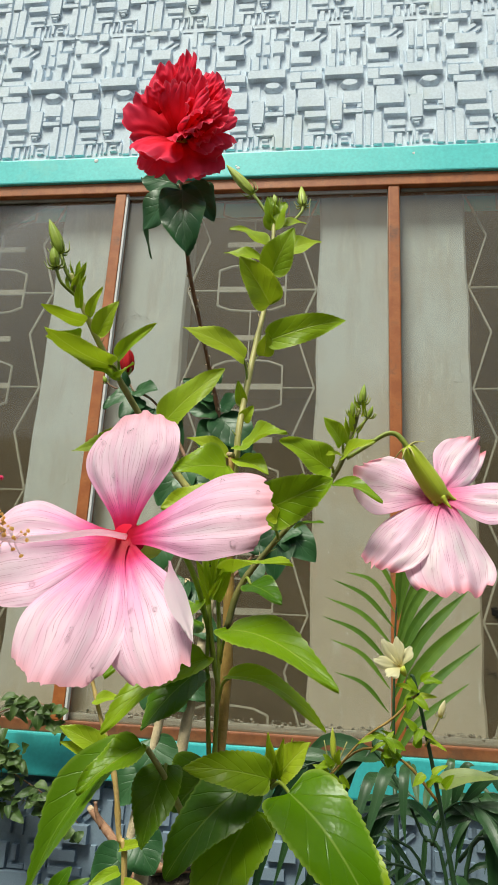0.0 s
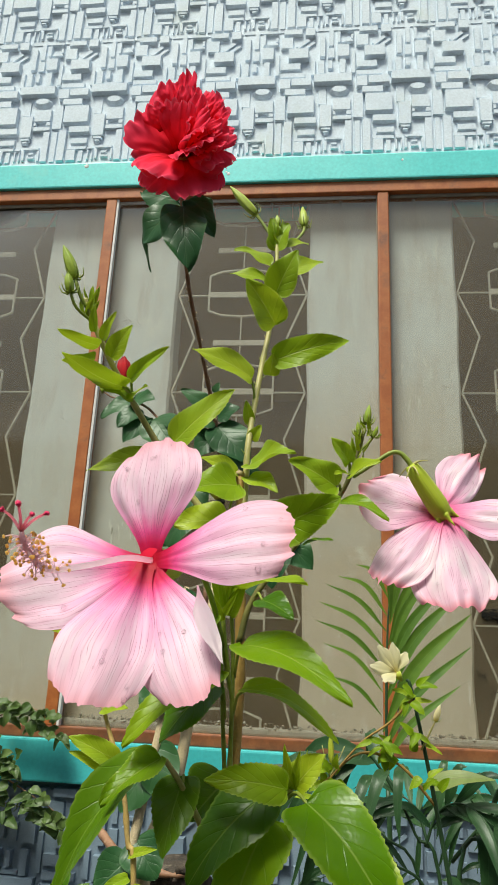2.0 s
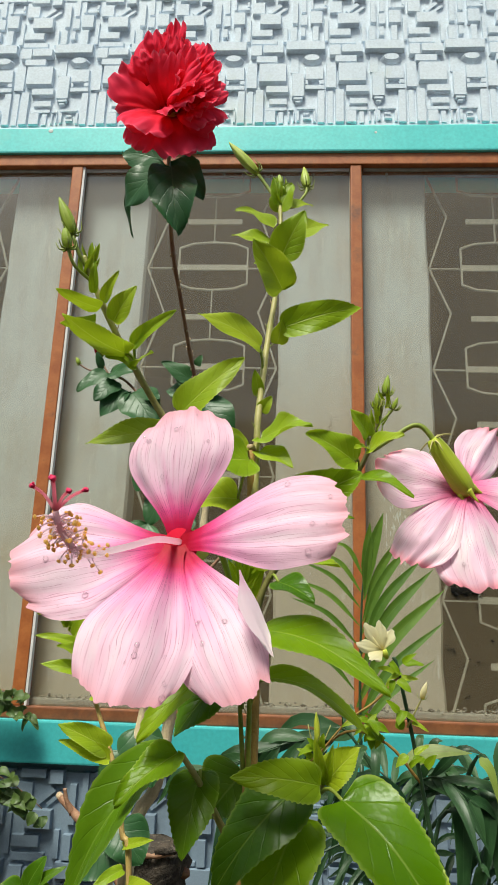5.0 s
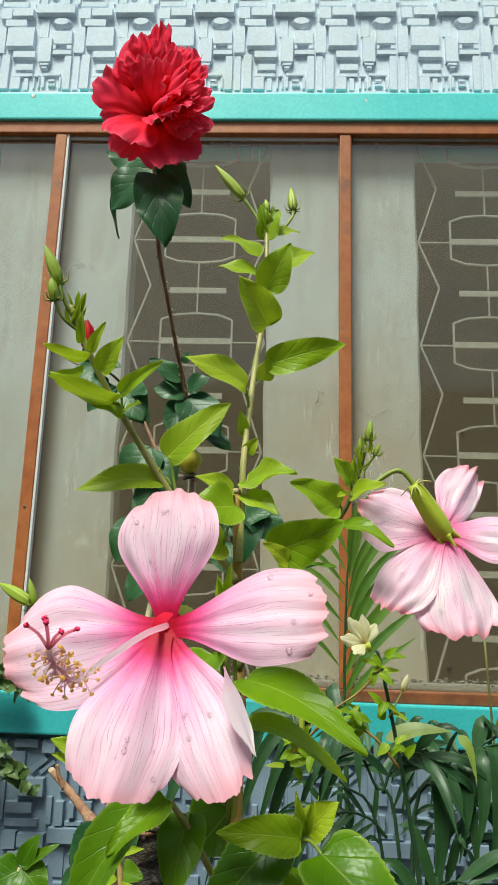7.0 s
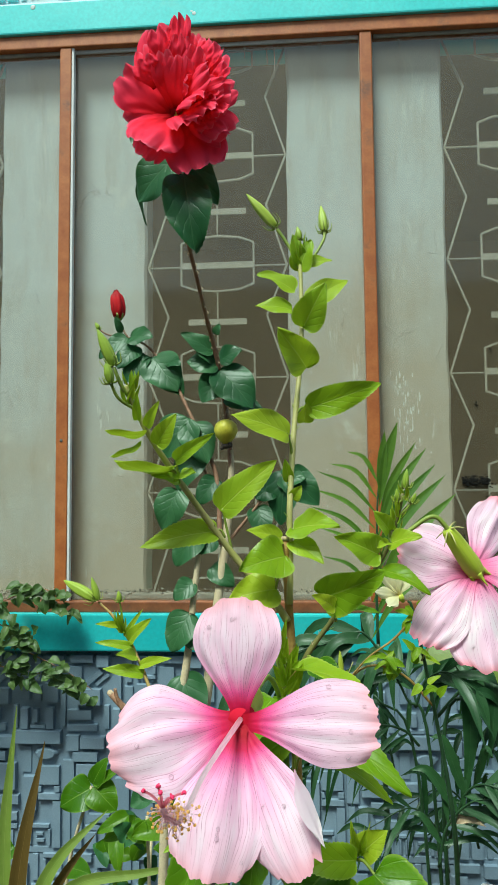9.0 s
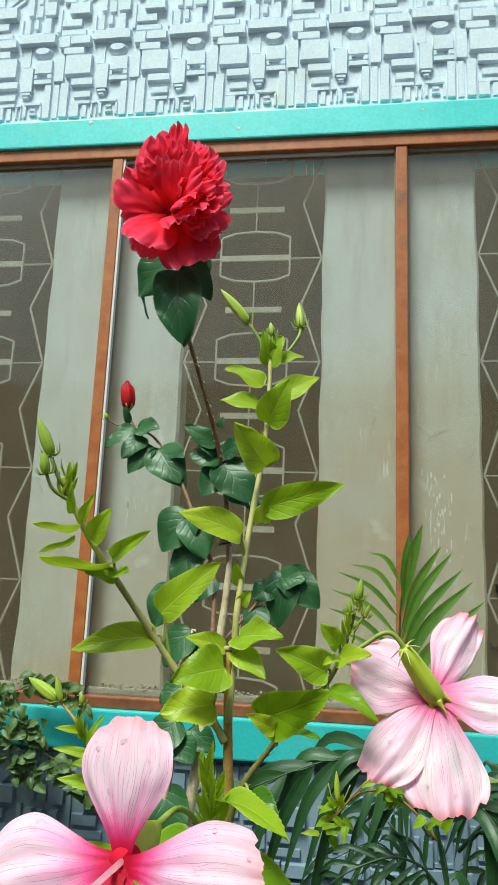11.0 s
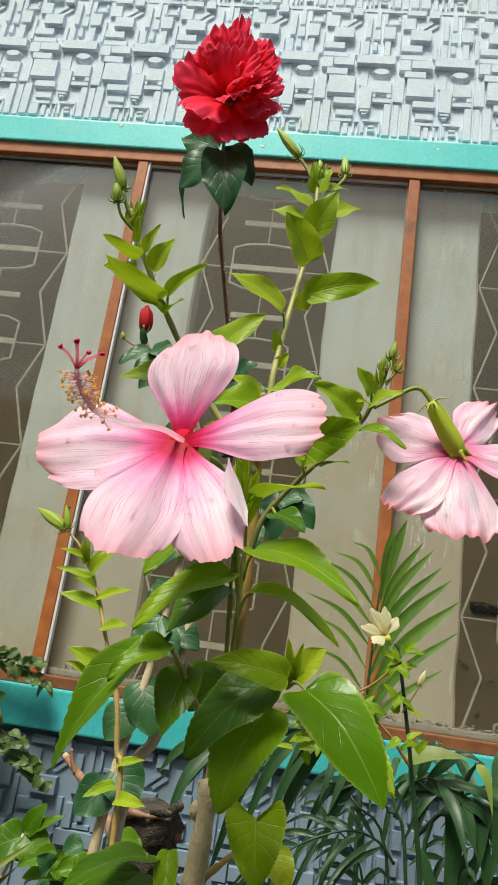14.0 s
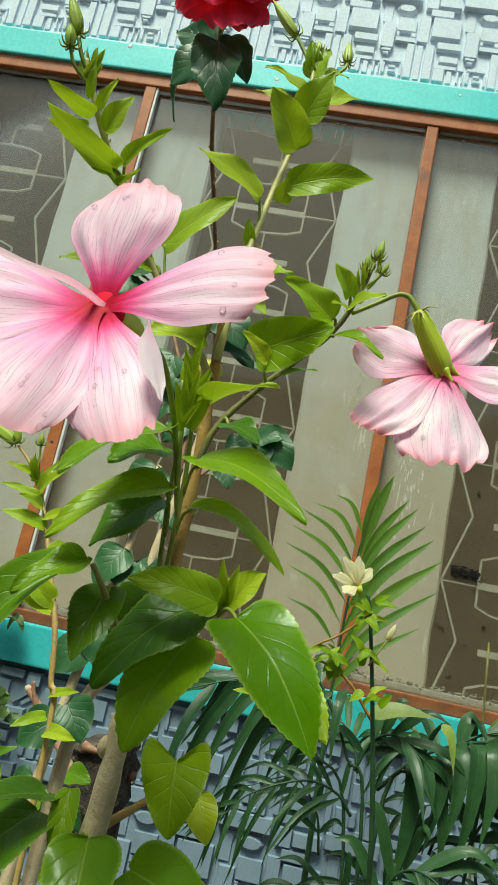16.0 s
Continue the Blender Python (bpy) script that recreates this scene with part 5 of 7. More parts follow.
leaf(pink, (0.1275, 0.958, 1.5030), (0.1090, 0.937, 1.5035), 0.010, LEAF_YOUNG, face=(0.05, -0.5, -0.87), fold=-0.2)
leaf(pink, (0.1245, 0.962, 1.4970), (0.1095, 0.948, 1.4890), 0.010, LEAF_YOUNG, face=(0.05, -0.5, -0.87), fold=-0.2)
leaf(pink, (0.1455, 0.978, 1.4760), (0.1300, 0.968, 1.4795), 0.012, LEAF_YOUNG, face=(-0.1, -0.8, 0.5), fold=0.25)
leaf(pink, (0.1455, 0.978, 1.4770), (0.1575, 0.965, 1.4800), 0.012, LEAF_YOUNG, face=(0, -0.7, 0.6), fold=0.25)
leaf(pink, (0.1285, 0.96, 1.5080), (0.1375, 0.952, 1.5230), 0.007, LEAF_YOUNG, face=(0, -1, 0), fold=0.4)
leaf(pink, (0.1235, 0.957, 1.5120), (0.1250, 0.949, 1.5270), 0.006, LEAF_YOUNG, face=(0, -1, 0), fold=0.4)
leaf(pink, (0.1690, 1.0, 1.4560), (0.2065, 0.990, 1.4880), 0.022, LEAF_YOUNG, (0.177, 1.0, 1.428), face=(-0.25, -0.9, 0.1), fold=0.2, bend=0.05)
leaf(pink, (0.2115, 0.993, 1.4265), (0.1835, 0.975, 1.4200), 0.027, LEAF, (0.203, 1.0, 1.397), face=(0.0, -0.9, 0.35), fold=0.2, shape=0.57, full=0.74, lobe=0.10)
leaf(pink, (0.2055, 0.998, 1.4050), (0.176, 0.985, 1.4005), 0.026, LEAF_YOUNG, face=(0, -0.85, 0.5), fold=0.25)

# branch that carries the drooping flower
part("branch", tube([(0.216, 1.0, 1.335), (0.222, 1.0, 1.358), (0.238, 1.0, 1.381), (0.258, 1.0, 1.4045), (0.2715, 1.0, 1.4205), (0.279, 1.0, 1.435), (0.2845, 1.0, 1.452), (0.288, 1.0, 1.466)], 0.0019, 0.0012, 10, 6, 0.25, 11), DARK_STEM, pink)
bud(pink, (0.2895, 1.0000, 1.4695), (0.2911, 1.0000, 1.4818), 0.0023, bracts=9)
bud(pink, (0.2845, 0.9980, 1.4610), (0.2837, 0.9964, 1.4692), 0.0017, bracts=9)
bud(pink, (0.2935, 0.9980, 1.4600), (0.2960, 0.9964, 1.4666), 0.0014, bracts=9)
part("bud_stalk", tube([(0.2855, 1.0, 1.452), (0.290, 0.999, 1.456), (0.2935, 0.998, 1.4605)], 0.0009, 0.0008, 6, 4), STEM_FRESH, pink)
leaf(pink, (0.2715, 0.996, 1.4270), (0.2435, 0.980, 1.4400), 0.020, LEAF_YOUNG, (0.2735, 1.0, 1.4260), face=(-0.2, -0.85, 0.3), fold=0.3, wave=0.08)
leaf(pink, (0.2355, 0.990, 1.4010), (0.2735, 0.982, 1.4175), 0.027, LEAF, (0.2435, 0.996, 1.3850), face=(0.22, -0.90, -0.15), fold=0.25, shape=0.56, full=0.62, lobe=0.12, teeth=20)
leaf(pink, (0.2425, 0.988, 1.3950), (0.2285, 0.975, 1.4045), 0.010, LEAF_YELLOW, face=(0.3, -0.9, 0.2), fold=0.2, teeth=0)
leaf(pink, (0.2725, 0.994, 1.4175), (0.3005, 0.978, 1.4055), 0.013, LEAF, (0.2700, 1.0, 1.4180), face=(0.15, -0.70, 0.65), fold=0.3, bend=0.10)
leaf(pink, (0.2530, 0.995, 1.3920), (0.2690, 0.982, 1.3930), 0.008, LEAF_DEEP, face=(0.1, -0.5, 0.85), fold=0.3)
leaf(pink, (0.2785, 0.995, 1.4340), (0.2960, 0.980, 1.4400), 0.014, LEAF_YOUNG, (0.2790, 1.0, 1.4340), face=(0.05, -0.80, 0.55), fold=0.3)
leaf(pink, (0.2785, 0.995, 1.4420), (0.2675, 0.984, 1.4550), 0.012, LEAF_YOUNG, (0.2790, 1.0, 1.4360), face=(0.3, -0.9, 0.15), fold=0.3)
leaf(pink, (0.2780, 0.996, 1.4350), (0.2695, 0.984, 1.4325), 0.007, LEAF_YOUNG, face=(-0.1, -0.8, 0.5), fold=0.3)
leaf(pink, (0.2285, 0.992, 1.3590), (0.2480, 0.975, 1.3485), 0.017, LEAF_DEEP, (0.2245, 1.0, 1.3610), face=(0.2, -0.8, 0.5), fold=0.25)
leaf(pink, (0.2160, 0.975, 1.3590), (0.2565, 0.918, 1.3615), 0.018, LEAF_YOUNG, face=(0.0, -0.35, 0.93), fold=0.35, wave=0.08)

# green side shoot behind the flower, and the leaves below it
part("shoot", tube([(0.2165, 0.985, 1.25), (0.216, 0.982, 1.29), (0.2155, 0.978, 1.33), (0.2125, 0.973, 1.36), (0.2075, 0.970, 1.382)], 0.0014, 0.0009, 10, 6, 0.15, 13), STEM_FRESH, pink)
part("shoot", tube([(0.214, 0.985, 1.26), (0.2105, 0.978, 1.31), (0.2095, 0.972, 1.345), (0.206, 0.966, 1.37)], 0.0012, 0.0008, 10, 6, 0.15, 14), STEM_FRESH, pink)
for b, t, w in (((0.2125, 0.972, 1.358), (0.2195, 0.962, 1.376), 0.006), ((0.2105, 0.972, 1.365), (0.2055, 0.958, 1.384), 0.006), ((0.208, 0.970, 1.372), (0.2125, 0.96, 1.392), 0.005), ((0.211, 0.972, 1.352), (0.2045, 0.958, 1.366), 0.007), ((0.2135, 0.972, 1.348), (0.2225, 0.962, 1.366), 0.008)):
    leaf(pink, b, t, w, LEAF_YOUNG, face=(0.1, -0.95, 0.1), fold=0.4)
for b, t, w in (((0.2110, 0.966, 1.352), (0.2085, 0.956, 1.372), 0.004), ((0.2115, 0.966, 1.355), (0.2155, 0.957, 1.373), 0.004), ((0.2105, 0.967, 1.362), (0.2065, 0.957, 1.380), 0.004), ((0.2120, 0.966, 1.358), (0.2200, 0.958, 1.369), 0.004), ((0.2110, 0.966, 1.348), (0.2185, 0.957, 1.358), 0.004), ((0.2110, 0.967, 1.365), (0.2130, 0.957, 1.382), 0.004), ((0.2105, 0.967, 1.345), (0.2045, 0.958, 1.359), 0.004)):
    leaf(pink, b, t, w, LEAF_YOUNG, face=(0.1, -0.95, 0.1), fold=0.45, teeth=0)
part("shoot", tube([(0.2165, 0.982, 1.30), (0.2110, 0.970, 1.342), (0.2112, 0.966, 1.365)], 0.0012, 0.0008, 8, 5, 0.15, 18), STEM_FRESH, pink)
bud(pink, (0.2112, 0.966, 1.365), (0.2118, 0.964, 1.374), 0.0022, bracts=8)
leaf(pink, (0.2210, 0.968, 1.3330), (0.2775, 0.920, 1.3105), 0.024, LEAF, (0.2165, 0.98, 1.316), face=(0.25, -0.85, 0.5), fold=0.2, bend=0.10)
leaf(pink, (0.2215, 0.974, 1.3105), (0.2730, 0.958, 1.2905), 0.0145, LEAF_YOUNG, (0.2165, 0.982, 1.297), face=(0.25, -0.6, 0.75), fold=0.3, bend=0.14)
leaf(pink, (0.2040, 0.965, 1.3450), (0.1735, 0.918, 1.3095), 0.025, LEAF, (0.2095, 0.972, 1.335), face=(-0.35, -0.75, 0.55), fold=0.2)
leaf(pink, (0.2105, 0.974, 1.3185), (0.1670, 0.942, 1.2845), 0.023, LEAF, (0.2125, 0.98, 1.295), face=(-0.35, -0.85, 0.5), fold=0.3, bend=0.10)
leaf(pink, (0.2065, 0.980, 1.3130), (0.1810, 0.965, 1.2830), 0.026, LEAF_DEEP, face=(-0.4, -0.85, 0.3), fold=0.2)
leaf(pink, (0.2020, 0.978, 1.3370), (0.1810, 0.96, 1.3240), 0.026, LEAF_DEEP, face=(-0.2, -0.7, 0.6), fold=0.2)
# low side branches with large leaves
part("branch", tube([(0.217, 0.985, 1.235), (0.228, 0.966, 1.247), (0.240, 0.95, 1.258), (0.2505, 0.94, 1.269)], 0.0020, 0.0014, 8, 5, 0.15, 15), GREEN_STEM, pink)
part("branch", tube([(0.213, 0.985, 1.225), (0.2035, 0.975, 1.245), (0.194, 0.97, 1.262), (0.186, 0.962, 1.275)], 0.0019, 0.0013, 8, 5, 0.15, 16), GREEN_STEM, pink)
for b, t, w in (((0.2505, 0.94, 1.269), (0.2475, 0.93, 1.287), 0.006), ((0.2515, 0.94, 1.269), (0.2545, 0.93, 1.286), 0.005), ((0.2495, 0.94, 1.268), (0.2430, 0.93, 1.279), 0.006)):
    leaf(pink, b, t, w, LEAF_YOUNG, face=(0, -0.95, 0.2), fold=0.45)
leaf(pink, (0.2580, 0.926, 1.2655), (0.2955, 0.900, 1.2270), 0.033, LEAF_BROAD, (0.249, 0.943, 1.2645), face=(0.28, -0.85, 0.40), fold=0.12, bend=0.14, teeth=16, full=0.60, lobe=0.12, wave=0.05, bite=0.16)
leaf(pink, (0.2620, 0.938, 1.2560), (0.3000, 0.912, 1.2300), 0.030, LEAF_YOUNG, face=(0.30, -0.75, 0.55), fold=0.2)
leaf(pink, (0.2490, 0.932, 1.2695), (0.2120, 0.924, 1.2730), 0.017, LEAF, face=(-0.05, -0.85, 0.35), fold=0.2, bend=0.12)
leaf(pink, (0.2525, 0.939, 1.2700), (0.2660, 0.932, 1.2850), 0.016, LEAF_YOUNG, face=(-0.3, -0.85, 0.4), fold=0.3)
leaf(pink, (0.2405, 0.942, 1.2670), (0.2050, 0.930, 1.2290), 0.028, LEAF_DEEP, (0.236, 0.955, 1.254), face=(-0.35, -0.85, 0.35), fold=0.15, teeth=14, full=0.6, bend=0.12, bite=0.14)
leaf(pink, (0.2405, 0.948, 1.2540), (0.2235, 0.928, 1.2085), 0.031, LEAF_BROAD, (0.228, 0.967, 1.247), face=(-0.25, -0.9, 0.3), fold=0.15, teeth=14, full=0.6, bend=0.12, bite=0.14)
leaf(pink, (0.1800, 0.970, 1.2755), (0.1375, 0.945, 1.2130), 0.027, LEAF_DEEP, face=(-0.45, -0.85, 0.25), fold=0.5, bend=0.14, teeth=14, full=0.62, bite=0.14)
leaf(pink, (0.1845, 0.958, 1.2765), (0.1600, 0.94, 1.2570), 0.018, LEAF, face=(-0.3, -0.85, 0.5), fold=0.35, wave=0.1)
leaf(pink, (0.1935, 0.975, 1.2665), (0.1890, 0.955, 1.2330), 0.023, LEAF_DEEP, (0.194, 0.97, 1.262), face=(-0.1, -0.95, 0.25), fold=0.2)
leaf(pink, (0.2140, 0.995, 1.2640), (0.1960, 0.985, 1.2440), 0.034, LEAF_DEEP, face=(-0.3, -0.9, 0.2), fold=0.1)
leaf(pink, (0.2400, 0.990, 1.1960), (0.2440, 0.980, 1.1660), 0.030, LEAF, (0.2385, 1.015, 1.185), face=(0.0, -0.95, 0.3), fold=0.18, shape=0.50, lobe=0.40, full=0.66)
leaf(pink, (0.2510, 1.015, 1.1790), (0.2600, 1.005, 1.1600), 0.016, LEAF_YELLOW, (0.239, 1.02, 1.185), face=(0.1, -0.95, 0.3), teeth=0, shape=0.75)
leaf(pink, (0.1900, 0.970, 1.1750), (0.1640, 0.918, 1.1730), 0.022, LEAF_DEEP, (0.2, 0.975, 1.16), face=(-0.1, -0.35, 0.93), fold=0.2)
leaf(pink, (0.1870, 0.970, 1.1680), (0.1690, 0.925, 1.1430), 0.032, LEAF_DEEP, face=(-0.2, -0.8, 0.5), fold=0.2)
leaf(pink, (0.2150, 0.955, 1.1670), (0.2230, 0.925, 1.1340), 0.030, LEAF_BROAD, (0.208, 0.968, 1.16), face=(-0.1, -0.85, 0.5), fold=0.2)
leaf(pink, (0.2330, 0.965, 1.1560), (0.2760, 0.925, 1.1560), 0.030, LEAF_BROAD, face=(0.1, -0.85, 0.5), fold=0.2)
leaf(pink, (0.2000, 0.968, 1.1800), (0.2045, 0.95, 1.1500), 0.012, LEAF, face=(0, -0.9, 0.3), fold=0.4)

# thin back stem of the same shrub, with a shoot of small leaves and a bud
part("back_stem", tube([(0.16, 1.12, 0.0), (0.14, 1.17, 0.7), (0.124, 1.184, 1.13), (0.114, 1.187, 1.19), (0.105, 1.190, 1.230), (0.085, 1.200, 1.273), (0.072, 1.208, 1.30), (0.058, 1.215, 1.326), (0.040, 1.219, 1.350), (0.024, 1.222, 1.364)], 0.0025, 0.0011, 10, 6, 0.3, 17), BACK_BARK, pink)
bud(pink, (0.020, 1.223, 1.3665), (-0.014, 1.232, 1.3835), 0.0058, bracts=6)
bud(pink, (0.024, 1.22, 1.3660), (0.0175, 1.22, 1.3880), 0.0034, bracts=6)
part("bud_stalk", tube([(0.052, 1.216, 1.335), (0.05, 1.212, 1.352), (0.048, 1.21, 1.366)], 0.0009, 0.0009, 6, 4), STEM_FRESH, pink)
bud(pink, (0.048, 1.21, 1.366), (0.0468, 1.209, 1.3765), 0.0026, bracts=7)
for b, t, w in (((0.098, 1.192, 1.245), (0.062, 1.175, 1.2640), 0.020), ((0.080, 1.200, 1.283), (0.105, 1.185, 1.2870), 0.012), ((0.072, 1.206, 1.300), (0.036, 1.195, 1.3070), 0.013), ((0.068, 1.208, 1.307), (0.1, 1.195, 1.3170), 0.010), ((0.064, 1.21, 1.315), (0.05, 1.19, 1.3210), 0.012), ((0.060, 1.213, 1.323), (0.026, 1.205, 1.3290), 0.009), ((0.056, 1.214, 1.328), (0.080, 1.2, 1.3520), 0.013), ((0.052, 1.216, 1.332), (0.070, 1.21, 1.3590), 0.006), ((0.045, 1.217, 1.342), (0.026, 1.205, 1.3460), 0.007), ((0.05, 1.216, 1.336), (0.047, 1.205, 1.358), 0.006), ((0.116, 1.187, 1.180), (0.140, 1.175, 1.1880), 0.008), ((0.120, 1.185, 1.155), (0.148, 1.165, 1.1580), 0.012), ((0.117, 1.187, 1.165), (0.098, 1.17, 1.1560), 0.010), ((0.100, 1.190, 1.238), (0.062, 1.18, 1.2520), 0.014)):
    leaf(pink, b, t, w, LEAF_YOUNG, face=(0, -0.85, 0.5), fold=0.3)

# ---- red double hibiscus ----
red = thing("red_hibiscus", (0.06, 1.55, 0.0), "dark-leaved hibiscus shrub with one double red flower and a fruit", "shrub")
part("trunk", tube([(0.03, 1.54, -0.02), (0.045, 1.52, 0.6), (0.058, 1.50, 1.074), (0.086, 1.50, 1.169), (0.100, 1.50, 1.26), (0.110, 1.505, 1.345), (0.120, 1.52, 1.43), (0.124, 1.53, 1.50), (0.1230, 1.531, 1.53)], 0.0098, 0.0034, 12, 6, 0.1, 31), PALE_BARK, red)
part("stem", tube([(0.124, 1.53, 1.49), (0.1215, 1.531, 1.545), (0.1175, 1.53, 1.58), (0.110, 1.505, 1.645), (0.100, 1.475, 1.695), (0.096, 1.40, 1.735), (0.094, 1.335, 1.765), (0.099, 1.26, 1.80), (0.106, 1.215, 1.81)], 0.0036, 0.0020, 10, 6, 0.18, 32), RED_BARK, red)
part("side_stem", tube([(0.110, 1.51, 1.40), (0.104, 1.53, 1.488), (0.085, 1.535, 1.54), (0.067, 1.54, 1.578), (0.031, 1.56, 1.647), (-0.005, 1.57, 1.69), (-0.035, 1.575, 1.705)], 0.0034, 0.0015, 9, 6, 0.18, 33), RED_BARK, red)
part("side_stem", tube([(0.106, 1.53, 1.475), (0.087, 1.535, 1.50), (0.075, 1.54, 1.53)], 0.0025, 0.0016, 8, 5, 0.2, 34), RED_BARK, red)
part("side_stem", tube([(0.118, 1.52, 1.40), (0.150, 1.535, 1.44), (0.18, 1.545, 1.478), (0.20, 1.55, 1.50)], 0.0024, 0.0014, 8, 5, 0.2, 35), RED_BARK, red)
part("low_stem", tube([(0.02, 1.50, 0.3), (0.035, 1.48, 0.9), (0.045, 1.48, 1.10), (0.066, 1.49, 1.24), (0.075, 1.50, 1.33), (0.084, 1.51, 1.42)], 0.0075, 0.0035, 9, 6, 0.15, 36), PALE_BARK, red)
rng = random.Random(35)
way = spline([(0.1215, 1.531, 1.545), (0.1175, 1.53, 1.58), (0.110, 1.505, 1.645), (0.100, 1.475, 1.695), (0.096, 1.40, 1.735), (0.094, 1.335, 1.765)], 12)
for k in range(34):
    i = rng.randrange(1, len(way) - 1)
    part("leaf_scar", ball(way[i] + V(rng.choice((-1, 1)) * 0.0026, -0.0012, rng.uniform(-0.006, 0.006)), rng.uniform(0.0007, 0.0017), 1.2, 4, 7), CUT_WOOD, red)
RC = V(0.112, 1.195, 1.842)
bloom = part("flower", lathe((0.1065, 1.218, 1.806), RC, [(0, 0.003), (0.3, 0.008), (0.7, 0.011), (1, 0.007)], 12), CALYX, red, "full double red hibiscus flower with crimped petals")
THROAT = V(0.102, 1.178, 1.832)
part("throat", ball(THROAT + V(0.002, 0.024, 0.010), 0.011), BUD_RED, bloom)
PER = 0.000188
LOBES = [
    # side and height of the tip and of the base from the throat, width, place in depth, forward cup
    (-35, 345, 0, 130, 270, 0.006, -0.10), (70, 325, 40, 130, 250, 0.012, -0.05), (20, 262, 20, 110, 210, -0.006, -0.30), (-105, 245, -20, 110, 180, 0.000, -0.25),
    (-210, 140, -5, 20, 290, -0.004, -0.30), (-195, -75, -5, 10, 230, 0.000, -0.30), (-90, -180, 0, -25, 260, -0.012, -0.25), (165, -255, 90, -40, 270, -0.004, -0.25),
    (305, -110, 110, -20, 210, 0.000, -0.25), (310, 95, 120, 30, 200, 0.004, -0.25), (230, 225, 110, 70, 190, 0.000, -0.30), (125, 235, 90, 60, 190, -0.008, -0.35),
    (60, -190, 60, -30, 200, 0.010, -0.20), (-150, -180, 0, -20, 190, 0.008, -0.20), (290, -5, 110, 0, 190, -0.010, -0.30), (230, -200, 100, -30, 190, 0.008, -0.2),
    (165, 60, 70, 20, 150, -0.020, -0.45), (185, -65, 80, -10, 160, -0.020, -0.45), (95, -105, 60, -20, 150, -0.016, -0.40), (70, 100, 50, 40, 140, -0.016, -0.45),
    (-5, 150, 20, 50, 140, -0.012, -0.40), (240, 40, 110, 10, 150, -0.014, -0.45), (130, 145, 80, 50, 140, -0.016, -0.45), (250, -130, 110, -10, 150, -0.010, -0.40), (130, -20, 70, 0, 130, -0.022, -0.5),
]
for k, (tx, tz, bx, bz, width, deep, cup) in enumerate(LOBES):
    tip = THROAT + V(tx * PER, -0.004 + deep * 1.5, tz * PER * 1.30 + 0.006)
    base = THROAT + V(bx * PER * 0.7, 0.016, bz * PER * 0.5 + 0.004)
    d = (tip - base).normalized()
    part("petal", petal_geo(base, tip, width * PER * 1.16, V(0.05, -1.0, 0.2) - d * 0.3, cup, 0.05, 0.03, 3.0, 200 + k, 30, 60, ragged=0.03, belly=0.68, neck=0.35, taper=0.40, crumple=0.03, frill=0.004, blunt=0.6, scallop=0.10), PETAL_RED, bloom)
rng = random.Random(230)
for k, (tx, tz) in enumerate(((215, 205), (275, 120), (255, 20), (285, -60), (215, -120), (150, 150), (165, 40), (140, -90), (200, -20), (90, 60), (60, 215), (-20, 260), (60, 300), (-120, 150))):
    tip = THROAT + V(tx * PER, -0.020 + rng.uniform(-0.004, 0.004), tz * PER * 1.30 + 0.006)
    base = THROAT + V((tx * 0.62 + 22) * PER, -0.002, tz * PER * 0.62 + 0.006)
    side = V(rng.uniform(-0.4, 0.4), -1.0, rng.uniform(0.0, 0.5))
    part("petal", petal_geo(base, tip, rng.uniform(125, 175) * PER, side, -0.3, 0.05, 0.06, 3.0, 260 + k, 20, 60, ragged=0.03, belly=0.7, neck=0.4, taper=0.35, crumple=0.07, frill=0.004, blunt=0.6, scallop=0.16), PETAL_RED, bloom)
leaf(red, (0.1120, 1.225, 1.805), (0.1420, 1.230, 1.760), 0.030, LEAF_DARK, face=(0.3, -0.9, 0.1), fold=0.3, teeth=0, shape=0.7)
leaf(red, (0.1110, 1.205, 1.782), (0.1240, 1.190, 1.700), 0.047, LEAF_DARK, (0.100, 1.25, 1.808), face=(0.05, -0.93, 0.3), fold=0.25, teeth=15, wave=0.11, bend=0.09, shape=0.92, full=0.58, bite=0.30, lobe=0.05)
leaf(red, (0.092, 1.270, 1.832), (0.046, 1.285, 1.790), 0.052, LEAF_DARK, (0.097, 1.262, 1.80), face=(-0.2, -0.9, 0.2), fold=0.15, teeth=14, shape=0.72, full=0.62, bite=0.1)
leaf(red, (0.085, 1.285, 1.850), (0.035, 1.298, 1.872), 0.044, LEAF_DARK, face=(-0.2, -0.9, 0.0), fold=0.2, teeth=14, shape=0.58, full=0.6, bite=0.1)
leaf(red, (0.052, 1.296, 1.822), (0.045, 1.335, 1.782), 0.018, LEAF_DARK, face=(-0.7, -0.7, 0.1), fold=0.5, teeth=0, shape=0.5, full=0.62)
leaf(red, (0.112, 1.265, 1.830), (0.128, 1.275, 1.808), 0.030, LEAF_DARK, face=(0.3, -0.85, 0.3), teeth=12, shape=0.6, full=0.62, bite=0.1)
fruit = part("fruit", lathe((0.1185, 1.517, 1.5725), (0.1185, 1.515, 1.538), [(0, 0.002), (0.06, 0.009), (0.2, 0.0145), (0.45, 0.0170), (0.7, 0.0140), (0.88, 0.0085), (1, 0.004)], 18, 0.03, 5), FRUIT_SKIN, red, "round yellow-green seed fruit with a black withered tip")
part("withered_tip", joined(ball((0.1185, 1.515, 1.535), 0.0065, 0.6), ball((0.124, 1.513, 1.536), 0.004), ball((0.113, 1.515, 1.533), 0.0035)), DEAD_BARK, fruit)
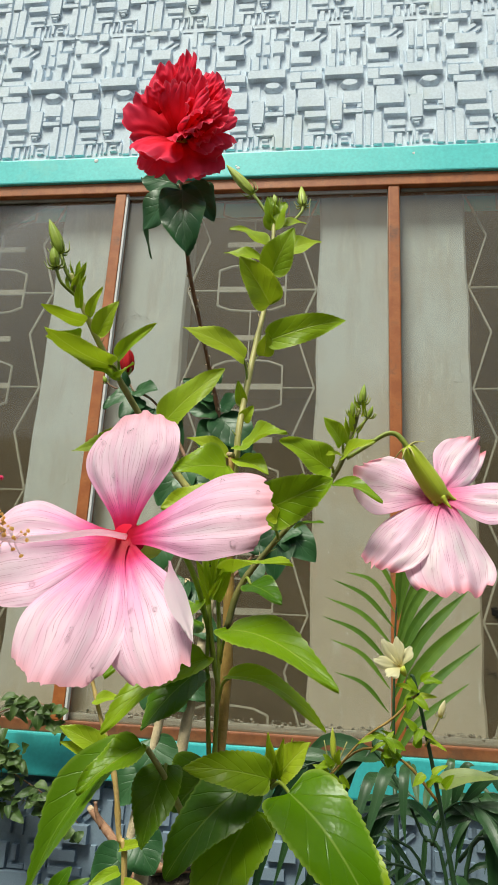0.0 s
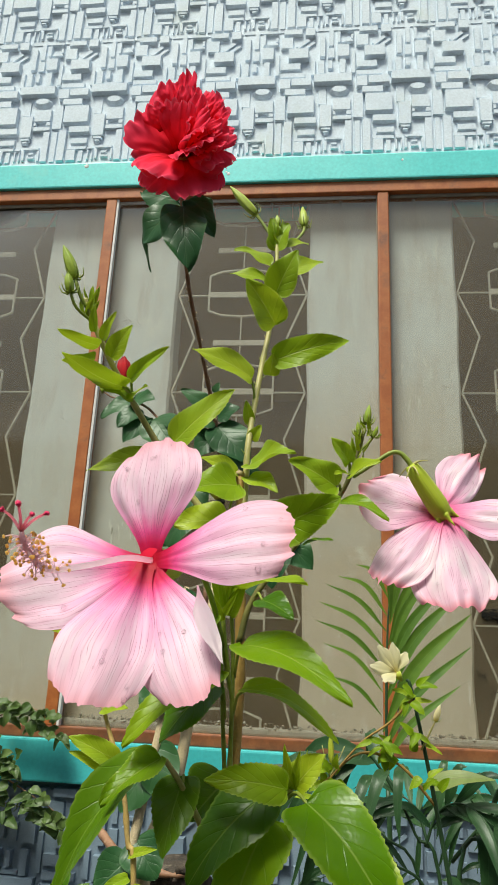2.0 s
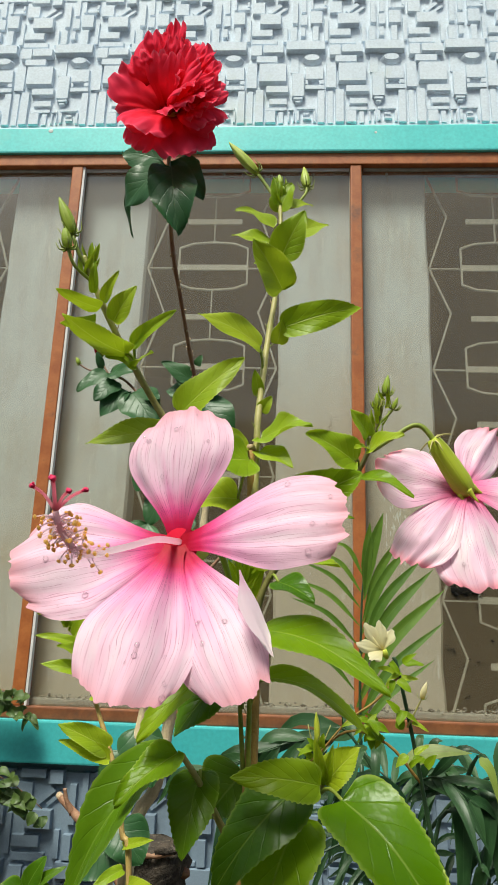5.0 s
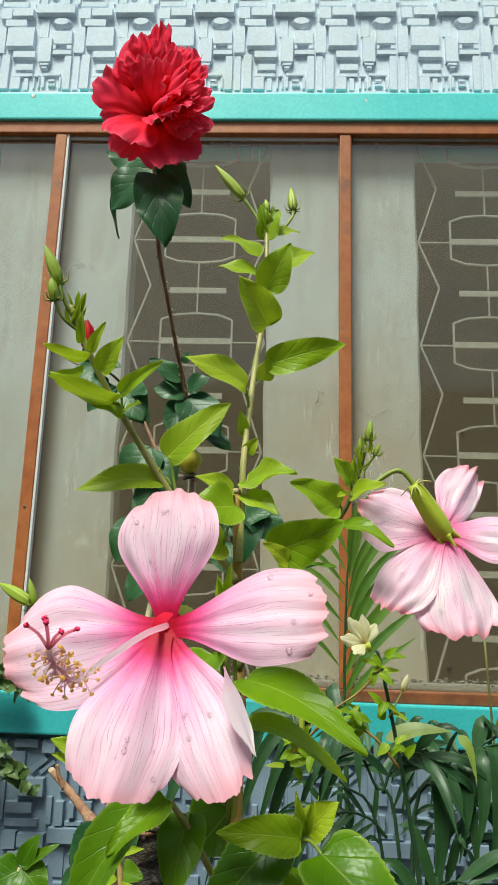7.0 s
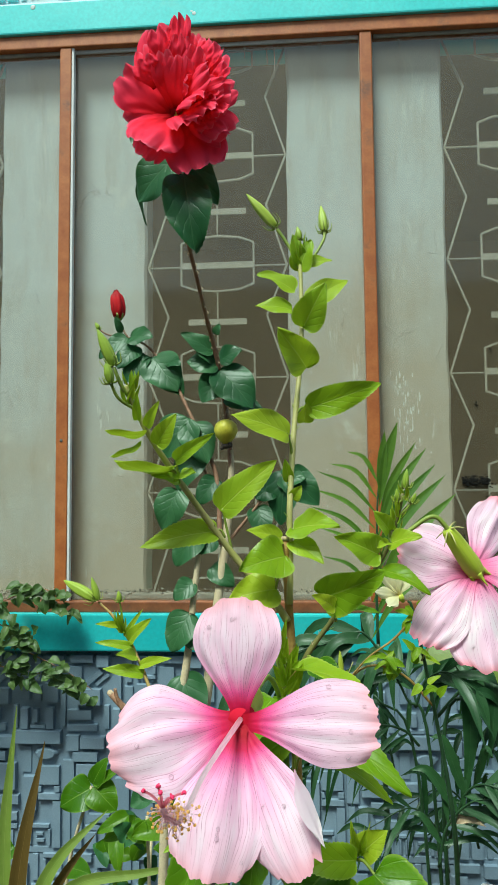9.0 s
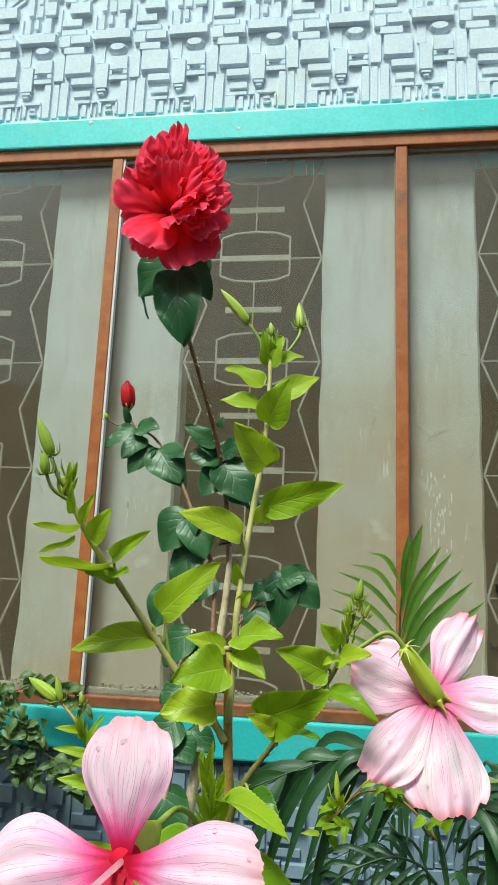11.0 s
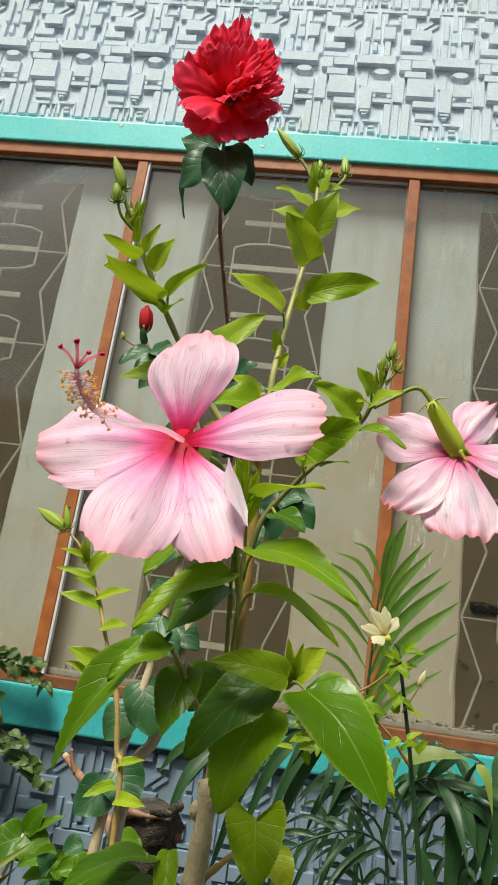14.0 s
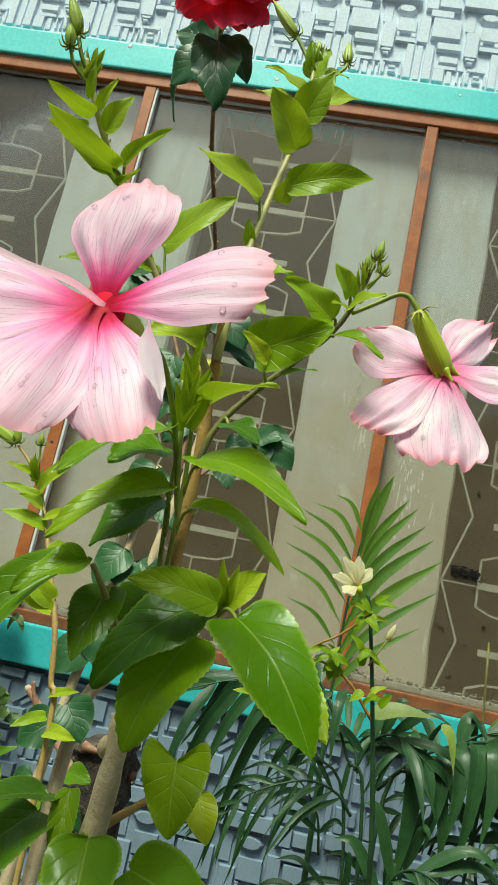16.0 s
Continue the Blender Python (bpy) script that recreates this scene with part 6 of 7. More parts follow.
part("fruit_stalk", tube([(0.119, 1.53, 1.59), (0.1195, 1.522, 1.583), (0.1185, 1.517, 1.572)], 0.0018, 0.002, 7, 4), RED_BARK, fruit)
part("bud_stalk", tube([(-0.035, 1.575, 1.705), (-0.043, 1.575, 1.718), (-0.048, 1.575, 1.733)], 0.0014, 0.0014, 7, 4), RED_BARK, red)
rb = part("flower_bud", lathe((-0.0485, 1.575, 1.734), (-0.0535, 1.574, 1.773), [(0, 0.005), (0.15, 0.0088), (0.4, 0.0104), (0.7, 0.0100), (0.88, 0.0086), (0.97, 0.0060), (1, 0.003)], 30, 0.15, 5), BUD_RED, red, "closed dark red bud")
for k in range(6):
    out = V(math.cos(k * 1.047 + 0.3), math.sin(k * 1.047 + 0.3), 0.0)
    part("bud_petal", petal_geo(V(-0.0500, 1.575, 1.748) + out * 0.0085, V(-0.0535, 1.574, 1.7745 + 0.002 * (k % 3)) + out * 0.0065, 0.0135, out + V(0, 0, 0.15), -0.25, 0.12, 0.10, 5.0, 300 + k, 10, 14, ragged=0.06, neck=0.5, scallop=0.06), BUD_RED, rb)
part("calyx", lathe((-0.048, 1.575, 1.731), (-0.0495, 1.575, 1.7435), [(0, 0.003), (0.5, 0.0072), (0.8, 0.0088)], 12, 0.08, 5), STEM_FRESH, rb)
part("bud_stalk", tube([(-0.035, 1.575, 1.705), (-0.062, 1.57, 1.708), (-0.078, 1.57, 1.717)], 0.0013, 0.001, 7, 4), RED_BARK, red)
bud(red, (-0.078, 1.57, 1.717), (-0.0835, 1.57, 1.728), 0.0035)
for b, t, w in (
    ((-0.030, 1.572, 1.705), (0.006, 1.555, 1.700), 0.034), ((-0.036, 1.573, 1.705), (-0.075, 1.56, 1.672), 0.028), ((-0.020, 1.57, 1.69), (-0.045, 1.55, 1.655), 0.032),
    ((0.005, 1.565, 1.672), (0.045, 1.545, 1.618), 0.058), ((-0.008, 1.568, 1.678), (-0.035, 1.555, 1.632), 0.036), ((0.028, 1.56, 1.648), (0.052, 1.55, 1.612), 0.030),
    ((-0.045, 1.575, 1.712), (-0.052, 1.565, 1.735), 0.012), ((0.03, 1.56, 1.665), (0.05, 1.54, 1.655), 0.02),
    ((0.104, 1.50, 1.664), (0.060, 1.49, 1.690), 0.026), ((0.105, 1.505, 1.655), (0.080, 1.49, 1.668), 0.024), ((0.106, 1.505, 1.690), (0.112, 1.50, 1.704), 0.012),
    ((0.110, 1.505, 1.648), (0.066, 1.50, 1.652), 0.038), ((0.112, 1.505, 1.64), (0.158, 1.49, 1.585), 0.056), ((0.112, 1.508, 1.632), (0.088, 1.495, 1.594), 0.040),
    ((0.112, 1.51, 1.655), (0.142, 1.50, 1.668), 0.030), ((0.116, 1.52, 1.60), (0.168, 1.52, 1.585), 0.020), ((0.14, 1.535, 1.600), (0.172, 1.53, 1.575), 0.024),
    ((0.062, 1.54, 1.578), (0.030, 1.53, 1.520), 0.058), ((0.066, 1.54, 1.570), (0.092, 1.52, 1.512), 0.050), ((0.075, 1.54, 1.53), (0.048, 1.53, 1.475), 0.045),
    ((0.104, 1.53, 1.49), (0.078, 1.52, 1.455), 0.034), ((0.05, 1.52, 1.475), (0.030, 1.51, 1.420), 0.045), ((0.08, 1.51, 1.42), (0.050, 1.50, 1.372), 0.042),
    ((0.20, 1.55, 1.50), (0.192, 1.535, 1.425), 0.046), ((0.20, 1.55, 1.50), (0.246, 1.54, 1.452), 0.046), ((0.18, 1.545, 1.478), (0.158, 1.535, 1.462), 0.034),
    ((0.19, 1.548, 1.49), (0.228, 1.535, 1.49), 0.034), ((0.075, 1.50, 1.35), (0.050, 1.49, 1.328), 0.030), ((0.07, 1.495, 1.31), (0.048, 1.48, 1.262), 0.044),
    ((0.07, 1.495, 1.29), (0.098, 1.48, 1.262), 0.036), ((0.06, 1.49, 1.23), (0.086, 1.47, 1.17), 0.050), ((0.055, 1.485, 1.20), (0.032, 1.47, 1.158), 0.044),
    ((0.09, 1.50, 1.30), (0.122, 1.49, 1.275), 0.034), ((0.098, 1.51, 1.37), (0.130, 1.50, 1.345), 0.030), ((0.10, 1.51, 1.41), (0.082, 1.50, 1.388), 0.030),
    ((0.05, 1.48, 1.13), (0.082, 1.465, 1.095), 0.050), ((0.045, 1.48, 1.11), (0.012, 1.465, 1.078), 0.046), ((0.16, 1.54, 1.45), (0.172, 1.52, 1.41), 0.034),
):
    leaf(red, b, t, w, LEAF_DARK, face=(0.1 * math.sin(t[0] * 90), -0.85, 0.35), fold=0.14, teeth=14, shape=0.72, full=0.62, bite=0.12, wave=0.06)

# ---- plants along the wall ----
def blade_geo(points, width, face, fold=0.35, peak=0.30):
    """A long pointed leaf along a smooth line."""
    line = spline(points, 5)
    n = len(line)
    verts, faces, uvs = [], [], []
    for i, p in enumerate(line):
        t = (line[min(i + 1, n - 1)] - line[max(i - 1, 0)]).normalized()
        s = t.cross(V(face))
        s = s.normalized() if s.length > 1e-6 else V(1, 0, 0)
        o = s.cross(t)
        v = i / (n - 1)
        w = max(width * 0.02, width / 2 * min(1.0, v / (0.73 * peak) + (0.25 if peak < 0.4 else 0.12)) * (1 - max(0.0, (v - peak) / (1 - peak)) ** 1.6))
        for u in (-1, -0.5, 0, 0.5, 1):
            verts.append(p + s * w * u * math.cos(fold) + o * abs(u) * w * math.sin(fold))
            uvs.append(((u + 1) / 2, v))
    for i in range(n - 1):
        for k in range(4):
            faces.append((i * 5 + k, i * 5 + k + 1, i * 5 + 6 + k, i * 5 + 5 + k))
    return verts, faces, uvs


def frond(plant, line, pairs, size, width, mat, spread=1.0, droop=0.35, face=(0, -0.8, 0.6), first=0.25, seed=0, jitter=0.22):
    """A feather frond: a rachis with pairs of pointed leaflets that arch and droop."""
    rng = random.Random(seed)
    fall = droop if droop >= 1.5 else min(droop, 0.9)
    pts = spline(line, 8)
    rachis = part("rachis", tube(line, 0.0032, 0.0010, 7, 8), CANE, plant)
    n = len(pts) - 1
    for k in range(pairs):
        f = first + (1 - first) * k / (pairs - 1)
        i = min(n, int(f * n))
        p = pts[i]
        t = (pts[min(i + 1, n)] - pts[max(i - 1, 0)]).normalized()
        s = t.cross(V(face)).normalized()
        for sign in (1, -1):
            d = (s * sign * spread + t * (0.55 + 0.9 * f)).normalized() + V(rng.uniform(-1, 1), rng.uniform(-1, 1), rng.uniform(-1, 1)) * jitter
            ln = size * (0.75 + 0.5 * math.sin(math.pi * min(1, f * 0.9 + 0.1))) * rng.uniform(0.85, 1.1) * (0.8 if f > 0.9 else 1)
            a, b = p + d * ln * 0.55 + V(0, 0, -fall * ln * 0.12), p + d * ln * 0.95 + V(0, 0, -fall * ln * 0.55)
            part("leaflet", blade_geo([p, a, b], width * 1.1, V(face) + V(rng.uniform(-0.5, 0.5), 0, rng.uniform(-0.3, 0.3)), 0.25), mat, rachis)


palm = thing("palm", (0.42, 2.34, 0.0), "young feather palm with fresh green leaflets against the window", "palm")
part("stem", tube([(0.43, 2.36, -0.02), (0.42, 2.36, 0.6), (0.405, 2.35, 1.10)], 0.010, 0.005, 9, 5, 0.08, 51), CANE, palm)
rach = part("rachis", tube([(0.405, 2.35, 1.10), (0.404, 2.35, 1.237), (0.41, 2.35, 1.433), (0.418, 2.35, 1.52)], 0.0045, 0.0015, 7, 6), CANE, palm)
rng = random.Random(57)
for z, x1, z1, w in ((1.495, 0.335, 1.585, 0.012), (1.455, 0.292, 1.556, 0.012), (1.42, 0.262, 1.520, 0.012), (1.38, 0.246, 1.478, 0.013), (1.335, 0.240, 1.436, 0.012), (1.285, 0.258, 1.388, 0.011), (1.235, 0.270, 1.318, 0.010)):
    xb = 0.409 + (z - 1.43) * 0.08
    part("leaflet", blade_geo([(xb, 2.35, z), (xb + (x1 - xb) * 0.45, 2.34, z + (z1 - z) * 0.70), (x1, 2.32, z1 + rng.uniform(-0.012, 0.006))], w * 1.15, (rng.uniform(-0.3, 0.3), -0.85, 0.5), 0.3, 0.5), LEAF_PALM_FRESH, rach)
for z, x1, z1, w in ((1.52, 0.430, 1.618, 0.024), (1.51, 0.462, 1.645, 0.028), (1.46, 0.505, 1.596, 0.020), (1.43, 0.530, 1.580, 0.022), (1.38, 0.552, 1.548, 0.024), (1.33, 0.575, 1.520, 0.028), (1.27, 0.600, 1.470, 0.032), (1.22, 0.598, 1.395, 0.022), (1.18, 0.57, 1.31, 0.018)):
    xb = 0.409 + (z - 1.43) * 0.08
    z -= 0.07
    part("leaflet", blade_geo([(xb, 2.35, z), (xb + (x1 - xb) * 0.36, 2.34, z + (z1 - z) * 0.52), (x1, 2.33, z1 + rng.uniform(-0.01, 0.006))], w * 1.05, (rng.uniform(-0.4, 0.4), -0.85, 0.4), 0.3, 0.62), LEAF_PALM_FRESH, rach)

bamboo = thing("bamboo_palm", (0.5, 2.05, 0.0), "dark green clump of bamboo palm with arching drooping leaflets", "palm")
for pts, r in (([(0.50, 2.05, -0.02), (0.45, 2.05, 0.9), (0.365, 2.05, 1.056)], 0.005), ([(0.52, 2.06, -0.02), (0.477, 2.05, 0.92), (0.43, 2.05, 1.05), (0.383, 2.05, 1.144)], 0.005), ([(0.53, 2.05, -0.02), (0.50, 2.05, 0.93), (0.57, 2.05, 1.058), (0.64, 2.04, 1.12)], 0.006), ([(0.60, 2.1, -0.02), (0.66, 2.1, 0.7), (0.69, 2.08, 1.10)], 0.006)):
    part("cane", tube(pts, r * 0.8, r * 0.45, 8, 6, 0.1, int(r * 9e4)), CANE, bamboo)
for n, (line, pairs, size, width, spread, droop) in enumerate((
    ([(0.40, 2.05, 1.11), (0.347, 2.05, 1.18), (0.305, 2.05, 1.172), (0.21, 2.04, 1.145), (0.10, 2.03, 1.10)], 7, 0.15, 0.024, 0.7, 1.6),
    ([(0.57, 2.05, 1.058), (0.64, 2.04, 1.13), (0.715, 2.03, 1.155), (0.80, 2.0, 1.13), (0.86, 1.98, 1.08)], 6, 0.16, 0.026, 0.55, 1.7),
    ([(0.453, 2.05, 0.956), (0.42, 2.04, 0.99), (0.36, 2.03, 1.0), (0.27, 2.02, 0.96), (0.22, 2.02, 0.90)], 10, 0.10, 0.009, 0.9, 1.0),
    ([(0.447, 2.05, 1.032), (0.47, 2.04, 1.09), (0.51, 2.02, 1.11), (0.56, 2.0, 1.08)], 7, 0.11, 0.018, 0.8, 1.2),
    ([(0.46, 2.1, 1.02), (0.44, 2.12, 1.08), (0.40, 2.14, 1.10), (0.33, 2.15, 1.05)], 8, 0.11, 0.014, 0.9, 1.1),
    ([(0.66, 2.1, 0.9), (0.70, 2.08, 1.0), (0.76, 2.05, 1.02), (0.84, 2.0, 0.96)], 9, 0.16, 0.022, 0.8, 1.2),
    ([(0.50, 2.0, 0.80), (0.53, 1.97, 0.90), (0.58, 1.93, 0.92), (0.66, 1.88, 0.86)], 8, 0.15, 0.020, 0.9, 1.0),
    ([(0.62, 2.15, 0.9), (0.66, 2.2, 1.02), (0.60, 2.22, 1.10), (0.52, 2.22, 1.08)], 8, 0.12, 0.016, 0.9, 0.9),
    ([(0.70, 1.95, 0.6), (0.72, 1.93, 0.78), (0.76, 1.9, 0.86), (0.84, 1.86, 0.82)], 8, 0.17, 0.022, 0.9, 0.9),
)):
    frond(bamboo, line, pairs, size, width, LEAF_PALM, spread, droop, (0.05, -0.8, 0.55), 0.2, 60 + n)
ribbon_line = [(0.50, 2.10, 1.00), (0.56, 2.07, 1.075), (0.64, 2.03, 1.125), (0.72, 1.98, 1.14), (0.80, 1.94, 1.12)]
ribbon_rachis = part("rachis", tube(ribbon_line, 0.0040, 0.0014, 7, 8), CANE, bamboo)
way = spline(ribbon_line, 10)
rng = random.Random(67)
for k in range(10):
    p = way[8 + int(k * 3.1)]
    sway = rng.uniform(-0.02, 0.02)
    long = rng.uniform(0.15, 0.23)
    part("leaflet", blade_geo([p, p + V(0.012 + sway * 0.3, -0.035, -0.012), p + V(0.018 + sway, -0.055, -long * 0.5), p + V(0.012 + sway * 1.6, -0.060, -long)], rng.uniform(0.030, 0.037), (rng.uniform(-0.4, 0.4), -0.9, 0.2), 0.22), LEAF_PALM, ribbon_rachis)
    if k % 2:
        part("leaflet", blade_geo([p, p + V(-0.02, 0.03, 0.03), p + V(-0.02 + sway, 0.07, -0.02), p + V(-0.03 + sway, 0.09, -long * 0.6)], 0.02, (rng.uniform(-0.5, 0.5), -0.8, 0.5), 0.3), LEAF_PALM, ribbon_rachis)
for line, w in (([(0.378, 2.00, 1.160), (0.360, 1.96, 1.150), (0.340, 1.94, 1.095), (0.322, 1.93, 1.040)], 0.024), ([(0.352, 2.00, 1.150), (0.335, 1.96, 1.142), (0.318, 1.94, 1.100), (0.304, 1.93, 1.055)], 0.022), ([(0.405, 2.02, 1.170), (0.395, 1.97, 1.155), (0.390, 1.95, 1.105), (0.392, 1.94, 1.050)], 0.020)):
    part("leaflet", blade_geo(line, w, (-0.3, -0.9, 0.2), 0.25), LEAF_PALM, bamboo)
rng = random.Random(68)
for n in range(9):
    x, y, z = 0.42 + 0.05 * n + rng.uniform(-0.02, 0.02), 2.0 + rng.uniform(-0.12, 0.3), 0.72 + rng.uniform(0, 0.24)
    way = rng.choice((-1, 1))
    frond(bamboo, [(x, y, z - 0.08), (x + 0.02 * way, y, z), (x + 0.08 * way, y - 0.03, z + 0.06), (x + 0.17 * way, y - 0.06, z + 0.03)], 6, 0.11, 0.012, LEAF_PALM, 0.9, 1.0, (0.05, -0.8, 0.55), 0.2, 160 + n)
part("withered_leaflet", blade_geo([(0.447, 2.0, 1.136), (0.50, 1.99, 1.156), (0.562, 1.98, 1.157)], 0.036, (0, -0.7, 0.7), 0.1), LEAF_SPOTTED, bamboo, "broad pale yellowing leaflet")
part("withered_leaflet", blade_geo([(0.575, 1.98, 1.150), (0.59, 1.97, 1.13), (0.60, 1.96, 1.075)], 0.020, (0.3, -0.9, 0.1), 0.2), LEAF_BLADE, bamboo)
part("withered_leaflet", blade_geo([(0.50, 2.0, 0.83), (0.53, 1.98, 0.845), (0.56, 1.96, 0.84)], 0.02, (0, -0.8, 0.6), 0.2), CUT_WOOD, bamboo, "dry brown leaflet")

# shrub with a cream flower
cream = thing("cream_flowered_shrub", (0.42, 1.6, 0.0), "thin green shrub with a small cream flower at its tip", "shrub")
part("stem", tube([(0.47, 1.66, -0.02), (0.44, 1.62, 0.8), (0.427, 1.58, 1.006), (0.402, 1.57, 1.17), (0.375, 1.555, 1.301), (0.368, 1.555, 1.318)], 0.0045, 0.0016, 9, 6, 0.12, 71), CANE, cream)
part("twig", tube([(0.402, 1.57, 1.17), (0.36, 1.56, 1.215), (0.31, 1.555, 1.228), (0.262, 1.55, 1.19)], 0.002, 0.0012, 7, 5, 0.2, 72), BARK, cream)
part("twig", tube([(0.375, 1.555, 1.295), (0.345, 1.55, 1.265), (0.31, 1.55, 1.24), (0.27, 1.55, 1.195)], 0.0017, 0.0012, 7, 5, 0.2, 73), BARK, cream)
part("twig", tube([(0.385, 1.56, 1.235), (0.395, 1.555, 1.255), (0.402, 1.55, 1.27)], 0.0013, 0.001, 7, 4), GREEN_STEM, cream)
CC = V(0.356, 1.553, 1.326)
cf = part("flower", lathe(CC + V(0.006, 0.004, -0.010), CC, [(0, 0.002), (0.5, 0.0045), (1, 0.005)], 10), CALYX, cream, "half-open cream flower")
for tip, w in (((0.332, 1.545, 1.358), 0.017), ((0.350, 1.545, 1.362), 0.016), ((0.368, 1.55, 1.352), 0.017), ((0.322, 1.54, 1.333), 0.017), ((0.338, 1.53, 1.316), 0.019)):
    part("petal", petal_geo(CC, tip, w, (-0.3, -0.9, 0.2), -0.15, 0.1, 0.10, 5.0, int(w * 9000) + len(tip), 12, 12), PETAL_CREAM, cf)
for k in range(5):
    part("stamen", tube([CC, CC + V(-0.010 - 0.001 * k, -0.010, 0.008 + 0.002 * k)], 0.0004, 0.0004, 5, 1), PETAL_CREAM, cf)
bud(cream, (0.402, 1.55, 1.270), (0.408, 1.545, 1.290), 0.004, PETAL_CREAM, 4)
rng = random.Random(74)
for x, z, n in ((0.372, 1.300, 9), (0.345, 1.228, 8), (0.38, 1.245, 6), (0.275, 1.198, 9), (0.262, 1.178, 6), (0.395, 1.20, 5), (0.325, 1.235, 4)):
    for _ in range(n):
        w = rng.uniform(0, 6.28)
        b = V(x + rng.uniform(-0.012, 0.012), 1.553 + rng.uniform(-0.01, 0.01), z + rng.uniform(-0.012, 0.012))
        t = b + V(math.cos(w) * 0.024, rng.uniform(-0.014, 0.004), math.sin(w) * 0.018)
        leaf(cream, b, t, rng.uniform(0.007, 0.013), LEAF_YOUNG if rng.random() < 0.5 else LEAF, face=(rng.uniform(-0.4, 0.4), -0.7, 0.6), teeth=0, rows=8, cols=4)
bud(cream, (0.274, 1.55, 1.215), (0.272, 1.55, 1.250), 0.004, CALYX, 4)
for x in (0.262, 0.29):
    part("twig", tube([(0.272, 1.55, 1.20), ((0.272 + x) / 2, 1.55, 1.215), (x, 1.55, 1.235)], 0.0009, 0.0007, 5, 3), GREEN_STEM, cream)

# bare rod by the window
rod = thing("thin_rod", (0.775, 2.45, 0.0), "thin dark upright rod in front of the window", "rod")
part("rod_body", tube([(0.80, 2.46, -0.02), (0.785, 2.455, 0.8), (0.761, 2.452, 1.315)], 0.0036, 0.0028, 8, 5), DARK_STEM, rod)
part("blade", blade_geo([(0.78, 2.45, 1.08), (0.80, 2.43, 1.14), (0.86, 2.40, 1.20)], 0.02, (0, -0.8, 0.6), 0.3), LEAF_BLADE, rod)

# dead stump
stump = thing("dead_stump", (0.03, 1.87, 0.0), "dark cracked dead stump with broken bark", "stump")
rng = random.Random(81)
prof = [(0, 0.055), (0.5, 0.05), (0.8, 0.046), (0.9, 0.040), (0.93, 0.054), (0.95, 0.043), (0.97, 0.056), (0.99, 0.050), (1.0, 0.030)]
verts, faces, uvs = lathe((0.07, 1.87, -0.02), (0.03, 1.87, 1.02), prof, 22)
verts = [V(v) + V(noise.noise(V(v) * 40), noise.noise(V(v) * 40 + V(9, 0, 0)), noise.noise(V(v) * 30 + V(0, 9, 0))) * 0.012 for v in verts]
part("stump_body", (verts, faces, uvs), DEAD_BARK, stump)
for k in range(9):
    w = k * 0.7
    part("bark_flake", tube([(0.03 + 0.05 * math.cos(w), 1.86 + 0.05 * math.sin(w), 0.98 + 0.006 * k), (0.03 + 0.052 * math.cos(w + 0.6), 1.86 + 0.052 * math.sin(w + 0.6), 0.985 + 0.005 * k), (0.03 + 0.05 * math.cos(w + 1.3), 1.86 + 0.05 * math.sin(w + 1.3), 0.98 + 0.006 * k)], 0.007, 0.003, 6, 4, 0.5, k), DEAD_BARK if k % 3 else RED_BARK, stump)
part("dead_branch", tube([(0.0, 1.88, 0.93), (-0.06, 1.95, 0.97), (-0.15, 2.08, 1.0), (-0.208, 2.144, 1.024)], 0.011, 0.007, 9, 6, 0.3, 82), RED_BARK, stump)
part("dead_branch", tube([(-0.17, 2.10, 1.005), (-0.185, 2.1, 1.03), (-0.19, 2.1, 1.05)], 0.006, 0.003, 8, 4, 0.3, 83), RED_BARK, stump)
part("cut_end", lathe((-0.206, 2.142, 1.0235), (-0.216, 2.152, 1.028), [(0, 0.0072), (1, 0.0066)], 10), CUT_WOOD, stump, "pale broken branch end")

# low shrubs and blade-leaved plants in front of the lower wall
small = thing("round_leaved_shrub", (-0.18, 1.8, 0.0), "low shrub with small round green leaves", "shrub")
for pts in ([(-0.22, 1.80, -0.02), (-0.20, 1.80, 0.5), (-0.195, 1.80, 0.80), (-0.152, 1.80, 0.962)], [(-0.15, 1.78, -0.02), (-0.12, 1.77, 0.6), (-0.08, 1.75, 0.9)], [(-0.05, 1.7, -0.02), (-0.04, 1.7, 0.6), (-0.02, 1.68, 0.94)], [(-0.2, 1.7, -0.02), (-0.24, 1.7, 0.6), (-0.27, 1.68, 0.86)], [(0.02, 1.62, -0.02), (0.0, 1.62, 0.6), (-0.01, 1.6, 1.0)]):
    part("stem", tube(pts, 0.005, 0.0022, 7, 6, 0.2, 91), PALE_BARK, small)
for b, t, w in (((-0.150, 1.80, 0.960), (-0.205, 1.79, 0.930), 0.058), ((-0.148, 1.80, 0.962), (-0.105, 1.79, 0.925), 0.052), ((-0.150, 1.80, 0.965), (-0.125, 1.80, 1.010), 0.030), ((-0.148, 1.80, 0.966), (-0.092, 1.80, 0.998), 0.016)):
    leaf(small, b, t, w, LEAF_DEEP, face=(0.05, -0.85, 0.5), fold=0.12, shape=0.62, teeth=0, full=0.6, rows=16)
rng = random.Random(92)
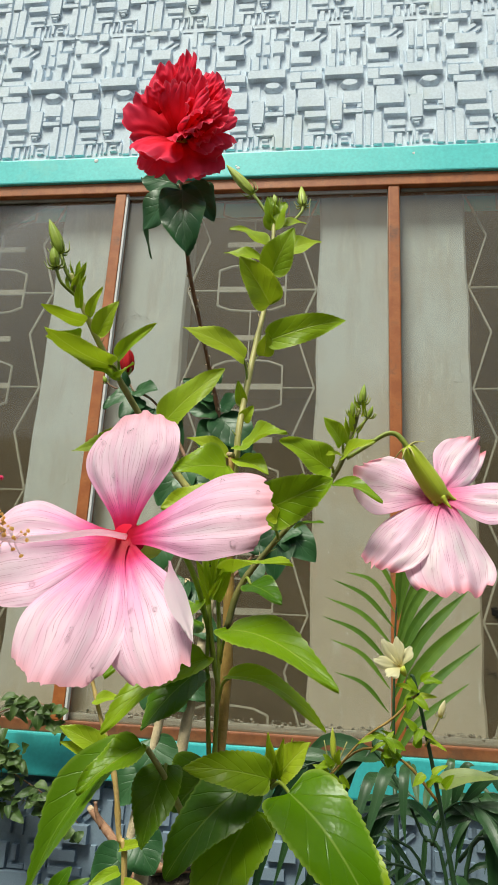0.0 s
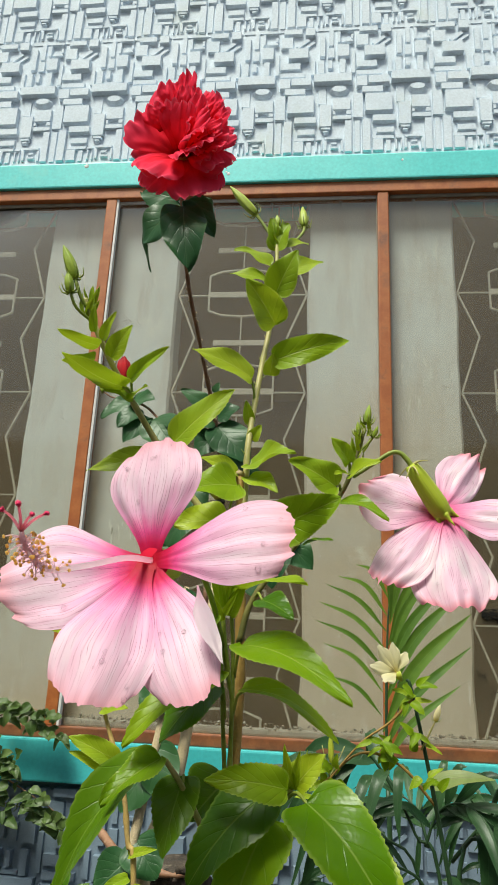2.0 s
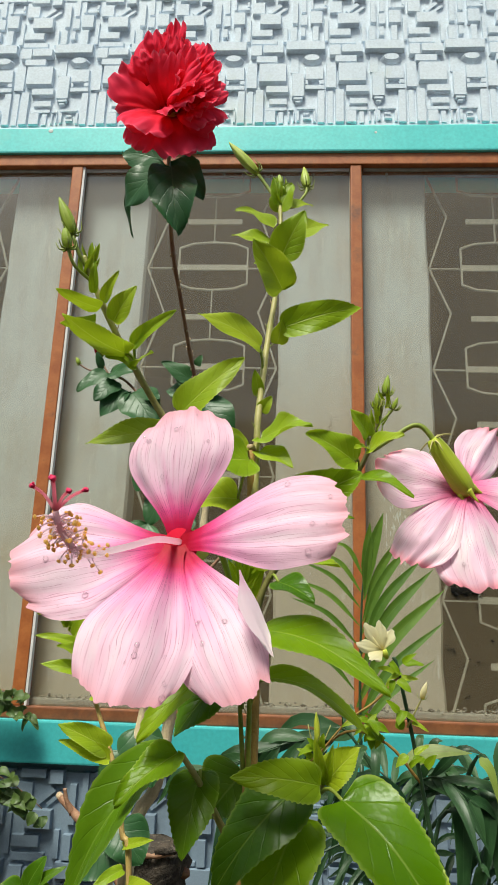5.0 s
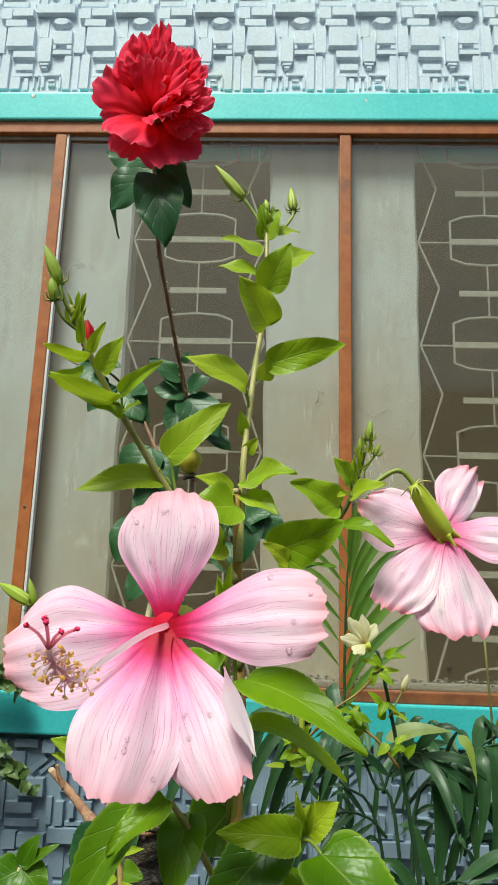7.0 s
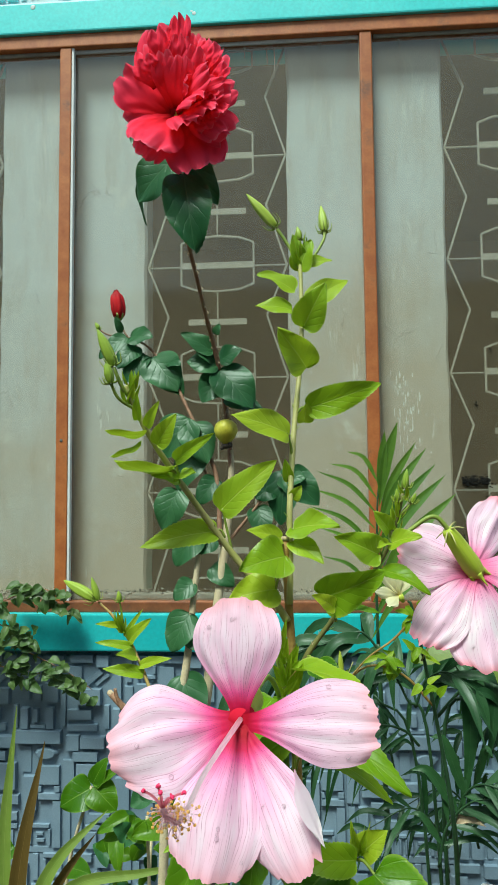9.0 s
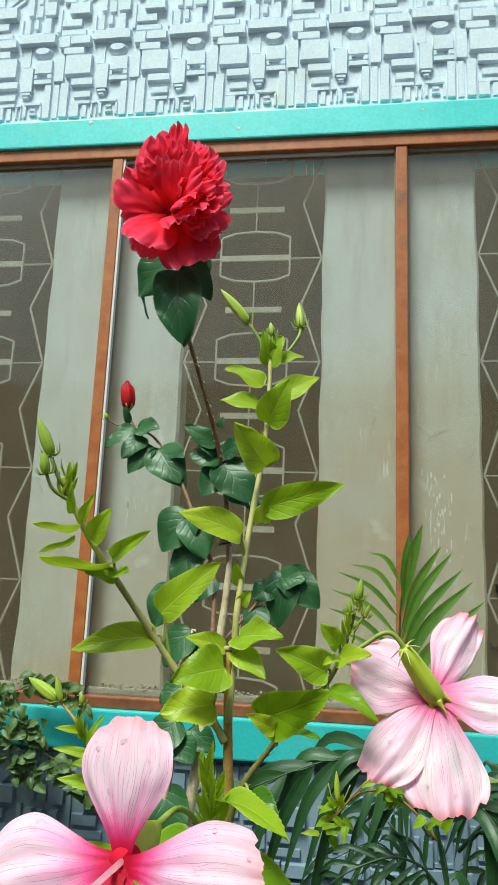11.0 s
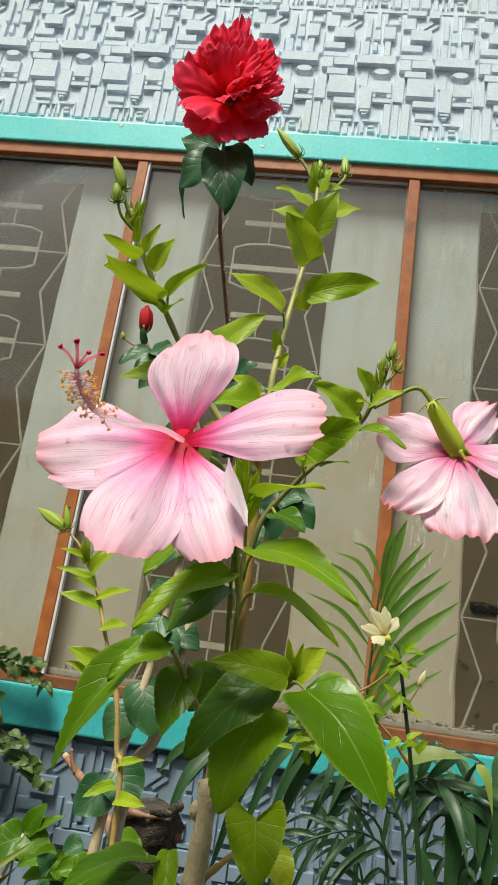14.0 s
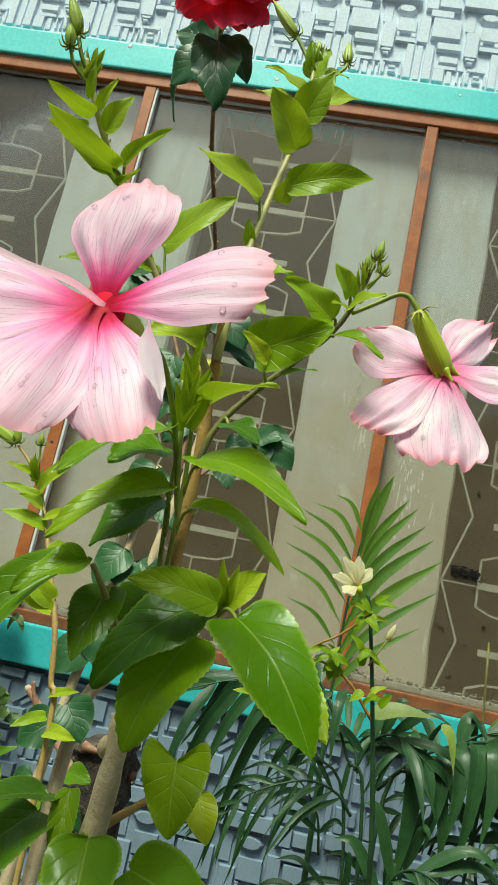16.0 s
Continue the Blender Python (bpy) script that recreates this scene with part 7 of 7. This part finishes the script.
for cx, cy, cz, n, r in ((-0.03, 1.68, 0.94, 10, 0.05), (-0.08, 1.75, 0.88, 10, 0.06), (-0.26, 1.68, 0.85, 12, 0.06), (-0.01, 1.6, 1.0, 9, 0.05), (-0.15, 1.74, 0.78, 16, 0.09), (0.02, 1.66, 0.80, 18, 0.10), (-0.27, 1.72, 0.70, 16, 0.1), (0.0, 1.6, 0.66, 20, 0.14), (0.20, 1.75, 0.72, 22, 0.14), (0.36, 1.72, 0.70, 20, 0.12)):
    for _ in range(n):
        b = V(cx + rng.uniform(-r, r), cy + rng.uniform(-0.05, 0.05), cz + rng.uniform(-r, r) * 0.9)
        w = rng.uniform(0, 6.28)
        t = b + V(math.cos(w) * 0.042, rng.uniform(-0.03, 0.0), math.sin(w) * 0.03 - 0.008) * rng.uniform(0.7, 1.2)
        leaf(small, b, t, rng.uniform(0.022, 0.036), LEAF_DEEP if rng.random() < 0.6 else LEAF_DARK, face=(rng.uniform(-0.4, 0.4), -0.75, 0.55), shape=0.62, teeth=0, full=0.62, rows=12, cols=6)

drac = thing("blade_leaved_plant", (-0.2, 1.55, 0.0), "spiky plant with long green and bronze sword leaves", "spiky plant")
part("stem", tube([(-0.2, 1.55, -0.02), (-0.2, 1.55, 0.4), (-0.19, 1.55, 0.86)], 0.012, 0.009, 9, 5, 0.15, 94), BARK, drac)
for pts, w, m in (
    ([(-0.205, 1.56, 0.84), (-0.215, 1.58, 0.98), (-0.208, 1.60, 1.155)], 0.022, LEAF_BLADE), ([(-0.19, 1.55, 0.84), (-0.185, 1.57, 0.96), (-0.164, 1.60, 1.105)], 0.026, LEAF_BRONZE),
    ([(-0.18, 1.55, 0.84), (-0.14, 1.57, 0.94), (-0.068, 1.60, 1.008)], 0.022, LEAF_BLADE), ([(-0.175, 1.54, 0.85), (-0.10, 1.54, 0.93), (-0.005, 1.53, 0.955), (0.08, 1.52, 0.975)], 0.018, LEAF_BLADE),
    ([(-0.18, 1.53, 0.84), (-0.11, 1.5, 0.92), (-0.05, 1.48, 0.935)], 0.018, LEAF_BLADE), ([(-0.17, 1.56, 0.84), (-0.13, 1.58, 0.92), (-0.085, 1.6, 0.975)], 0.016, LEAF_BRONZE),
    ([(-0.21, 1.55, 0.85), (-0.26, 1.55, 0.98), (-0.30, 1.54, 1.10)], 0.022, LEAF_BLADE), ([(-0.205, 1.54, 0.84), (-0.25, 1.5, 0.93), (-0.32, 1.46, 0.97)], 0.022, LEAF_BLADE),
    ([(-0.19, 1.54, 0.83), (-0.16, 1.5, 0.88), (-0.12, 1.46, 0.87)], 0.02, LEAF_BLADE),
):
    part("leaf", blade_geo(pts, w, (0.2, -0.9, 0.3), 0.35), m, drac)

grassy = thing("blade_leaved_plant", (0.68, 1.75, 0.0), "clump of narrow upright green sword leaves", "spiky plant")
rng = random.Random(96)
for k in range(12):
    x = 0.60 + rng.uniform(-0.03, 0.08)
    lean = rng.uniform(-0.10, 0.14)
    part("leaf", blade_geo([(x, 1.75, 0.0), (x + lean * 0.3, 1.74, 0.5), (x + lean, 1.73, rng.uniform(0.84, 1.0))], 0.022, (0.2, -0.9, 0.2), 0.3), LEAF_BLADE if k % 3 else LEAF_PALM, grassy)

white = thing("white_periwinkle", (0.50, 1.6, 0.0), "small plant with white five-petalled flowers", "flowering plant")
part("stem", tube([(0.49, 1.62, -0.02), (0.48, 1.61, 0.6), (0.474, 1.60, 0.90)], 0.003, 0.0014, 7, 6), GREEN_STEM, white)
for cx, cz in ((0.474, 0.908), (0.486, 0.886)):
    wc = V(cx, 1.595, cz)
    wf = part("flower", lathe(wc + V(0, 0.02, -0.006), wc, [(0, 0.0012), (1, 0.0022)], 8), GREEN_STEM, white, "white five-petalled flower")
    for k in range(5):
        w = k * 1.2566 + cx * 60
        part("petal", petal_geo(wc, wc + V(math.cos(w) * 0.018, -0.003, math.sin(w) * 0.018), 0.017, (0, -1, 0.1), 0.0, 0.0, 0.02, 4, k, 8, 8, ragged=0.02), PETAL_WHITE, wf)
rng = random.Random(97)
for _ in range(26):
    b = V(0.48 + rng.uniform(-0.05, 0.05), 1.61 + rng.uniform(-0.03, 0.03), 0.82 + rng.uniform(-0.1, 0.08))
    w = rng.uniform(0, 6.28)
    leaf(white, b, b + V(math.cos(w) * 0.035, -0.01, abs(math.sin(w)) * 0.02), 0.014, LEAF_DEEP, face=(0, -0.7, 0.7), teeth=0, rows=10, cols=4)

# vine that hangs over the ledge
vine = thing("creeping_vine", (-1.0, 2.72, 0.0), "small-leaved creeping vine hanging over the turquoise ledge", "vine")
rng = random.Random(98)
VINES = [
    [(-1.0, 2.72, -0.02), (-0.99, 2.71, 0.6), (-0.96, 2.70, 0.95), (-0.94, 2.70, 1.12)],
    [(-0.95, 2.70, 1.16), (-0.80, 2.69, 1.13), (-0.70, 2.69, 1.15), (-0.60, 2.70, 1.19), (-0.53, 2.70, 1.17), (-0.50, 2.71, 1.13)],
    [(-0.95, 2.70, 1.10), (-0.78, 2.69, 1.06), (-0.66, 2.69, 1.02), (-0.56, 2.70, 0.97), (-0.48, 2.70, 0.93), (-0.42, 2.71, 0.885)],
    [(-0.95, 2.69, 1.02), (-0.80, 2.69, 0.98), (-0.68, 2.70, 0.95), (-0.58, 2.71, 0.93)],
    [(-0.9, 2.68, 1.12), (-0.76, 2.68, 1.11), (-0.68, 2.69, 1.07), (-0.60, 2.70, 1.03)],
    [(-0.95, 2.68, 0.90), (-0.85, 2.68, 0.86), (-0.76, 2.69, 0.80)],
]
for n, line in enumerate(VINES):
    pts = spline(line, 10)[10:] if n == 0 else spline(line, 10)
    part("vine_stem", tube(line, 0.0028, 0.0012, 6, 6, 0.2, n), RED_BARK, vine)
    for p in pts[::2]:
        for _ in range(3):
            w = rng.uniform(0, 6.28)
            b = p + V(rng.uniform(-0.035, 0.035), rng.uniform(-0.03, 0.005), rng.uniform(-0.04, 0.03))
            t = b + V(math.cos(w) * 0.040, rng.uniform(-0.02, 0.0), math.sin(w) * 0.028 - 0.008) * rng.uniform(0.6, 1.3)
            leaf(vine, b, t, rng.uniform(0.018, 0.034), LEAF_VINE, face=(rng.uniform(-0.5, 0.5), -0.7, rng.uniform(0.2, 0.8)), teeth=0, shape=0.58, rows=8, cols=4)
